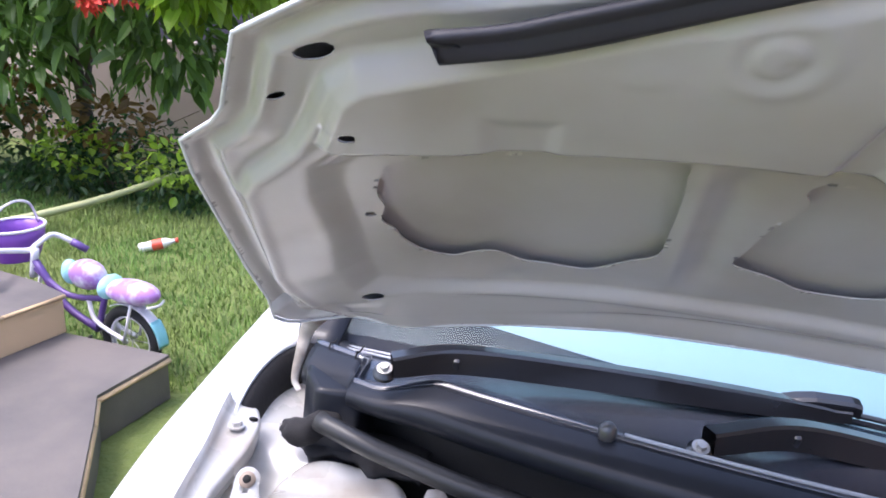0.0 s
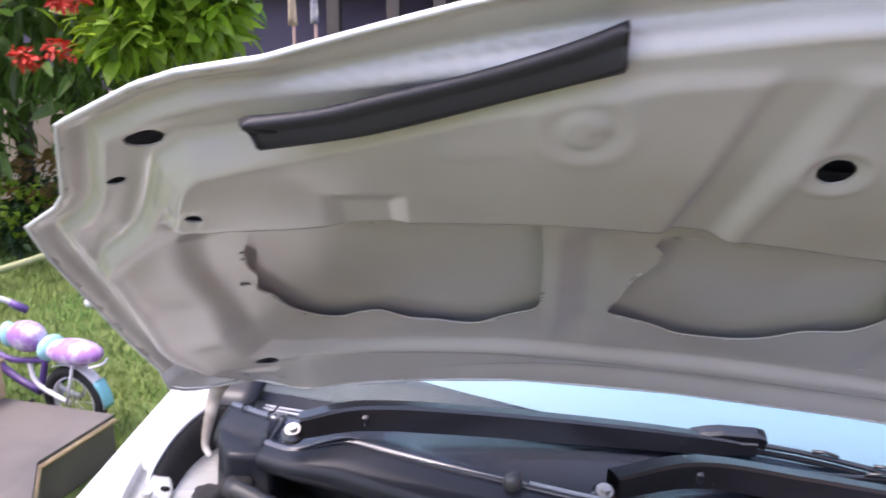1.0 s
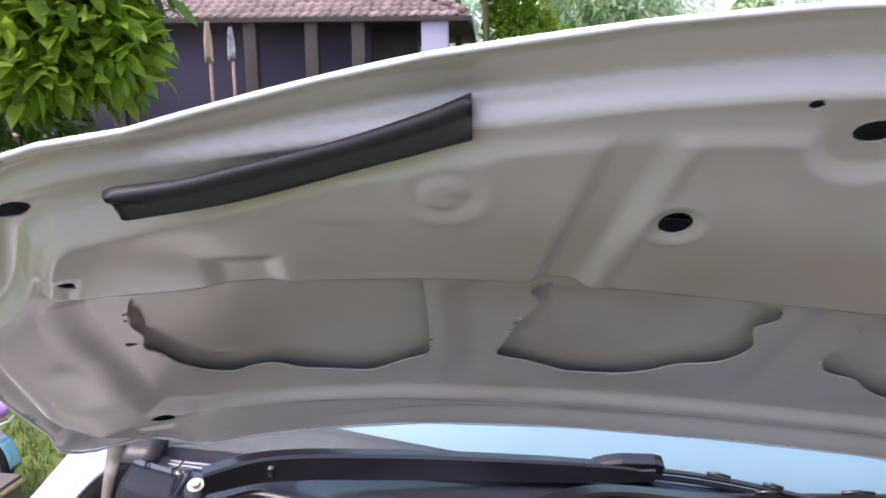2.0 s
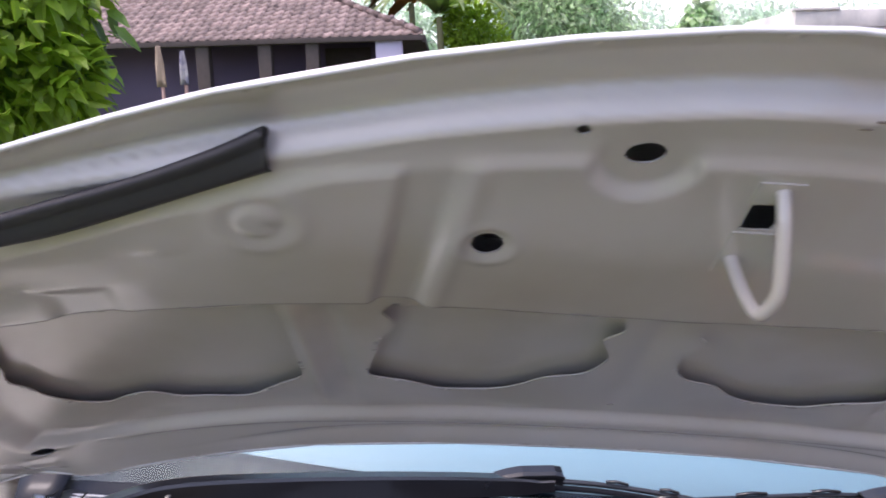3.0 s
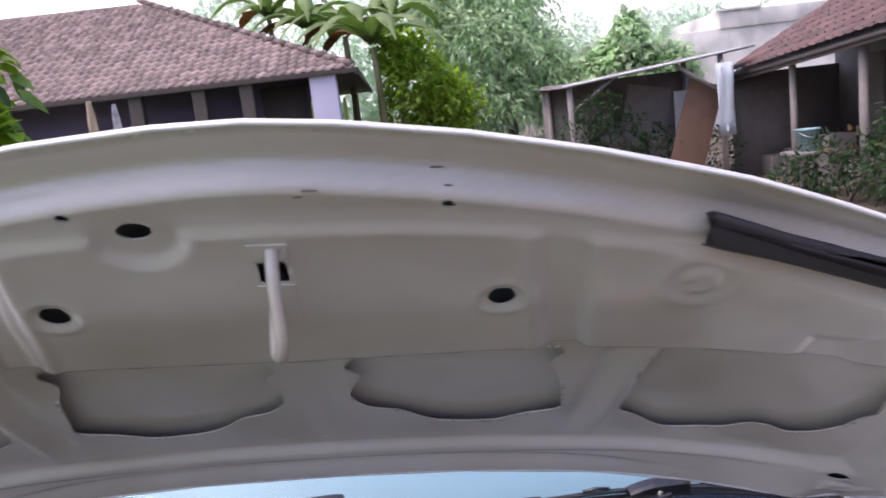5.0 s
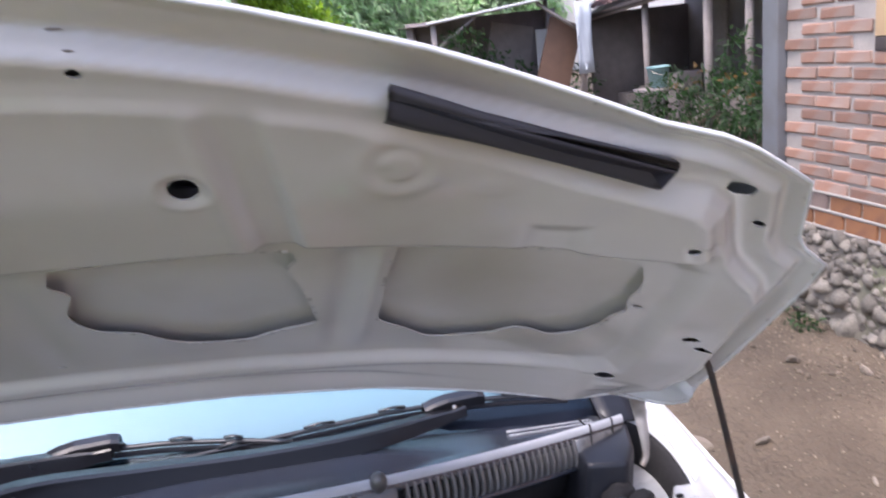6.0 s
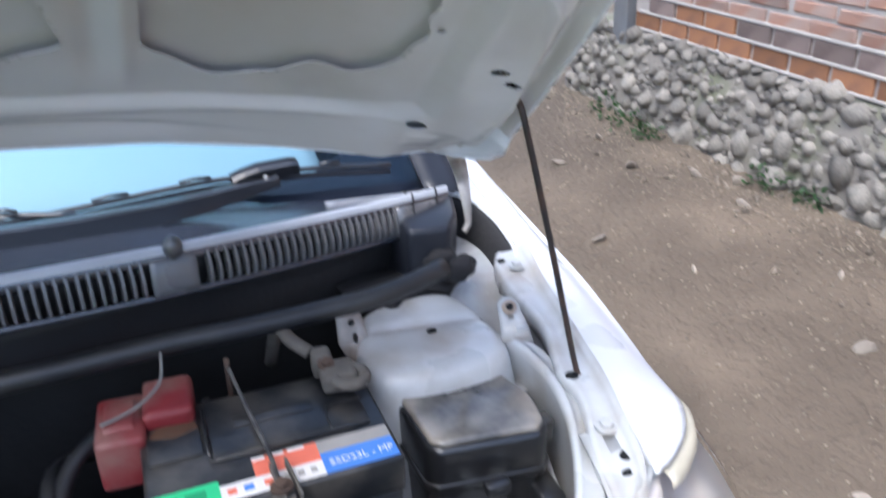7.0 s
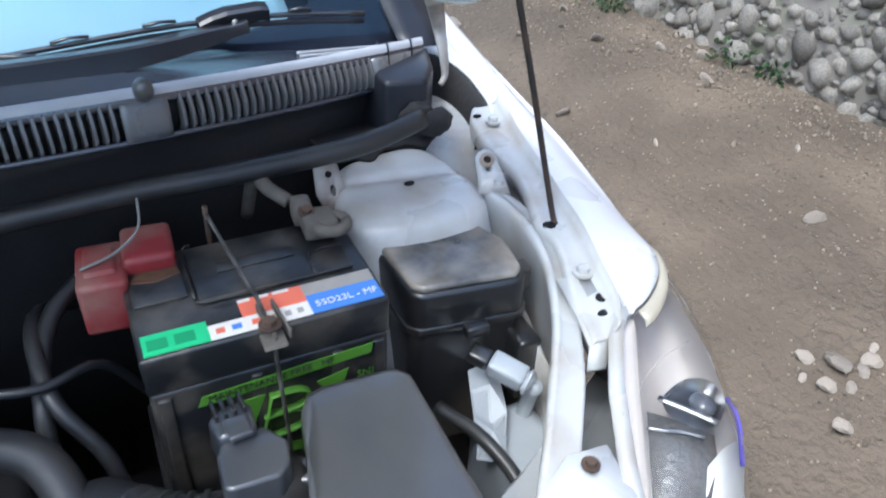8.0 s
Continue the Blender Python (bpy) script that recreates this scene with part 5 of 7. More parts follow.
# Pale second tone is dust together with the lid's sheen, as colour.
M_FUSE = mat("dusty_sheen_lid_plastic", (0.030, 0.029, 0.028), 0.28, var=0.3, scale=10, bump=0.03, bscale=120, coat=0.8, second=(0.46, 0.41, 0.34), amount=0.40, sscale=7)
battery()


def fuse_box():
    b = (.57, .125, -.80)
    th = thing("fuse_box", b, "black plastic fuse box with a dusty lid", "fuse box")
    out = [(.502, .186), (.512, .197), (.622, .191), (.640, .178), (.656, .120), (.648, .074), (.634, .062), (.518, .077), (.507, .090)]
    o = [(x - b[0], y - b[1]) for x, y in out]
    part("base", prism_bm([(x * .93, y * .93) for x, y in o], -.02, .170, .006), M_PLASTIC, th)
    part("lid", prism_bm(o, .165, .222, .008, .98), M_PLASTIC, th, "black fuse box lid")
    part("lid_top", prism_bm([(x * .93, y * .93) for x, y in o], .2215, .2305, .004, .96), M_FUSE, th, "dusty lid top with its sheen put into the colour")
    part("lid_flange", prism_bm([(x * 1.03, y * 1.03) for x, y in o], .166, .176, .002), M_PLASTIC, th)
    part("latch", box_bm(.052, .092, -.040, -.018, .185, .214, .003), M_PLASTIC, th)
    part("latch", box_bm(-.012, .016, -.084, -.070, .176, .190, .003), M_PLASTIC, th)
    part("connector", box_bm(.055, .085, -.09, -.03, .06, .15, .006), M_PLASTIC, th)


fuse_box()


def air_box():
    b = (.38, -.12, -.72)
    th = thing("air_filter_box", b, "dusty grey-black air filter housing", "air filter")
    out = [(.350, -.034), (.360, -.017), (.376, -.012), (.446, -.015), (.460, -.030), (.463, -.12), (.463, -.21), (.30, -.21), (.275, -.185), (.330, -.122), (.340, -.085)]
    o = [(x - b[0], y - b[1]) for x, y in out]
    part("lid", prism_bm([(x, y, 0.0 if y > 0 else -.012) for x, y in o], .075, .156, .014, .97), M_GREYPL, th, "smooth dusty grey lid")
    part("base", prism_bm([(x * .97, y * .97) for x, y in o], -.06, .074, .006), M_PLASTIC, th)
    # intake stub and sensor block on it
    put("neck", tube_mesh("neck", [(-.045, .060, .095), (-.075, .050, .10), (-.105, .035, .095)], .030, M_PLASTIC, 16, 4), th)
    turn = pose(.006, .004, 0, 0, 0, 4)
    se = part("sensor", prism_bm([(-.112, .040), (-.106, .034), (-.064, .030), (-.050, .042), (-.044, .066), (-.058, .092), (-.098, .094), (-.108, .076)], .088, .146, .007, .90), M_GREYPL, th, "grey sensor block", m=turn)
    part("sensor_plug", prism_bm([(-.100, .082), (-.066, .080), (-.062, .112), (-.072, .120), (-.094, .120), (-.104, .108)], .116, .154, .005, .92), M_GREYPL, se)
    part("plug_latch", box_bm(-.092, -.072, .076, .100, .152, .158, .002), M_GREYPL, se)
    part("sensor_lug", prism_bm([(-.050, .040), (-.022, .030), (-.018, .052), (-.044, .068)], .092, .120, .004), M_GREYPL, se)
    for i in range(4):
        part("sensor_rib", box_bm(-.097 + i * .008, -.0935 + i * .008, .102, .122, .150, .161, .001), M_PLASTIC, se)


air_box()


def hose(name, pts, r, label, ribs=0, material=None):
    b = pts[-1]
    th = thing(name, b, label, "hose")
    put("tube", tube_mesh("tube", local(b, pts), r, material or M_TUBE, 14, 6), th)
    line = smooth_line(local(b, pts), 6)
    for i in range(ribs):
        p = line[2 + i * 2]
        q = line[3 + i * 2]
        put("rib", tube_mesh("rib", [p, p.lerp(q, .6)], r * 1.10, material or M_TUBE, 14, 1), th)


hose("intake_hose", [(.275, -.072, -.63), (.235, -.060, -.63), (.205, -.035, -.635), (.18, .0, -.65), (.15, .0, -.66), (.10, -.03, -.68), (.05, -.06, -.70)], .026, "ribbed black intake hose", 6)
hose("coolant_hose", [(.02, .03, -.60), (.08, .055, -.595), (.135, .045, -.61), (.16, .0, -.65), (.175, -.06, -.70), (.18, -.12, -.76)], .019, "dusty black rubber coolant hose")
hose("coolant_hose", [(.0, -.04, -.60), (.07, -.035, -.605), (.12, -.065, -.625), (.15, -.11, -.66), (.17, -.15, -.70)], .013, "thin dusty rubber hose")
hose("wiring_loom", [(.20, .29, -.64), (.15, .20, -.58), (.155, .10, -.60), (.19, .06, -.66), (.20, .03, -.75)], .008, "black wiring loom in tape")
hose("wiring_loom", [(.02, .28, -.66), (.06, .16, -.585), (.10, .11, -.58), (.15, .10, -.585), (.20, .13, -.60), (.235, .16, -.68)], .005, "thin black cable beside the battery")
hose("cable", [(.52, .03, -.70), (.545, -.03, -.70), (.56, -.09, -.72), (.55, -.15, -.75)], .008, "black cable beside the fuse box")


def engine():
    b = (-.05, .05, -.98)
    th = thing("engine", b, "dark grimy engine block", "engine")
    part("block", box_bm(-.30, .16, -.08, .15, 0, .26, .02), M_DARK, th)
    part("cover", box_bm(-.28, .10, -.05, .11, .26, .33, .02, 3), M_PLASTIC, th, "black engine cover")
    for i in range(4):
        part("coil", box_bm(-.24 + i * .085, -.20 + i * .085, .02, .07, .33, .36, .008), M_DARK, th)


engine()


def washer():
    b = (.60, -.03, -.95)
    th = thing("washer_bottle", b, "white plastic washer bottle with cap and plug", "bottle")
    part("bottle", box_bm(-.040, .040, -.09, .06, 0, .222, .018, 3), M_WASHER, th)
    put("pipe", tube_mesh("pipe", [(.018, .038, .20), (.022, .030, .262), (.012, .012, .288)], .009, M_WASHER, 12, 3), th)
    sheet = [[(-.026, .092, .256), (-.008, .090, .262), (.010, .084, .254)], [(-.036, .066, .252), (-.016, .058, .262), (.000, .058, .252)], [(-.048, .034, .246), (-.030, .024, .238), (-.010, .026, .246)],
             [(-.058, .008, .240), (-.040, .004, .250), (-.026, .000, .240)], [(-.068, -.012, .236), (-.052, -.016, .230), (-.036, -.020, .236)]]
    put("crumpled_sheet", loft_mesh("crumpled_sheet", sheet, M_WASHER, smooth=False, thick=.002), th, "pale crumpled plastic sheet")
    cn = part("connector", box_bm(-.020, .022, -.012, .012, -.012, .014, .004), M_WASHER, th, "pale plastic plug", m=pose(-.008, .040, .296, 18, 12, -52))
    part("collar", disc_bm(.015, .010, 14, .003), M_WASHER, cn, m=pose(.026, 0, 0, 0, 90, 0))
    part("plug", box_bm(-.046, -.020, -.010, .010, -.010, .010, .004), M_PLASTIC, cn, "dark plug half")


M_WASHER = mat("milky_plastic", (0.36, 0.385, 0.41), 0.30, var=0.15, scale=15, bump=0.05)
washer()

# ---------------------------------------------------------------- ground
M_LEAF = mat("leaf_green", (0.095, 0.165, 0.04), 0.42, var=0.3, scale=3, bump=0.05, bscale=40, island=0.5)
M_LEAFY = mat("leaf_bright", (0.20, 0.30, 0.035), 0.42, var=0.25, scale=3, bump=0.05, bscale=40, island=0.35)
M_LEAFD = mat("leaf_dark", (0.03, 0.065, 0.022), 0.5, var=0.3, scale=2, bump=0.05, island=0.5)
# Distance haze is put into the next two leaf colours, paler than life.
M_LEAFH = mat("leaf_far_haze", (0.36, 0.45, 0.30), 0.6, var=0.3, scale=1, bump=0, island=0.4)
M_LEAFZ = mat("leaf_haze_tint", (0.47, 0.54, 0.45), 0.7, var=0.25, scale=1, bump=0, island=0.3)
M_LEAFB = mat("leaf_brown", (0.16, 0.10, 0.04), 0.6, var=0.3, scale=3, bump=0.05, island=0.4)


def leafy(m, share=0.45):
    """Thin leaves: part of the light comes through from behind."""
    n, l = m.node_tree.nodes, m.node_tree.links
    p = n["Principled BSDF"]
    t = n.new("ShaderNodeBsdfTranslucent")
    g = n.new("ShaderNodeHueSaturation")
    g.inputs["Value"].default_value, g.inputs["Saturation"].default_value = 2.2, 1.05
    l.new(p.inputs["Base Color"].links[0].from_socket, g.inputs["Color"])
    l.new(g.outputs["Color"], t.inputs["Color"])
    x = n.new("ShaderNodeMixShader")
    x.inputs["Fac"].default_value = share
    l.new(p.outputs["BSDF"], x.inputs[1])
    l.new(t.outputs["BSDF"], x.inputs[2])
    l.new(x.outputs["Shader"], n["Material Output"].inputs["Surface"])


for m in (M_LEAF, M_LEAFY, M_LEAFD, M_LEAFH, M_LEAFZ, M_LEAFB):
    leafy(m)
M_BARK = mat("bark", (0.13, 0.10, 0.075), 0.85, var=0.35, scale=20, bump=0.5, bscale=60)
M_GRASS = mat("grass_blade", (0.125, 0.235, 0.042), 0.55, var=0.3, scale=1.5, bump=0, island=0.4, second=(0.22, 0.24, 0.06), amount=0.25, sscale=1.2)
M_FLOWER = mat("red_petal", (0.62, 0.05, 0.03), 0.5, var=0.2, bump=0, island=0.25)


def soil():
    """Lawn on one side, packed earth on the other, in one sheet."""
    m = mat("earth", (0.166, 0.130, 0.094), 0.9, var=0.25, scale=1.6, bump=0.9, bscale=30, deep=0.03, second=(0.092, 0.072, 0.052), amount=0.50, sscale=1.7)
    n, l = m.node_tree.nodes, m.node_tree.links
    p = n["Principled BSDF"]
    old = p.inputs["Base Color"].links[0].from_socket
    geo = n.new("ShaderNodeNewGeometry")
    sep = n.new("ShaderNodeSeparateXYZ")
    l.new(geo.outputs["Position"], sep.inputs["Vector"])
    no = n.new("ShaderNodeTexNoise")
    no.inputs["Scale"].default_value, no.inputs["Detail"].default_value = 1.6, 8
    l.new(geo.outputs["Position"], no.inputs["Vector"])
    ad = n.new("ShaderNodeMath")
    ad.operation = "MULTIPLY_ADD"
    ad.inputs[1].default_value = 0.9
    l.new(no.outputs["Fac"], ad.inputs[0])
    l.new(sep.outputs["X"], ad.inputs[2])
    r = n.new("ShaderNodeMapRange")
    r.inputs["From Min"].default_value, r.inputs["From Max"].default_value = -0.35, 0.15
    l.new(ad.outputs["Value"], r.inputs["Value"])
    gr = n.new("ShaderNodeTexNoise")
    gr.inputs["Scale"].default_value, gr.inputs["Detail"].default_value = 9, 8
    l.new(geo.outputs["Position"], gr.inputs["Vector"])
    g = n.new("ShaderNodeMix")
    g.data_type = "RGBA"
    g.inputs["A"].default_value = (0.075, 0.125, 0.026, 1)
    g.inputs["B"].default_value = (0.19, 0.225, 0.06, 1)
    l.new(gr.outputs["Fac"], g.inputs["Factor"])
    x = n.new("ShaderNodeMix")
    x.data_type = "RGBA"
    l.new(r.outputs["Result"], x.inputs["Factor"])
    l.new(g.outputs["Result"], x.inputs["A"])
    l.new(old, x.inputs["B"])
    l.new(x.outputs["Result"], p.inputs["Base Color"])
    return m


def ground_z(x, y):
    x, y = np.asarray(x, dtype=float), np.asarray(y, dtype=float)
    z = 0.05 * step(x, 0.6, 2.2) + 0.012 * np.sin(x * 2.3 + 1.2) * np.sin(y * 1.7) + 0.006 * np.sin(x * 7 + y * 3)
    z = z + 0.02 * np.exp(-((x - 2.2 - 0.1 * np.sin(y * 2)) / 0.25) ** 2) - 0.018 * np.exp(-((x - 1.35 + 0.12 * y) / 0.22) ** 2)
    return z


def spread(lo, hi, a, b, near, far):
    """Grid lines, close between a and b and wider outward."""
    out = list(np.arange(a, b, near))
    k, s = a, near
    left = []
    while k > lo:
        s = min(s * 1.3, far)
        k -= s
        left.append(max(k, lo))
    k, s, right = b, near, []
    while k < hi:
        right.append(min(k, hi))
        s = min(s * 1.3, far)
        k += s
    return np.array(sorted(set(left)) + out + right + [hi])


gx, gy = np.meshgrid(spread(-150, 150, -5, 3.2, .05, 15), spread(-150, 200, -1, 6, .05, 15))
gv = np.stack([gx.ravel(), gy.ravel(), ground_z(gx, gy).ravel()], -1)
gi = np.arange(gx.size).reshape(gx.shape)
ground = new("ground", fast_mesh("ground", gv, np.stack([gi[:-1, :-1], gi[:-1, 1:], gi[1:, 1:], gi[1:, :-1]], -1).reshape(-1, 4), soil()))
tagged(ground, "packed brown earth track beside a green lawn", "ground", kind="structure")
rng = np.random.default_rng(4)


def grass(name, n, x0, x1, y0, y1, h0, h1, keep, label):
    x, y = rng.uniform(x0, x1, n), rng.uniform(y0, y1, n)
    ok = keep(x, y)
    x, y = x[ok], y[ok]
    n = len(x)
    a, h, lean, w = rng.uniform(0, 6.28, n), rng.uniform(h0, h1, n), rng.uniform(0.1, 0.9, n), rng.uniform(.0022, .005, n)
    z = ground_z(x, y)
    c, s = np.cos(a), np.sin(a)
    b = np.stack([x, y, z - .003], -1)
    side = np.stack([-s * w, c * w, 0 * w], -1)
    tip = b + np.stack([c * h * lean, s * h * lean, h], -1)
    v = np.stack([b - side, b + side, tip + side * .15, tip - side * .15], 1)
    q = np.arange(n)[:, None] * 4 + np.array([0, 1, 2, 3])
    me = fast_mesh(name, v.reshape(-1, 3), q, M_GRASS)
    tagged(new(name, me), label, "grass", kind="stuff")


def on_lawn(x, y):
    edge = -0.95 + 0.15 * np.sin(y * 3) - 0.2 * (y < 0)
    box = (x > -3.2) & (x < -1.55) & (y < 2.02) & (y > 0.2)
    return (x < edge) & ~box & (rng.uniform(0, 1, len(x)) < np.clip(1.3 - (y - 1) / 7, .25, 1))


grass("lawn", 90000, -5.5, -.9, .4, 5.6, .018, .055, on_lawn, "short uneven green lawn grass")


def leaves(name, blobs, count, size, material, droop=0.5, slim=0.3, seed=1, shell=0.55):
    """Many folded leaves in uneven clumps."""
    g = np.random.default_rng(seed)
    vol = np.array([r[0] * r[1] * r[2] for _, r in blobs]) ** 0.67
    pick = g.choice(len(blobs), count, p=vol / vol.sum())
    cen, rad = np.array([b[0] for b in blobs])[pick], np.array([b[1] for b in blobs])[pick]
    d = g.normal(size=(count, 3))
    d /= np.linalg.norm(d, axis=1)[:, None]
    k = g.uniform(shell, 1.0, count) * (1 + 0.18 * np.sin(d[:, 0] * 9 + d[:, 2] * 7 + pick) + .1 * g.normal(size=count))
    p = cen + d * rad * k[:, None]
    way = d * 0.7 + g.normal(size=(count, 3)) * 0.55
    way[:, 2] -= droop
    way /= np.linalg.norm(way, axis=1)[:, None]
    side = np.cross(way, g.normal(size=(count, 3)) * .5 + np.array([0, 0, 1.0]))
    side /= np.linalg.norm(side, axis=1)[:, None] + 1e-9
    up = np.cross(side, way)
    L = size * g.uniform(.55, 1.25, count)[:, None]
    W = L * slim * g.uniform(.8, 1.2, count)[:, None] * .5
    cols = []
    for t, wd in ((0.0, .10), (.3, .92), (.65, .80), (1.0, .05)):
        m = p + way * L * t + np.array([0, 0, -1]) * L * (.24 * droop * t * t) + up * L * .05 * math.sin(math.pi * t)
        cols += [m - side * W * wd + up * W * .30 * wd, m, m + side * W * wd + up * W * .30 * wd]
    v = np.stack(cols, 1).reshape(-1, 3)
    i = np.arange(count)[:, None] * 12
    q = np.concatenate([i + np.array(f) + 3 * k for k in range(3) for f in ((0, 1, 4, 3), (1, 2, 5, 4))])
    return fast_mesh(name, v, q, material, False)


def limbs(base, top, n, spread_, r, seed):
    """A tapered trunk with some limbs, as one mesh."""
    g = random.Random(seed)
    me_all = bmesh.new()
    base, top = Vector(base), Vector(top)
    def add(a, b, r0, r1):
        mid = (a + b) / 2 + Vector((g.uniform(-1, 1), g.uniform(-1, 1), 0)) * (b - a).length * .08
        me = tube_mesh("limb", [a, mid, b], (r0, r1), M_BARK, 8, 4)
        me_all.from_mesh(me)
        bpy.data.meshes.remove(me)
    add(base, top, r, r * .5)
    for i in range(n):
        t = g.uniform(.3, .95)
        a = base.lerp(top, t)
        b = a + Vector((g.uniform(-1, 1) * spread_[0], g.uniform(-1, 1) * spread_[1], g.uniform(.2, 1) * spread_[2]))
        add(a, b, r * .45, r * .12)
    return me_all


def tree(name, base, blobs, count, size, material, label, trunk_r=.08, droop=.5, slim=.35, seed=1, category="tree", extra=()):
    th = thing(name, base, label, category, m=Matrix.Identity(4))
    o = Vector(base)
    bl = [((c[0] - o.x, c[1] - o.y, c[2] - o.z), r) for c, r in blobs]
    cs = np.array([c for c, _ in bl])
    rs = np.array([r for _, r in bl])
    top = cs.mean(0)
    part("trunk", limbs((0, 0, -.05), (top[0], top[1], top[2]), 8, rs.max(0), trunk_r, seed), M_BARK, th)
    put("crown", leaves("crown", bl, count, size, material, droop, slim, seed), th)
    for nm, b2, c2, s2, m2, lab in extra:
        b2 = [((c[0] - o.x, c[1] - o.y, c[2] - o.z), r) for c, r in b2]
        tagged(put(nm, leaves(nm, b2, c2, s2, m2, droop * .5, slim * 1.3, seed + 7), th, lab), kind="stuff")
    return th


# ---------------------------------------------------------------- garden beside the car
tree("garden_shrub", (-4.3, 4.9, 0),
     [((-5.6, 5.0, 2.2), (1.1, .9, 1.2)), ((-4.6, 4.7, 2.1), (.9, .7, 1.0)), ((-3.9, 4.7, 1.75), (.75, .6, .75)), ((-3.5, 4.8, 2.4), (.7, .6, .6)), ((-3.0, 4.8, 2.0), (.6, .4, .6)), ((-4.8, 4.4, 1.2), (.8, .5, .6)), ((-5.9, 4.6, 1.1), (.9, .6, .7)), ((-3.5, 4.7, 1.2), (.45, .4, .4)), ((-4.4, 5, 3.0), (1.0, .7, .6))],
     5600, .20, M_LEAF, "dense garden shrub with long drooping leaves and red flowers", .06, .6, .40, 3, "shrub",
     extra=(("young_leaves", [((-2.97, 4.5, 1.95), (.46, .4, .42)), ((-2.74, 4.6, 2.35), (.34, .4, .38)), ((-3.3, 4.4, 2.2), (.5, .4, .3)), ((-3.1, 4.3, 1.62), (.38, .3, .2)), ((-2.66, 4.55, 1.78), (.24, .3, .30))], 1700, .17, M_LEAFY, "bright yellow-green young leaves"),
            ("blossom", [((-3.60, 3.95, 1.47), (.09, .07, .05)), ((-3.36, 3.95, 1.52), (.09, .07, .05)), ((-3.28, 3.95, 1.82), (.10, .07, .06)), ((-3.9, 4.0, 1.9), (.10, .1, .06)), ((-3.05, 4.1, 2.2), (.1, .1, .06))], 420, .06, M_FLOWER, "clusters of red flowers")))
tree("low_hedge", (-4.2, 4.9, 0), [((-4.9, 4.9, .35), (.9, .5, .4)), ((-3.9, 4.75, .28), (.7, .4, .32)), ((-3.1, 4.9, .25), (.6, .4, .3)), ((-4.4, 4.5, .2), (.6, .3, .22)), ((-5.8, 4.4, .4), (.8, .5, .5)), ((-3.3, 4.5, .14), (.5, .25, .16))],
     4200, .075, M_LEAFD, "low dark hedge of small leaves", .02, .2, .5, 5, "hedge",
     extra=(("dry_leaves", [((-4.9, 4.5, .75), (.6, .3, .25)), ((-4.0, 4.6, .6), (.4, .3, .2))], 350, .10, M_LEAFB, "dry brown leaves"),
            ("fresh_leaves", [((-3.3, 4.5, .35), (.5, .3, .22)), ((-4.2, 4.45, .4), (.4, .2, .2))], 500, .08, M_LEAFY, "fresh green leaves")))
M_PINKWALL = mat("pink_plaster", (0.50, 0.40, 0.36), 0.85, var=0.15, scale=2, bump=0.2)
gw = thing("garden_wall", (-5.5, 6.4, 0), "pinkish plastered garden wall behind the shrub", "wall", m=Matrix.Identity(4))
part("wall", box_bm(-3.0, 2.4, -.06, .06, 0, 1.05, .01), M_PINKWALL, gw)
part("coping", box_bm(-3.02, 2.42, -.08, .08, 1.05, 1.10, .01), M_PINKWALL, gw)

M_DECK = mat("grey_board", (0.105, 0.096, 0.092), 0.7, var=0.2, scale=3, bump=0.2, bscale=60, second=(0.15, 0.132, 0.12), amount=0.3, sscale=4)
M_PLY = mat("plywood", (0.62, 0.44, 0.26), 0.6, var=0.15, scale=5, bump=0.15, bscale=50)
M_PLYE = mat("plywood_edge", (0.52, 0.38, 0.22), 0.65, var=0.3, scale=30, bump=0.2)


def board(th, name, outline, z0, z1, material, lab=""):
    return part(name, prism_bm(outline, z0, z1, .002), material, th, lab, smooth=False)


def platform():
    """Two low board-covered steps with plywood faces."""
    b = (-2.2, 1.5, 0)
    th = thing("wooden_step", b, "low grey board-covered platform with worn plywood edges", "platform", m=Matrix.Identity(4))
    low = [(-1.937, 1.974), (-2.46, 2.03), (-3.1, 2.1), (-3.0, .3), (-1.45, .62), (-1.60, .95), (-1.70, 1.12), (-1.90, 1.46), (-2.0, 1.617)]
    lo = [(x - b[0], y - b[1]) for x, y in low]
    board(th, "top", lo, .172, .190, M_DECK, "worn grey top board")
    inner = [(x * .985, y * .985) for x, y in lo]
    board(th, "carcass", inner, 0, .158, M_DECK)
    n = len(low)
    edge = [(-1.937, 1.974), (-2.0, 1.617), (-1.90, 1.46), (-1.70, 1.12), (-1.60, .95), (-1.45, .62)]
    for (ax, ay), (bx, by) in zip(edge, edge[1:]):
        me = tube_mesh("edge_strip", [(ax - b[0], ay - b[1], .165), (bx - b[0], by - b[1], .165)], .011, M_PLYE, 4, 1, 1.1)
        put("edge_strip", me, th, "split plywood edge")
    th2 = thing("wooden_box", (-2.75, 1.9, .19), "upper step box with a bare plywood face", "box", m=Matrix.Identity(4))
    up = [(-2.434, 2.040), (-2.50, 1.78), (-2.62, 1.2), (-3.3, 1.2), (-3.3, 2.3), (-2.62, 2.12)]
    u2 = [(x + 2.75, y - 1.9) for x, y in up]
    board(th2, "carcass", [(x * .97, y * .97) for x, y in u2], .0, .155, M_PLY, "bare plywood sides")
    board(th2, "top", u2, .155, .170, M_DECK)
    for (ax, ay), (bx, by) in zip(up[:2], up[1:3]):
        put("edge_strip", tube_mesh("edge_strip", [(ax + 2.75, ay - 1.9, .160), (bx + 2.75, by - 1.9, .160)], .009, M_PLYE, 4, 1, 1), th2)


platform()


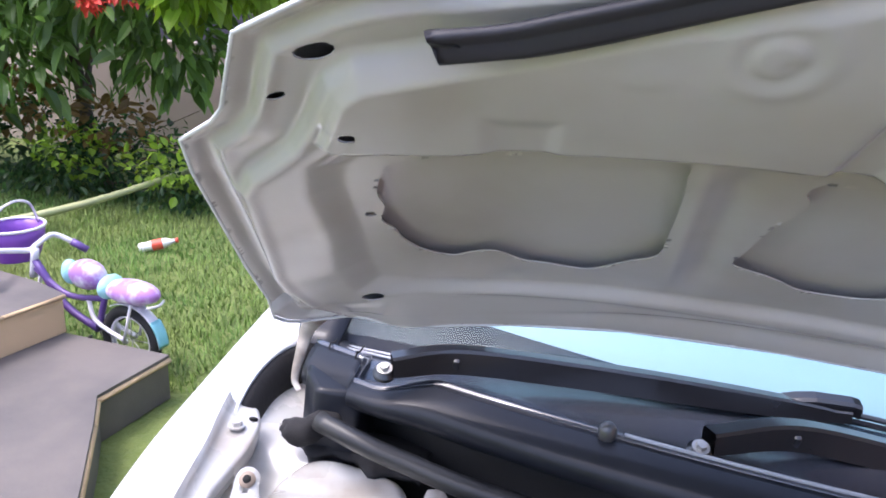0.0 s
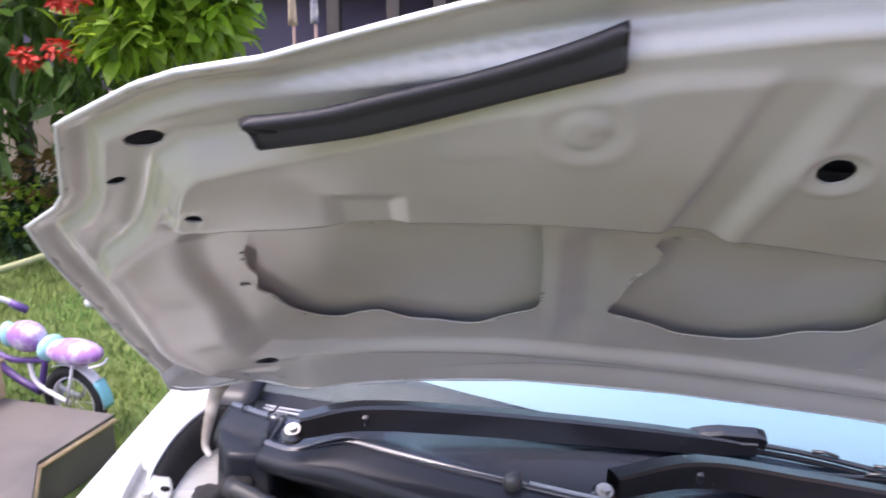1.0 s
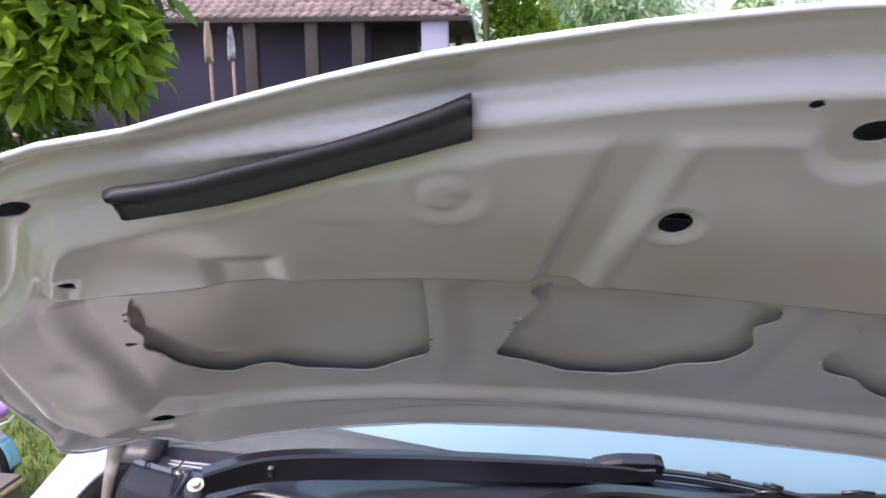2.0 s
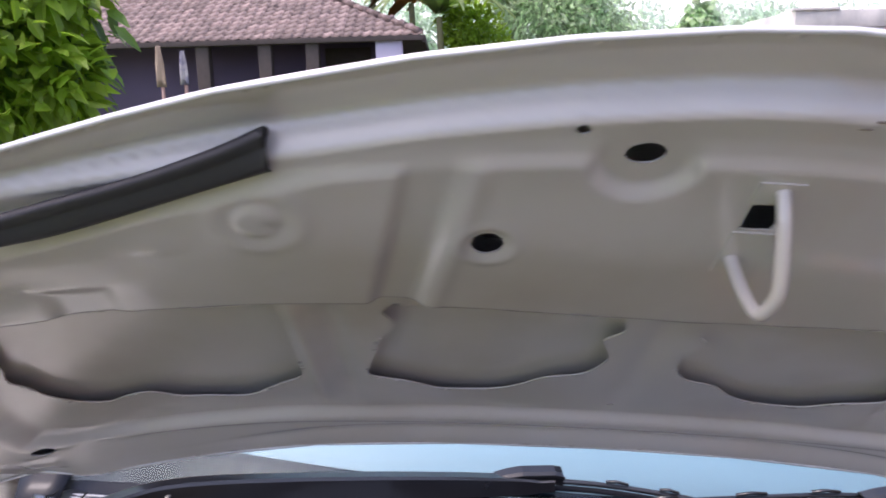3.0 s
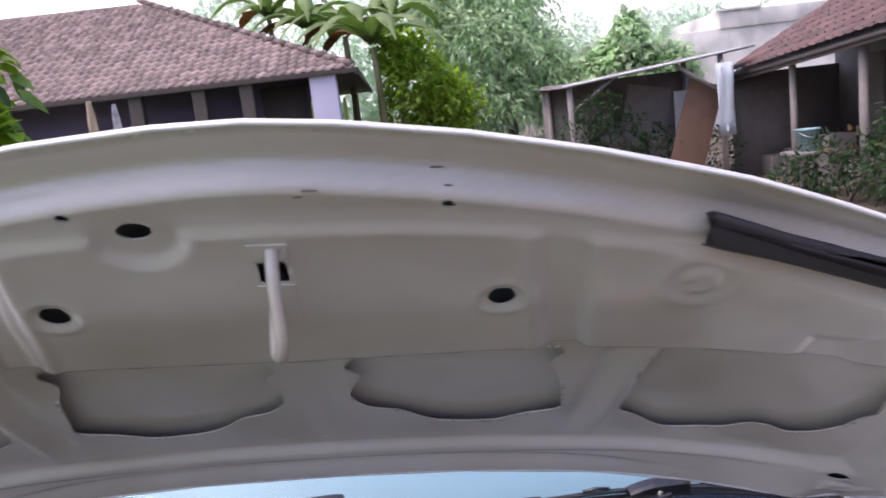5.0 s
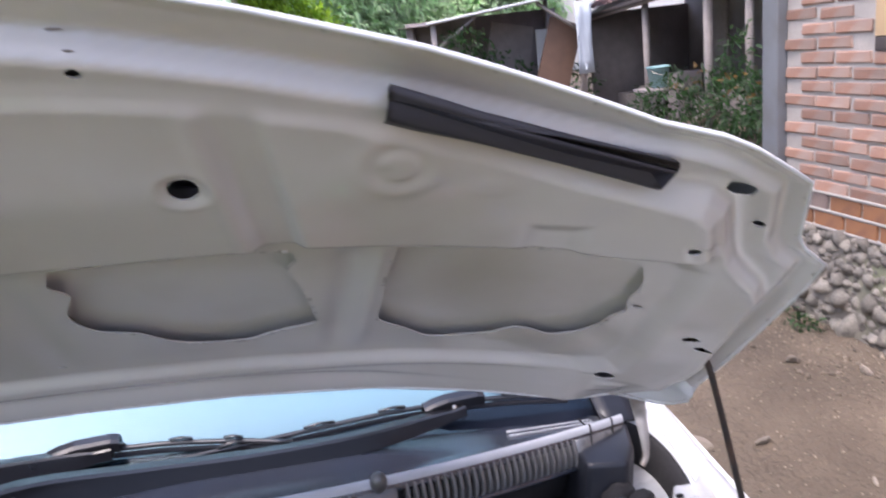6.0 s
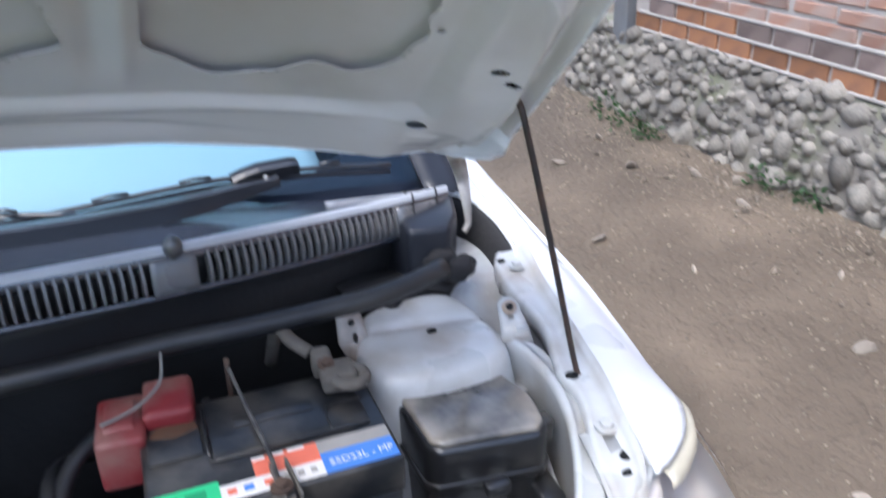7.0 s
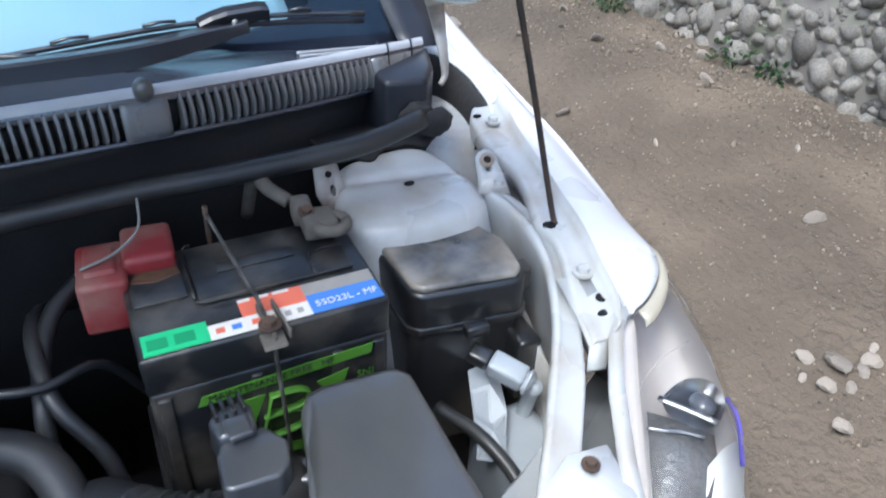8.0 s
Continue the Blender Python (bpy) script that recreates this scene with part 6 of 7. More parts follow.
def bicycle():
    """A small child's bicycle, seen from behind its rear wheel."""
    rear = Vector((-2.205, 2.125, 0))
    fwd = Vector((-.98, .17, 0)).normalized()
    turn = math.degrees(math.atan2(fwd.y, fwd.x))
    th = thing("child_bicycle", rear, "child's bicycle in white, purple and turquoise on the lawn", "bicycle", m=Matrix.Identity(4))
    M_WHITE = mat("bike_white", (0.75, 0.72, 0.76), 0.3, var=0.06, bump=0)
    M_PURPLE = mat("bike_purple", (0.13, 0.07, 0.26), 0.35, var=0.15, bump=0)
    M_TEAL = mat("bike_teal", (0.22, 0.55, 0.62), 0.4, var=0.1, bump=0)
    M_PAD = mat("patterned_vinyl", (0.78, 0.78, 0.82), 0.45, var=0.05, scale=8, bump=0.03, second=(0.30, 0.10, 0.42), amount=0.55, sscale=17)
    M_PAD2 = mat("turquoise_vinyl", (0.35, 0.66, 0.72), 0.45, var=0.1, bump=0.03)
    R = pose(0, 0, 0, 0, 0, turn)

    def P(a, h, s=0):
        return R @ Vector((a, s, h))

    for a in (0, .60):
        w = new("wheel")
        w.parent = th
        w.matrix_basis = R @ pose(a, 0, .152, 90, 0, 0 if a == 0 else 12)
        rows = [[((.128 + .024 * math.cos(q)) * math.cos(2 * math.pi * k / 28), (.128 + .024 * math.cos(q)) * math.sin(2 * math.pi * k / 28), .024 * math.sin(q)) for k in range(29)] for q in [i * 2 * math.pi / 10 for i in range(11)]]
        put("tyre", loft_mesh("tyre", rows, M_TYRE), w)
        rows = [[((.103 + .007 * math.cos(q)) * math.cos(2 * math.pi * k / 28), (.103 + .007 * math.cos(q)) * math.sin(2 * math.pi * k / 28), .012 * math.sin(q)) for k in range(29)] for q in [i * 2 * math.pi / 6 for i in range(7)]]
        put("rim", loft_mesh("rim", rows, M_WHITE), w)
        for k in range(8):
            c, s = math.cos(k * math.pi / 4), math.sin(k * math.pi / 4)
            put("spoke", tube_mesh("spoke", [(0, 0, 0), (.10 * c, .10 * s, 0)], .0022, M_STEEL, 5, 1), w)
    fr = [([P(0, .152, .03), P(.17, .21, .02), P(.22, .30)], .010, M_WHITE), ([P(0, .152, -.03), P(.17, .21, -.02)], .010, M_WHITE), ([P(.12, .34), P(.18, .16)], .014, M_PURPLE), ([P(.18, .16), P(.36, .24), P(.51, .42)], .016, M_PURPLE),
          ([P(.13, .31), P(.34, .29), P(.51, .38)], .013, M_PURPLE), ([P(.50, .47), P(.53, .34)], .017, M_WHITE), ([P(.53, .34, .04), P(.60, .152, .04)], .009, M_WHITE), ([P(.53, .34, -.04), P(.60, .152, -.04)], .009, M_WHITE)]
    for pts, r, m in fr:
        put("frame_tube", tube_mesh("frame_tube", pts, r, m, 10, 4), th)
    bars = [P(.50, .44, -.21), P(.56, .485, -.15), P(.55, .47, -.06), P(.53, .46, 0), P(.55, .47, .06), P(.56, .485, .15), P(.50, .44, .21)]
    hb = put("handlebar", tube_mesh("handlebar", bars, .0125, M_WHITE, 10, 5), th, "white curved handlebar")
    for s in (-1, 1):
        put("grip", tube_mesh("grip", [P(.455, .405, s * .235), P(.51, .448, s * .20)], .017, M_PURPLE, 10, 2), hb, "purple rubber grip")
    # mudguard, saddle, rear pad
    arc = [[P(.165 * math.cos(q), .152 + .165 * math.sin(q), s) for s in (-.025, -.012, .012, .025)] for q in [radians(60 + i * 11) for i in range(12)]]
    put("mudguard", loft_mesh("mudguard", arc, M_WHITE, thick=.003), th)
    arc = [[P(.172 * math.cos(q), .152 + .172 * math.sin(q), s) for s in (-.028, -.014, .014, .028)] for q in [radians(140 + i * 9) for i in range(5)]]
    put("mudguard_tip", loft_mesh("mudguard_tip", arc, M_TEAL, thick=.012), th, "turquoise mudguard tip")
    for a0, a1, h, wd, tall, m, nm in ((-.16, .11, .37, .072, .034, M_PAD, "rear_pad"), (.12, .30, .405, .060, .045, M_PAD, "saddle"), (.055, .125, .372, .066, .036, M_PAD2, "rear_pad_nose"), (.27, .345, .40, .035, .038, M_PAD2, "saddle_nose")):
        b = bmesh.new()
        bmesh.ops.create_uvsphere(b, u_segments=20, v_segments=12, radius=1)
        bmesh.ops.scale(b, vec=((a1 - a0) / 2, wd, tall * 1.45), verts=b.verts)
        part(nm, b, m, th, "patterned padded seat", m=R @ pose((a0 + a1) / 2, 0, h))
    put("rack", tube_mesh("rack", [P(-.14, .335, .05), P(-.16, .335, 0), P(-.14, .335, -.05)], .006, M_WHITE, 6, 4), th)
    for s in (-1, 1):
        put("rack_stay", tube_mesh("rack_stay", [P(-.05, .335, s * .04), P(0, .152, s * .045)], .006, M_WHITE, 6, 1), th)
    cg = disc_bm(.062, .014, 22, .004)
    part("chain_guard", cg, M_WHITE, th, m=R @ pose(.17, -.045, .15, 90, 0, 0))
    for s in (-1, 1):
        put("pedal", tube_mesh("pedal", [P(.17, .15, s * .05), P(.17 + s * .06, .15 - s * .05, s * .07), P(.17 + s * .06, .15 - s * .05, s * .12)], .008, M_TYRE, 6, 1), th)
    # round basket on the bars
    bk = []
    for r, h in ((.085, .36), (.10, .40), (.115, .46), (.122, .51), (.118, .51), (.108, .46), (.08, .37)):
        bk.append([P(.74 + r * math.cos(2 * math.pi * k / 20), h, -.10 + r * 1.1 * math.sin(2 * math.pi * k / 20)) for k in range(20)])
    M_TUB = mat("purple_plastic", (0.22, 0.07, 0.42), 0.35, var=0.12, bump=0)
    put("basket", loft_mesh("basket", bk, M_TUB, closed=True), th, "purple plastic basket")
    put("basket_rim", tube_mesh("basket_rim", [P(.74 + .122 * math.cos(2 * math.pi * k / 16), .513, -.10 + .134 * math.sin(2 * math.pi * k / 16)) for k in range(17)], .007, M_WHITE, 6, 2), th)
    put("basket_handle", tube_mesh("basket_handle", [P(.74, .50, -.23), P(.72, .60, -.18), P(.71, .63, -.1), P(.72, .60, -.02), P(.74, .50, .03)], .006, M_WHITE, 6, 4), th)


bicycle()


def bottle():
    b = (-2.99, 3.56, .03)
    th = thing("drink_bottle", b, "crumpled plastic drink bottle with red label in the grass", "bottle", m=Matrix.Identity(4))
    R = pose(0, 0, .02, 0, 78, 25)
    M_PET = mat("cloudy_plastic", (0.75, 0.76, 0.74), 0.3, var=0.1, bump=0.1)
    M_RL = mat("red_wrap", (0.70, 0.10, 0.06), 0.4, var=0.15, bump=0.05)
    prof = [(0, -.11), (.028, -.11), (.032, -.09), (.029, -.06), (.033, -.03), (.033, .03), (.028, .06), (.014, .09), (.013, .11), (0, .112)]
    put("body", loft_mesh("body", [[R @ Vector((r * math.cos(2 * math.pi * k / 16), r * math.sin(2 * math.pi * k / 16), h)) for k in range(16)] for r, h in prof], M_PET, closed=True), th)
    put("label", loft_mesh("label", [[R @ Vector((.0345 * math.cos(2 * math.pi * k / 16), .0345 * math.sin(2 * math.pi * k / 16), h)) for k in range(16)] for h in (-.03, 0, .035)], M_RL, closed=True), th, "red wrapper")
    part("cap", disc_bm(.0155, .018, 14, .002), M_RL, th, m=R @ pose(0, 0, .118))


bottle()
pk = thing("bamboo_pole", (-3.75, 3.9, .1), "pale bamboo pole leaning into the hedge", "pole", m=Matrix.Identity(4))
put("pole", tube_mesh("pole", [(-.55, -.55, -.06), (0, 0, .05), (.45, .75, .20)], (.03, .02), mat("bamboo", (0.38, 0.40, 0.20), .5, var=.2, scale=8, bump=.1), 10, 4), pk)

# ---------------------------------------------------------------- purple house behind the lawn
M_LILAC = mat("purple_plaster", (0.125, 0.100, 0.165), 0.8, var=0.15, scale=1.5, bump=0.15)
M_LILACW = mat("lilac_column_paint", (0.52, 0.49, 0.66), 0.7, var=0.08, scale=2, bump=0.1)
M_TILE = mat("clay_tile", (0.145, 0.098, 0.088), 0.75, var=0.3, scale=5, bump=0.3, second=(0.28, 0.22, 0.205), amount=0.30, sscale=9, random=0.35)
M_TILEJ = mat("clay_tile_far", (0.145, 0.098, 0.088), 0.75, var=0.3, scale=5, bump=0.3, second=(0.28, 0.22, 0.205), amount=0.30, sscale=9, island=0.35)
M_WOODD = mat("dark_wood", (0.075, 0.060, 0.058), 0.7, var=0.3, scale=12, bump=0.2)
M_LIMEP = mat("lime_frame_paint", (0.30, 0.34, 0.06), 0.6, var=0.1, bump=0)
PITCH = 0.477


def roof_point(x, k, off=0.0):
    """k metres in from the eave, in plan."""
    return Vector((x, 15.0 + k, 2.74 + PITCH * k + off))


def house():
    b = (-6.5, 16, 0)
    th = thing("purple_house", b, "low purple house with a clay tile hip roof", "house", m=Matrix.Identity(4))
    part("wall", box_bm(-6.5, 5.0, -.1, .1, 0, 2.9, 0), M_LILAC, th, "dark purple plastered wall")
    part("side_wall", box_bm(4.8, 5.0, .1, 8, 0, 2.9, 0), M_LILAC, th)
    for x in (-4.6, -1.75, -.5, .45):
        part("column", box_bm(x - 6.5 + 6.5 + 3.3 - .13, x + 3.3 + .13, -.95, -.7, 0, 2.75, .01), M_WOODD, th, "dark timber post")
    part("corner_column", box_bm(5.02, 5.55, -.95, -.55, 0, 2.72, .01), M_LILACW, th, "pale lilac corner column")
    for x in (4.93, 5.60):
        part("frame_post", box_bm(x, x + .07, -.40, -.33, 0, 2.2, .004), M_LIMEP, th, "lime green door frame")
    # Solid dark board in place of the shade inside a doorway.
    part("doorway_shade", box_bm(3.9, 4.85, -.14, -.11, 0, 2.6, .0), M_WOODD, th, "dark board for the doorway's shade")
    part("eave_board", box_bm(-6.4, 6.0, -1.02, -.98, 2.66, 2.76, .004), M_WOODD, th)
    # hip roof body under the tiles
    v = [(-14, 15, 2.70), (-.5, 15, 2.70), (-6.2, 20.7, 2.70 + PITCH * 5.7), (-14, 20.7, 2.70 + PITCH * 5.7), (-.5, 26.4, 2.70), (-14, 26.4, 2.70)]
    v = [(x - b[0], y - b[1], z) for x, y, z in v]
    roof = put("roof", mesh_from("roof", v, [(0, 1, 2, 3), (1, 4, 2), (4, 5, 3, 2), (0, 3, 5), (5, 4, 1, 0)], M_WOODD, False), th, "old clay tile hip roof")
    # tiles: an S-shaped pan
    prof = [(-.10, .006), (-.07, .0), (-.03, .004), (0, .022), (.04, .038), (.075, .030), (.105, .012)]
    tv, tf = [], []
    for k, lift in ((-.02, .018), (.27, .0)):
        for x, h in prof:
            tv.append((x, k, h + lift + PITCH * k))
    for x, h in prof:
        tv.append((x, -.02, h + .018 - PITCH * .02 - .014))
    n = len(prof)
    for i in range(n - 1):
        tf.append((i, i + 1, n + i + 1, n + i))
        tf.append((2 * n + i, 2 * n + i + 1, i + 1, i))
    tile = mesh_from("roof_tile", tv, tf, M_TILE)
    TV, TF = np.array(tv), np.array(tf)
    vs, fs, count = [], [], 0
    nv = 0
    g = random.Random(8)
    for r in range(23):
        k = r * .235
        for c in range(66):
            x = -.62 - c * .2
            if x > -.5 - k:
                continue
            p = roof_point(x, k, .008)
            j = (g.uniform(-.006, .006), g.uniform(-.01, .01), g.uniform(0, .008))
            if r < 10 and c < 36 and count < 300:
                put("roof_tile", tile, roof, m=pose(p.x - b[0] + j[0], p.y - b[1] + j[1], p.z + j[2], 0, 0, g.uniform(-1.5, 1.5)))
                count += 1
            else:
                vs.append(TV + np.array([p.x - b[0] + j[0], p.y - b[1] + j[1], p.z + j[2]]))
                fs.append(TF + nv)
                nv += len(TV)
    tagged(put("roof_tiles", fast_mesh("roof_tiles", np.concatenate(vs), np.concatenate(fs), M_TILEJ), roof), kind="stuff")
    # hip ridge tiles
    for i in range(20):
        k = .1 + i * .28
        p = roof_point(-.5 - k, k, .05)
        me = tube_mesh("ridge_tile", [(0, 0, 0), (-.25, .25, .12)], (.11, .085), M_TILE, 8, 1, .7)
        put("ridge_tile", me, roof, m=pose(p.x - b[0], p.y - b[1], p.z))
    # gutter-side soffit in shade
    part("soffit", box_bm(5.95, 6.02, -1.0, 9.6, 2.62, 2.76, .004), M_WOODD, th)


house()


def washing(name, x, y, z, w, h, m, label):
    th = thing(name, (x, y, 0), label, "laundry", m=Matrix.Identity(4))
    put("pole", tube_mesh("pole", [(0, .03, 0), (0, .03, z - .2)], .035, M_POLE, 8, 1), th)
    rows = []
    for i in range(6):
        t = i / 5
        ww = w * (.45 + .55 * min(1, t * 2.2))
        rows.append([(a * ww / 2, -.03 - .03 * math.cos(a * 5 + t * 3), z - t * h) for a in (-1, -.5, 0, .5, 1)])
    put("cloth", loft_mesh("cloth", rows, m, thick=.01, drop=(0, 1, 0)), th)


M_POLE = mat("pink_pole", (0.42, 0.27, 0.24), .7, var=.15, bump=.05)
washing("hung_cloth", -5.42, 14.0, 2.62, .19, .75, mat("beige_cloth", (0.36, 0.28, 0.22), .9, var=.15, scale=10, bump=.1), "beige cloth hanging on a thin pole")
washing("hung_cloth", -5.0, 14.05, 2.52, .17, .62, mat("navy_cloth", (0.10, 0.10, 0.20), .9, var=.2, scale=10, bump=.1, second=(.5, .48, .5), amount=.35, sscale=4), "navy and white cloth hanging on a thin pole")
M_WHSHEET = mat("white_sheet_metal", (0.72, 0.73, 0.75), .45, var=.08, scale=3, bump=.05)
aw = thing("awning", (-5.2, 8.6, 0), "white corrugated awning on a thin post", "awning", m=Matrix.Identity(4))
rows = [[(-1.8 + i * .06, y, 2.93 + .012 * math.sin(i * 2.1) + z) for i in range(34)] for y, z in ((-.5, 0), (.2, .05), (1.4, .14))]
put("sheet", loft_mesh("sheet", rows, M_WHSHEET, thick=.006), aw)
put("post", tube_mesh("post", [(.05, .2, 0), (.05, .2, 2.95)], .03, M_WOODD, 8, 1), aw)

# ---------------------------------------------------------------- brick building beside the track
M_BRICK = mat("red_brick", (0.33, 0.172, 0.118), 0.85, var=0.25, scale=9, bump=0.5, bscale=70, second=(0.33, 0.25, 0.21), amount=0.42, sscale=8, random=0.25)
M_BRICKJ = mat("red_brick_rest", (0.33, 0.172, 0.118), 0.85, var=0.25, scale=9, bump=0.5, bscale=70, second=(0.33, 0.25, 0.21), amount=0.42, sscale=8, island=0.25)
M_BLOCKD = mat("dark_clay_block", (0.15, 0.112, 0.10), 0.8, var=0.35, scale=9, bump=0.3, bscale=60, second=(0.22, 0.17, 0.15), amount=0.3, sscale=7, random=0.3)
M_BLOCKO = mat("orange_clay_block", (0.29, 0.135, 0.065), 0.8, var=0.35, scale=9, bump=0.3, bscale=60, second=(0.20, 0.10, 0.06), amount=0.3, sscale=12, random=0.3)
M_MORTAR = mat("pale_mortar", (0.40, 0.37, 0.34), 0.9, var=0.2, scale=12, bump=0.6, bscale=60)
M_STONE = mat("river_stone", (0.165, 0.150, 0.130), 0.8, var=0.3, scale=9, bump=0.5, bscale=50, second=(0.25, 0.23, 0.20), amount=0.4, sscale=6, random=0.4)
M_FILL = mat("filling_stone", (0.175, 0.16, 0.14), 0.85, var=0.3, scale=9, bump=0.5, bscale=60, island=0.45)
M_RUBBLE = mat("rubble_mortar", (0.215, 0.195, 0.17), 0.9, var=0.3, scale=7, bump=0.8, bscale=45, second=(0.14, 0.15, 0.09), amount=0.15, sscale=3)
M_CEMENT = mat("cement_post", (0.171, 0.181, 0.195), 0.8, var=0.15, scale=5, bump=0.3, second=(0.15, 0.15, 0.15), amount=0.2, sscale=6)

WX = 2.72
wall = thing("wall_brick", (WX, 0, 0), "red brick wall on a base of dark clay blocks and river stones", "wall", m=Matrix.Identity(4))
tagged(wall, kind="structure")
part("mortar", box_bm(.004, .14, -4.0, 2.84, .44, 3.2, 0), M_MORTAR, wall, "pale mortar bed", smooth=False)
brick_mes = []
for i, (bl, bh) in enumerate(((.212, .050), (.205, .048), (.216, .052))):
    bm = box_bm(-.006, .03, -bl / 2, bl / 2, -bh / 2, bh / 2, .005, 1)
    g = random.Random(i)
    for v in bm.verts:
        v.co += Vector((g.uniform(-.003, .002), g.uniform(-.005, .005), g.uniform(-.003, .003)))
    me = bpy.data.meshes.new("brick")
    bm.to_mesh(me)
    bm.free()
    me.materials.append(M_BRICK)
    brick_mes.append(me)
g = random.Random(11)
rest_v, rest_f, nv, count = [], [], 0, 0
arrs = [(np.array([v.co[:] for v in me.vertices]), [tuple(p.vertices) for p in me.polygons]) for me in brick_mes]
for r in range(38):
    z = .685 + r * .0665
    for c in range(31):
        y = 2.735 - c * .226 - (.113 if r % 2 else 0)
        if y < -3.9:
            continue
        if 1.50 < y < 2.30 and z > 1.30 and z < 2.6:
            continue
        i = g.randrange(3)
        place = (g.uniform(-.003, .003), y + g.uniform(-.006, .006), z + g.uniform(-.004, .004))
        tip = g.uniform(-.8, .8)
        if y > 1.0 and r < 24 and count < 260:
            put("brick", brick_mes[i], wall, m=pose(*place, tip, 0, 0))
            count += 1
        else:
            a, f = arrs[i]
            rest_v += [tuple(p + np.array(place)) for p in a]
            rest_f += [tuple(k + nv for k in q) for q in f]
            nv += len(a)
tagged(put("bricks", mesh_from("bricks", rest_v, rest_f, M_BRICKJ, False), wall), kind="stuff")
block_me = {}
for key, m in (("d", M_BLOCKD), ("o", M_BLOCKO)):
    bm = box_bm(-.008, .03, -.095, .095, -.037, .037, .004, 1)
    me = bpy.data.meshes.new("block")
    bm.to_mesh(me)
    bm.free()
    me.materials.append(m)
    block_me[key] = me
for row, z in enumerate((.525, .611)):
    for c in range(24):
        y = 2.73 - c * .208 - (.104 if row else 0)
        key = "o" if row == 0 or g.random() < .3 else "d"
        put("block", block_me[key], wall, m=pose(g.uniform(-.002, .002), y, z, 0, 0, 0))
for z in (.4825, .568, .6535):
    part("mortar_line", box_bm(-.012, .02, -3.5, 2.80, z - .008, z + .008, .003, 1), M_MORTAR, wall, "raised white pointing")
part("pier", box_bm(-.05, .10, 2.845, 2.965, 0, 3.2, .01), M_CEMENT, wall, "grey cement corner post")
part("window_frame", box_bm(-.01, .05, 1.48, 2.27, 1.31, 1.37, .004), M_WOODD, wall, "wooden window frame")
part("window_post", box_bm(-.012, .05, 2.20, 2.27, 1.37, 2.6, .004), M_PLY, wall, "tan wooden window post")
part("window_board", box_bm(.02, .04, 1.48, 2.20, 1.37, 2.6, .0), M_PLY, wall, "tan wooden shutter")

# river stone footing
foot = thing("stone_footing", (2.62, 0, 0), "rough footing wall of rounded river stones", "wall", m=Matrix.Identity(4))
tagged(foot, kind="structure")
fr = []
for i in range(60):
    y = -4 + i * .122
    fr.append([(.004 + .010 * math.sin(i * 1.7), y, -.05), (.018 + .010 * math.sin(i * 2.3 + 1), y, .18), (.053 + .010 * math.sin(i * 1.1), y, .38), (.10, y, .475), (.30, y, .48)])
put("rubble", loft_mesh("rubble", fr, M_RUBBLE), foot, "earthy mortar between the stones")
stone_mes = []
for i in range(7):
    bm = bmesh.new()
    bmesh.ops.create_icosphere(bm, subdivisions=2, radius=1)
    g2 = random.Random(i + 40)
    off = Vector((g2.uniform(0, 50), g2.uniform(0, 50), 0))
    for v in bm.verts:
        k = 1 + .42 * noise.noise(v.co * 1.1 + off) + .16 * noise.noise(v.co * 2.6 + off)
        v.co *= k
    me = bpy.data.meshes.new("stone")
    bm.to_mesh(me)
    bm.free()
    me.materials.append(M_STONE)
    me.polygons.foreach_set("use_smooth", [True] * len(me.polygons))
    stone_mes.append(me)
placed = []
tries = 0
g = random.Random(23)
while len(placed) < 290 and tries < 9000:
    tries += 1
    y, z = g.uniform(.2, 3.35), g.uniform(.0, .47)
    r = g.uniform(.024, .058) * (1.15 if z < .25 else .85)
    if any((y - a) ** 2 + (z - b) ** 2 < ((r + c) * .86) ** 2 for a, b, c in placed):
        continue
    placed.append((y, z, r))
    put("stone", stone_mes[g.randrange(7)], foot, m=pose(.020 + .22 * z * z + .03 * z, y, z, g.uniform(0, 360), g.uniform(0, 360), g.uniform(0, 360)) @ Matrix.Diagonal((r * .85, r * 1.2, r, 1)))
pv, pf, nv = [], [], 0
for k in range(500):
    y, z, r = g.uniform(-4, .2), g.uniform(0, .47), g.uniform(.03, .07)
    a = np.array([v.co[:] for v in stone_mes[k % 7].vertices]) * np.array([r * .85, r * 1.2, r]) + np.array([-.02 + .22 * z * z + .02 * z, y, z])
    pv.append(a)
    pf += [tuple(i + nv for i in p.vertices) for p in stone_mes[k % 7].polygons]
    nv += len(a)
fill_v, fill_f, fn = [], [], 0
g3 = random.Random(77)
for k in range(1500):
    y, z = g3.uniform(.2, 3.35), g3.uniform(0, .47)
    r = g3.uniform(.008, .024)
    if any((y - a) ** 2 + (z - b) ** 2 < (c * .9) ** 2 for a, b, c in placed):
        continue
    a = np.array([v.co[:] for v in stone_mes[k % 7].vertices]) * np.array([r, r * 1.2, r]) + np.array([.012 + .22 * z * z + .05 * z, y, z])
    fill_v.append(a)
    fill_f += [tuple(i + fn for i in p.vertices) for p in stone_mes[k % 7].polygons]
    fn += len(a)
tagged(put("small_stones", mesh_from("small_stones", np.concatenate(fill_v), fill_f, M_FILL, False), foot, "small stones set between the large ones"), kind="stuff")
tagged(put("stones", mesh_from("stones", np.concatenate(pv), pf, M_STONE), foot), kind="stuff")


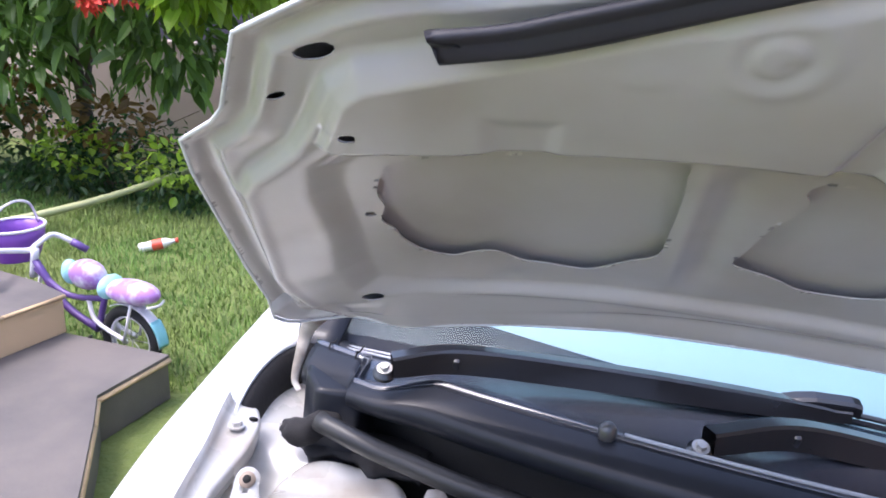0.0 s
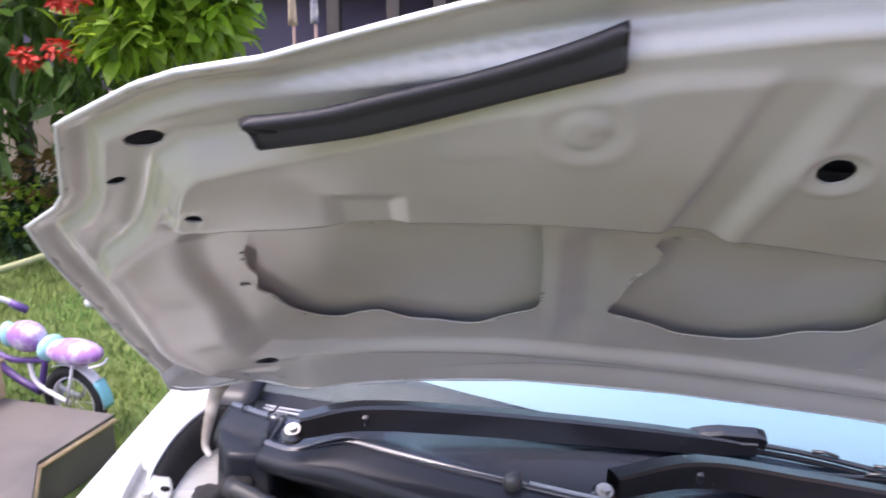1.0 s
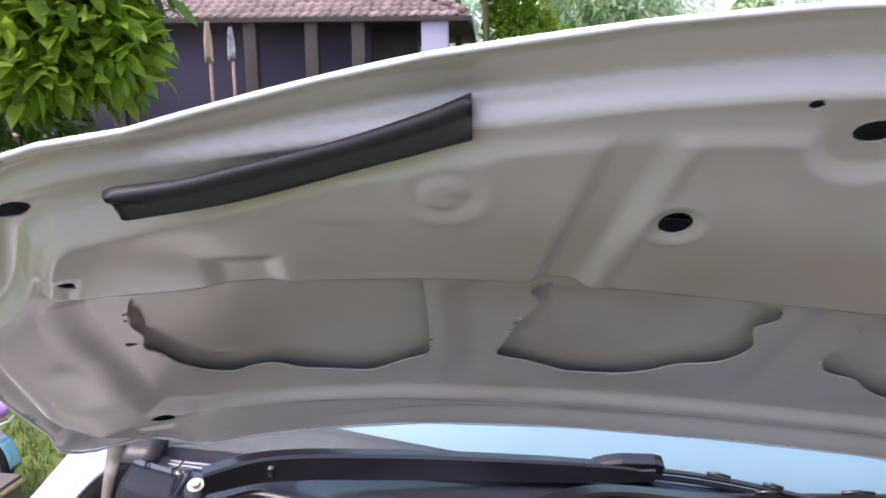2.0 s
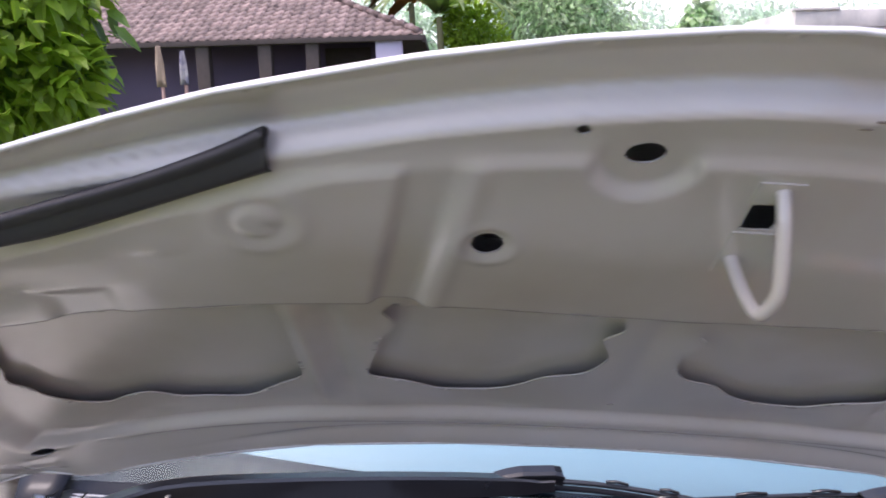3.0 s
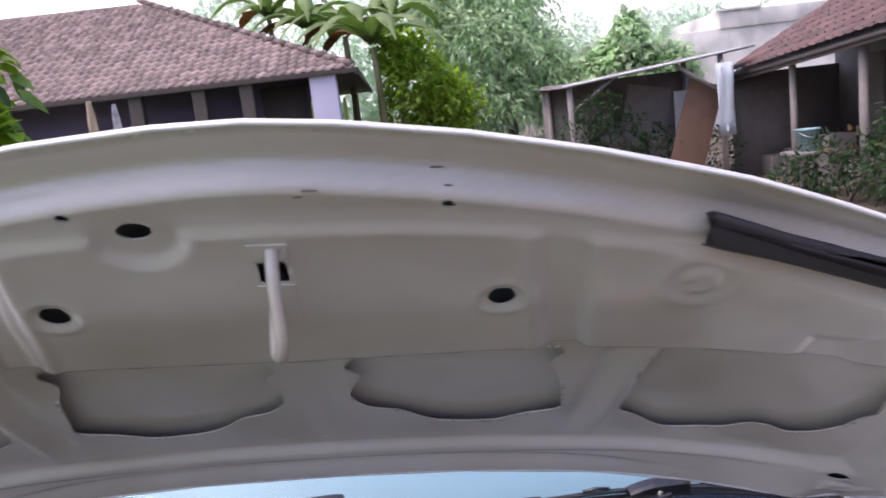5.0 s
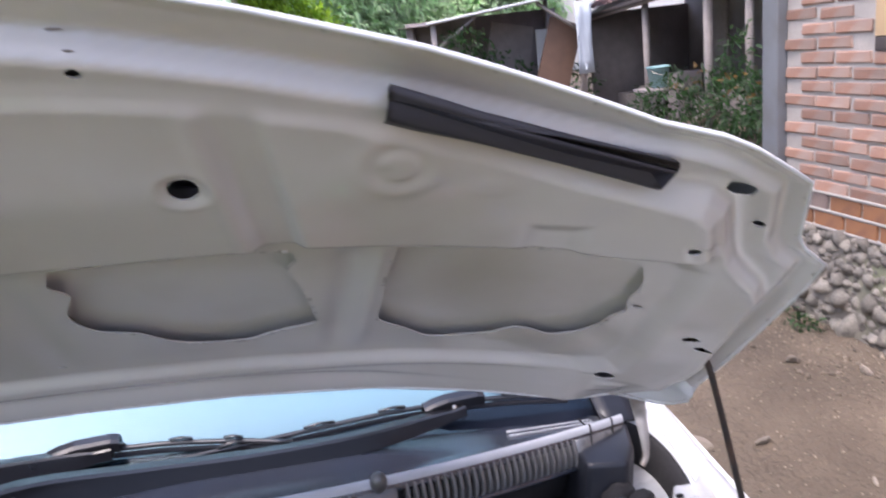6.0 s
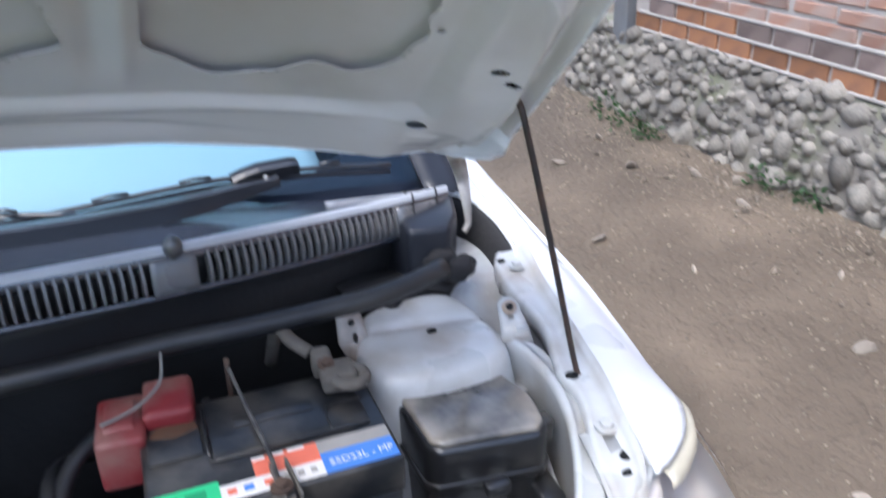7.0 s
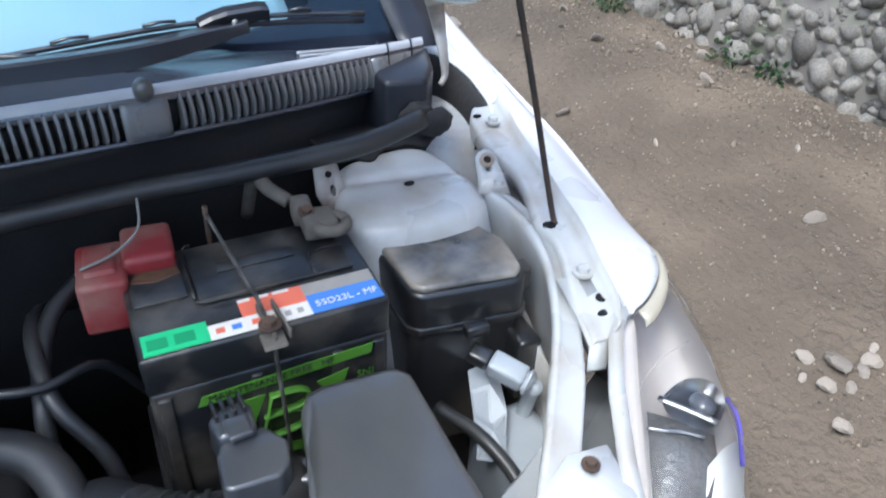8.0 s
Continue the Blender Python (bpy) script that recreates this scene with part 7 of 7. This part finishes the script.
# loose stones on the track: the larger ones singly, the grit together
M_PEBBLE = mat("pale_pebble", (0.31, 0.27, 0.225), 0.85, var=0.25, scale=12, bump=0.4, bscale=60, random=0.3)
M_PEBBLEJ = mat("pale_grit", (0.195, 0.163, 0.126), 0.85, var=0.25, scale=12, bump=0.4, bscale=60, island=0.55)
peb = stone_mes[2].copy()
peb.polygons.foreach_set("use_smooth", [False] * len(peb.polygons))
peb.materials.clear()
peb.materials.append(M_PEBBLE)
for x, y, r in ((2.02, .70, .030), (1.63, .26, .038), (1.70, .22, .030), (1.56, .22, .028), (1.66, .21, .018), (1.60, .19, .016), (1.74, .25, .014), (1.53, .27, .013), (1.52, 1.72, .045), (1.74, 1.65, .03), (2.5, 1.75, .035), (1.58, .31, .024), (1.50, .12, .03), (1.63, .07, .026), (2.25, 1.0, .02), (1.9, 1.3, .018), (2.34, 1.55, .028), (2.4, 1.9, .03), (2.2, 2.1, .035), (1.95, 2.3, .028), (2.3, 2.5, .03), (1.75, 2.6, .04), (1.5, 2.8, .035)):
    ob = new("stone", peb)
    ob.matrix_world = pose(x, y, float(ground_z(x, y)) + r * .25, x * 99, y * 77, r * 9000) @ Matrix.Diagonal((r * .8, r * 1.2, r * .42, 1))
    tagged(ob, "small pale stone lying on the earth track", "stone", "stones on the track")
n = 10500
gr = np.random.default_rng(9)
xs, ys = gr.uniform(1.0, 2.66, n), gr.uniform(-.6, 4.2, n)
xs = np.where(gr.uniform(0, 1, n) < .45, 2.62 - np.abs(gr.normal(0, .28, n)), xs)
rs = (.0015 + .0055 * gr.uniform(0, 1, n) ** 2.2) * (1 + 1.8 * (gr.uniform(0, 1, n) < .06) * (xs > 2.1))
octa = np.array([(1, 0, 0), (-1, 0, 0), (0, 1, 0), (0, -1, 0), (0, 0, 1), (0, 0, -1)])
tri = np.array([(0, 2, 4), (2, 1, 4), (1, 3, 4), (3, 0, 4), (2, 0, 5), (1, 2, 5), (3, 1, 5), (0, 3, 5)])
pv = octa[None] * (rs[:, None, None] * gr.uniform(.6, 1.4, (n, 6, 1))) + np.stack([xs, ys, ground_z(xs, ys) + rs * .3], -1)[:, None]
pt = (tri[None] + np.arange(n)[:, None, None] * 6).reshape(-1, 3)
tagged(new("grit", fast_mesh("grit", pv.reshape(-1, 3), pt, M_PEBBLEJ)), "loose grit and small stones on the track", "gravel", kind="stuff")
for i, (x, y, s) in enumerate(((2.50, 2.55, .09), (2.52, 2.42, .06), (2.56, 1.66, .08), (2.58, 1.45, .06), (2.52, 2.75, .10))):
    w = thing("weed", (x, y, float(ground_z(x, y))), "small green weed at the foot of the wall", "plant", "weeds by the wall", m=Matrix.Identity(4))
    put("leaves", leaves("leaves", [((0, 0, s * .5), (s, s * 1.3, s * .55))], 60, .032, M_LEAFD, .1, .5, 60 + i), w)

# ---------------------------------------------------------------- sheds, second house and trees in the distance
M_TIN = mat("weathered_tin", (0.30, 0.26, 0.25), .55, .3, var=.25, scale=4, bump=.2, second=(.16, .10, .08), amount=.3, sscale=3)
M_TINW = mat("pale_tin_edge", (0.66, 0.67, 0.68), .5, var=.1, bump=.05)
M_POST = mat("grey_wood", (0.30, 0.265, 0.25), .8, var=.25, scale=12, bump=.2)
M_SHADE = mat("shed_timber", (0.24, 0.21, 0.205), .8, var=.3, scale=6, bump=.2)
sh = thing("open_shed", (4.2, 11.6, 0), "open shed with a shallow sheet metal roof on wooden posts", "shed", m=Matrix.Identity(4))
rows = [[(x, y, 1.80 + (x + 1.5) * .098 + z + .008 * math.sin(x * 40)) for x in [-1.5 + .05 * i for i in range(61)]] for y, z in ((-.6, 0), (.5, .02), (1.8, .04))]
put("roof_sheet", loft_mesh("roof_sheet", rows, M_TIN, thick=.01), sh, "rusty sheet metal roof")
put("roof_edge", tube_mesh("roof_edge", [(-1.5, -.62, 1.815), (0, -.62, 1.96), (1.5, -.62, 2.11)], .022, M_TINW, 6, 2), sh, "pale roof edge")
for x, y in ((-1.38, -.5), (1.0, -.5), (-1.3, 1.5), (1.2, 1.5), (-.2, 1.5)):
    put("post", tube_mesh("post", [(x, y, 0), (x, y, 1.82 + (x + 1.5) * .098)], .045, M_POST, 8, 1), sh)
put("brace", tube_mesh("brace", [(-1.38, -.5, 1.4), (-.7, -.5, 1.86)], .03, M_POST, 6, 1), sh)
put("brace", tube_mesh("brace", [(1.0, -.5, 1.45), (.3, -.5, 1.95)], .03, M_POST, 6, 1), sh)
part("back_wall", box_bm(-1.4, 1.4, 1.55, 1.6, 0, 1.9, 0), M_SHADE, sh)
part("stored_panel", box_bm(-.5, .25, .5, .56, .3, 1.7, .01), M_SHADE, sh, m=pose(0, 0, 0, 0, 12, 0))
for x, w, h, m in ((.62, .22, 1.55, M_TINW), (-1.0, .3, 1.2, M_POST), (.2, .3, .9, M_POST), (-.5, .25, 1.0, M_TIN)):
    part("stored_board", box_bm(x - w / 2, x + w / 2, .2, .24, 0, h, .005), m, sh)

h2 = thing("tiled_house", (6.6, 8, 0), "old house with a red tiled lean-to roof over a dark porch", "house", m=Matrix.Identity(4))
ev = [(-1.0, 3.9, 1.66), (-1.0, 1.5, 1.84), (-1.0, -.9, 2.02), (-1.0, -4.0, 2.26)]
rows = [[(x, y, z), (x + 1.2, y, z + .62), (x + 3.2, y, z + 1.65)] for x, y, z in ev]
rf = put("roof", loft_mesh("roof", rows, M_WOODD, thick=.06), h2, "weathered red tile roof")
prof = [(-.10, .006), (-.06, .0), (0, .022), (.05, .036), (.10, .012)]
tv, tf = [], []
for k in (0, .28):
    for y, h in prof:
        tv.append((k, y, h + .515 * k + .02 - k * .05))
for i in range(len(prof) - 1):
    tf.append((i + 1, i, len(prof) + i, len(prof) + i + 1))
M_TILER = mat("red_tile", (0.165, 0.085, 0.078), 0.8, var=0.3, scale=5, bump=0.3, second=(0.10, 0.075, 0.07), amount=0.35, sscale=5, island=0.3)
vs, fs, nv = [], [], 0
for c in range(40):
    y = 3.85 - c * .2
    z = 1.66 + (3.9 - y) * .0755
    for r in range(12):
        vs.append(np.array(tv) + np.array([-1.02 + r * .25, y, z + .06 + r * .25 * .515]))
        fs.append(np.array(tf) + nv)
        nv += len(tv)
tagged(put("roof_tiles", fast_mesh("roof_tiles", np.concatenate(vs), np.concatenate(fs), M_TILER), rf), kind="stuff")
put("eave_beam", tube_mesh("eave_beam", [(-.95, y, z - .05) for _, y, z in ev], .04, M_POST, 6, 1), h2)
for y, r in ((2.1, .05), (.46, .06), (-.4, .05), (-1.2, .06)):
    z = 1.66 + (3.9 - y) * .0755
    put("porch_post", tube_mesh("porch_post", [(-.8, y, 0), (-.8, y, z)], r, M_POST, 8, 1), h2, "pale porch post")
part("back_wall", box_bm(.9, 1.0, -4, 3.9, 0, 2.9, 0), M_SHADE, h2, "dark porch wall")
part("end_wall", box_bm(-.9, .9, 3.8, 3.9, 0, 1.7, 0), M_SHADE, h2)
for y in (2.9, 1.3, -.6):
    part("shutter", box_bm(.86, .9, y - .3, y + .3, .5, 1.8, .01), M_POST, h2)
for i in range(7):
    part("porch_crate", box_bm(-.5 + .1 * (i % 3), -.1 + .1 * (i % 3), 3.4 - i * .55, 3.75 - i * .55, 0, .35 + .12 * ((i * 5) % 4), .01), M_SHADE if i % 2 else M_POST, h2)


tree("shed_plants", (3.4, 11.2, 0), [((2.9, 11.1, .75), (.5, .35, .7)), ((3.6, 11.3, .9), (.5, .35, .6)), ((4.3, 11.5, .6), (.4, .3, .5)), ((3.2, 11.0, 1.4), (.35, .3, .3)), ((5.2, 11.4, .5), (.4, .3, .5))], 2600, .09, M_LEAFD, "tangle of dark plants under the shed", .03, .3, .45, 71, "plants")
ln_ = thing("leaning_board", (4.55, 11.1, 0), "brown weathered board leaning in the shed", "board", m=Matrix.Identity(4))
part("board", box_bm(-.28, .28, -.02, .02, 0, 1.75, .005), mat("brown_board", (0.16, 0.095, 0.065), .8, var=.3, scale=6, bump=.2), ln_, m=pose(-.1, 0, 0, -6, 20, 0))
dr = thing("hung_sheet", (5.18, 10.9, 0), "pale cloth hung at the shed post", "cloth", m=Matrix.Identity(4))
put("sheet", loft_mesh("sheet", [[(x, .02 * math.sin(x * 40 + k), 1.9 - .22 * k) for x in (-.13, -.08, -.03, .03, .08, .13)] for k in range(6)], mat("pale_cloth", (0.55, 0.60, 0.66), .9, var=.12, scale=6, bump=.1), thick=.01, drop=(0, 1, 0)), dr)
put("pole", tube_mesh("pole", [(0, .05, 0), (0, .05, 1.95)], .02, M_POST, 8, 1), dr)


def bucket():
    b = (5.36, 8.97, .62)
    st = thing("plant_stand", (5.36, 8.97, 0), "dark wooden stand under a bucket", "stand", m=Matrix.Identity(4))
    part("top", box_bm(-.25, .25, -.25, .25, .57, .615, .008), M_SHADE, st)
    for sx in (-.2, .2):
        for sy in (-.2, .2):
            part("leg", box_bm(sx - .025, sx + .025, sy - .025, sy + .025, 0, .57, .004), M_SHADE, st)
    th = thing("bucket", b, "pale turquoise plastic bucket on a stand", "bucket", m=Matrix.Identity(4))
    M_BKT = mat("turquoise_plastic", (0.25, 0.40, 0.42), .5, var=.15, bump=.05)
    prof = [(0, 0), (.11, 0), (.15, .26), (.165, .265), (.165, .28), (.148, .28), (.10, .02)]
    put("tub", loft_mesh("tub", [[(r * math.cos(2 * math.pi * k / 18), r * math.sin(2 * math.pi * k / 18), h) for k in range(18)] for r, h in prof], M_BKT, closed=True), th)
    put("handle", tube_mesh("handle", [(-.16, 0, .27), (-.1, -.12, .20), (0, -.17, .17), (.1, -.12, .2), (.16, 0, .27)], .005, M_STEEL, 6, 4), th)


bucket()
tree("porch_plants", (5.4, 8.2, 0), [((5.25, 8.4, .45), (.45, .5, .4)), ((5.5, 7.6, .5), (.4, .5, .45)), ((5.3, 6.9, .5), (.4, .5, .4)), ((5.5, 7.4, 1.0), (.18, .2, .35)), ((5.1, 8.9, .25), (.4, .4, .25)), ((5.3, 6.2, .5), (.4, .6, .4))], 2600, .10, M_LEAFD,
     "mixed potted plants along the porch", .02, .2, .35, 31, "plants", extra=(("red_leaves", [((5.3, 8.0, .75), (.25, .3, .15)), ((5.4, 7.0, .7), (.3, .4, .2))], 45, .10, M_LEAFB, "reddish leaves"),))

M_WALLW = mat("pale_concrete", (0.82, 0.79, 0.74), .8, var=.1, scale=1, bump=.1, second=(.45, .45, .44), amount=.25, sscale=.8)
wb = thing("white_building", (11.5, 25, 0), "pale concrete building wall behind the roofs", "building", m=Matrix.Identity(4))
part("wall", box_bm(-4.5, 4, -.1, 5, 0, 3.35, .01), M_WALLW, wb)
part("parapet", box_bm(-.2, 4, -.15, 4, 3.35, 3.9, .01), M_WALLW, wb)
part("coping", box_bm(-.3, 1.2, -.22, .1, 3.9, 3.98, .01), M_WALLW, wb)

tree("bright_tree", (1.2, 21, 0), [((.9, 20.6, 2.6), (1.0, .8, 1.2)), ((1.7, 20.8, 2.0), (.9, .8, .9)), ((.5, 21, 3.4), (.7, .6, .7)), ((1.4, 21, 1.2), (1.1, .8, .7))], 6500, .20, M_LEAFY, "yellow-green leafy garden tree", .1, .3, .45, 41)
tree("mango_tree", (4.2, 26, 0), [((3.2, 25, 3.6), (1.6, 1.3, 1.5)), ((4.8, 25.5, 3.2), (1.7, 1.3, 1.5)), ((4.0, 26, 5.4), (1.8, 1.4, 1.6)), ((2.4, 26, 5.4), (1.5, 1.2, 1.6)), ((5.8, 25.6, 2.0), (1.4, 1.2, 1.2)), ((3.2, 24.6, 1.9), (1.5, 1.0, 1.1))], 19000, .28, M_LEAFH, "dense mango tree with leaves paled for haze", .2, .5, .35, 42)
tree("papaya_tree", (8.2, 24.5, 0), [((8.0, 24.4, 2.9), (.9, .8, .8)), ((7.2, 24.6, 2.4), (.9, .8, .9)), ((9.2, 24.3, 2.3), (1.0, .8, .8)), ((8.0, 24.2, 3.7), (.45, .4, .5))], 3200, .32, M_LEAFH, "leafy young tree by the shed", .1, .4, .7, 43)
tree("far_wood", (-2, 34, 0), [((-9 + i * 2.2, 34 + (i % 3), (4.9 if i < 6 else 2.9) + 1.1 * math.sin(i * 1.9)), (2.2, 1.6, 2.4 + .8 * math.sin(i * 2.7))) for i in range(14)] + [((-9 + i * 2.4, 35, 2.6), (2.0, 1.4, 2.2)) for i in range(12)], 24000, .42, M_LEAFZ, "far line of trees with haze put into the leaf colour", .25, .4, .45, 44, "trees")


def banana(name, x, y, top, seed, label):
    th = thing(name, (x, y, 0), label, "tree", "banana plants", m=Matrix.Identity(4))
    g = random.Random(seed)
    put("trunk", tube_mesh("trunk", [(0, 0, 0), (.05, 0, top * .5), (0, 0, top)], (.14, .08), M_BANSTEM, 10, 4), th)
    for i in range(8):
        a = i * .83 + g.uniform(-.3, .3)
        L, rise = g.uniform(1.6, 2.4), g.uniform(.55, 1.5)
        rows = []
        for k in range(9):
            t = k / 8
            r = L * t
            z = top + L * (rise * t - (rise * .9 + .2) * t * t) + .1
            w = .32 * math.sin(math.pi * min(1, .12 + t * .9)) * (1 - .25 * (k % 2)) + .015
            c, s = math.cos(a), math.sin(a)
            rows.append([(c * r - s * w, s * r + c * w, z - .10 * w), (c * r, s * r, z + .06), (c * r + s * w, s * r - c * w, z - .10 * w)])
        put("leaf", loft_mesh("leaf", rows, M_BANANA if i != 3 else M_LEAFB, thick=.006), th)


M_BANANA = mat("banana_leaf", (0.24, 0.32, 0.13), .45, var=.25, scale=5, bump=.1)
M_BANSTEM = mat("banana_stem", (0.24, 0.23, 0.12), .6, var=.25, scale=8, bump=.1)
leafy(M_BANANA, 0.4)
banana("banana_plant", -.2, 20.5, 3.6, 3, "banana plant with arching pale green leaves")
banana("banana_plant", -2.2, 23.5, 4.6, 5, "tall banana plant with a withered leaf")
banana("banana_plant", -1.0, 22.4, 4.2, 9, "banana plant with upright pale green leaves")
banana("banana_plant", -3.4, 24.5, 5.2, 13, "tall banana plant behind the tiled roof")
banana("banana_plant", .4, 23.6, 4.4, 17, "banana plant beside the bright tree")


# plain unseen walls that close the yard behind the camera and hold back low sky
M_YARD = mat("unseen_wall_grey", (0.33, 0.32, 0.30), 0.85, var=0.15, scale=1.5, bump=0.2)
yw = thing("unseen_wall", (0, -9, 0), "unseen grey wall behind the camera, added against low sky", "wall", m=Matrix.Identity(4))
tagged(yw, kind="structure")
part("wall", box_bm(-4, 2.6, -.1, .1, 0, 2.7, .01), M_YARD, yw)
part("eave", box_bm(-4.3, 2.6, -.3, .5, 2.7, 2.8, .01), M_WOODD, yw)


# glowing sheet added far beyond the trees for pale haze low in the sky
def haze():
    m = bpy.data.materials.new("haze_glow")
    m.use_nodes = True
    n, l = m.node_tree.nodes, m.node_tree.links
    e = n.new("ShaderNodeEmission")
    e.inputs["Color"].default_value, e.inputs["Strength"].default_value = (0.97, 0.985, 1.0, 1), 1.0
    l.new(e.outputs["Emission"], n["Material Output"].inputs["Surface"])
    rows = [[(140 * math.sin(radians(a)), 140 * math.cos(radians(a)), z) for z in (-1, 12, 26, 40)] for a in range(-50, 51, 5)]
    tagged(new("backdrop", loft_mesh("backdrop", rows, m)), "glowing sheet for pale haze low behind the trees", "sky", kind="structure")


haze()
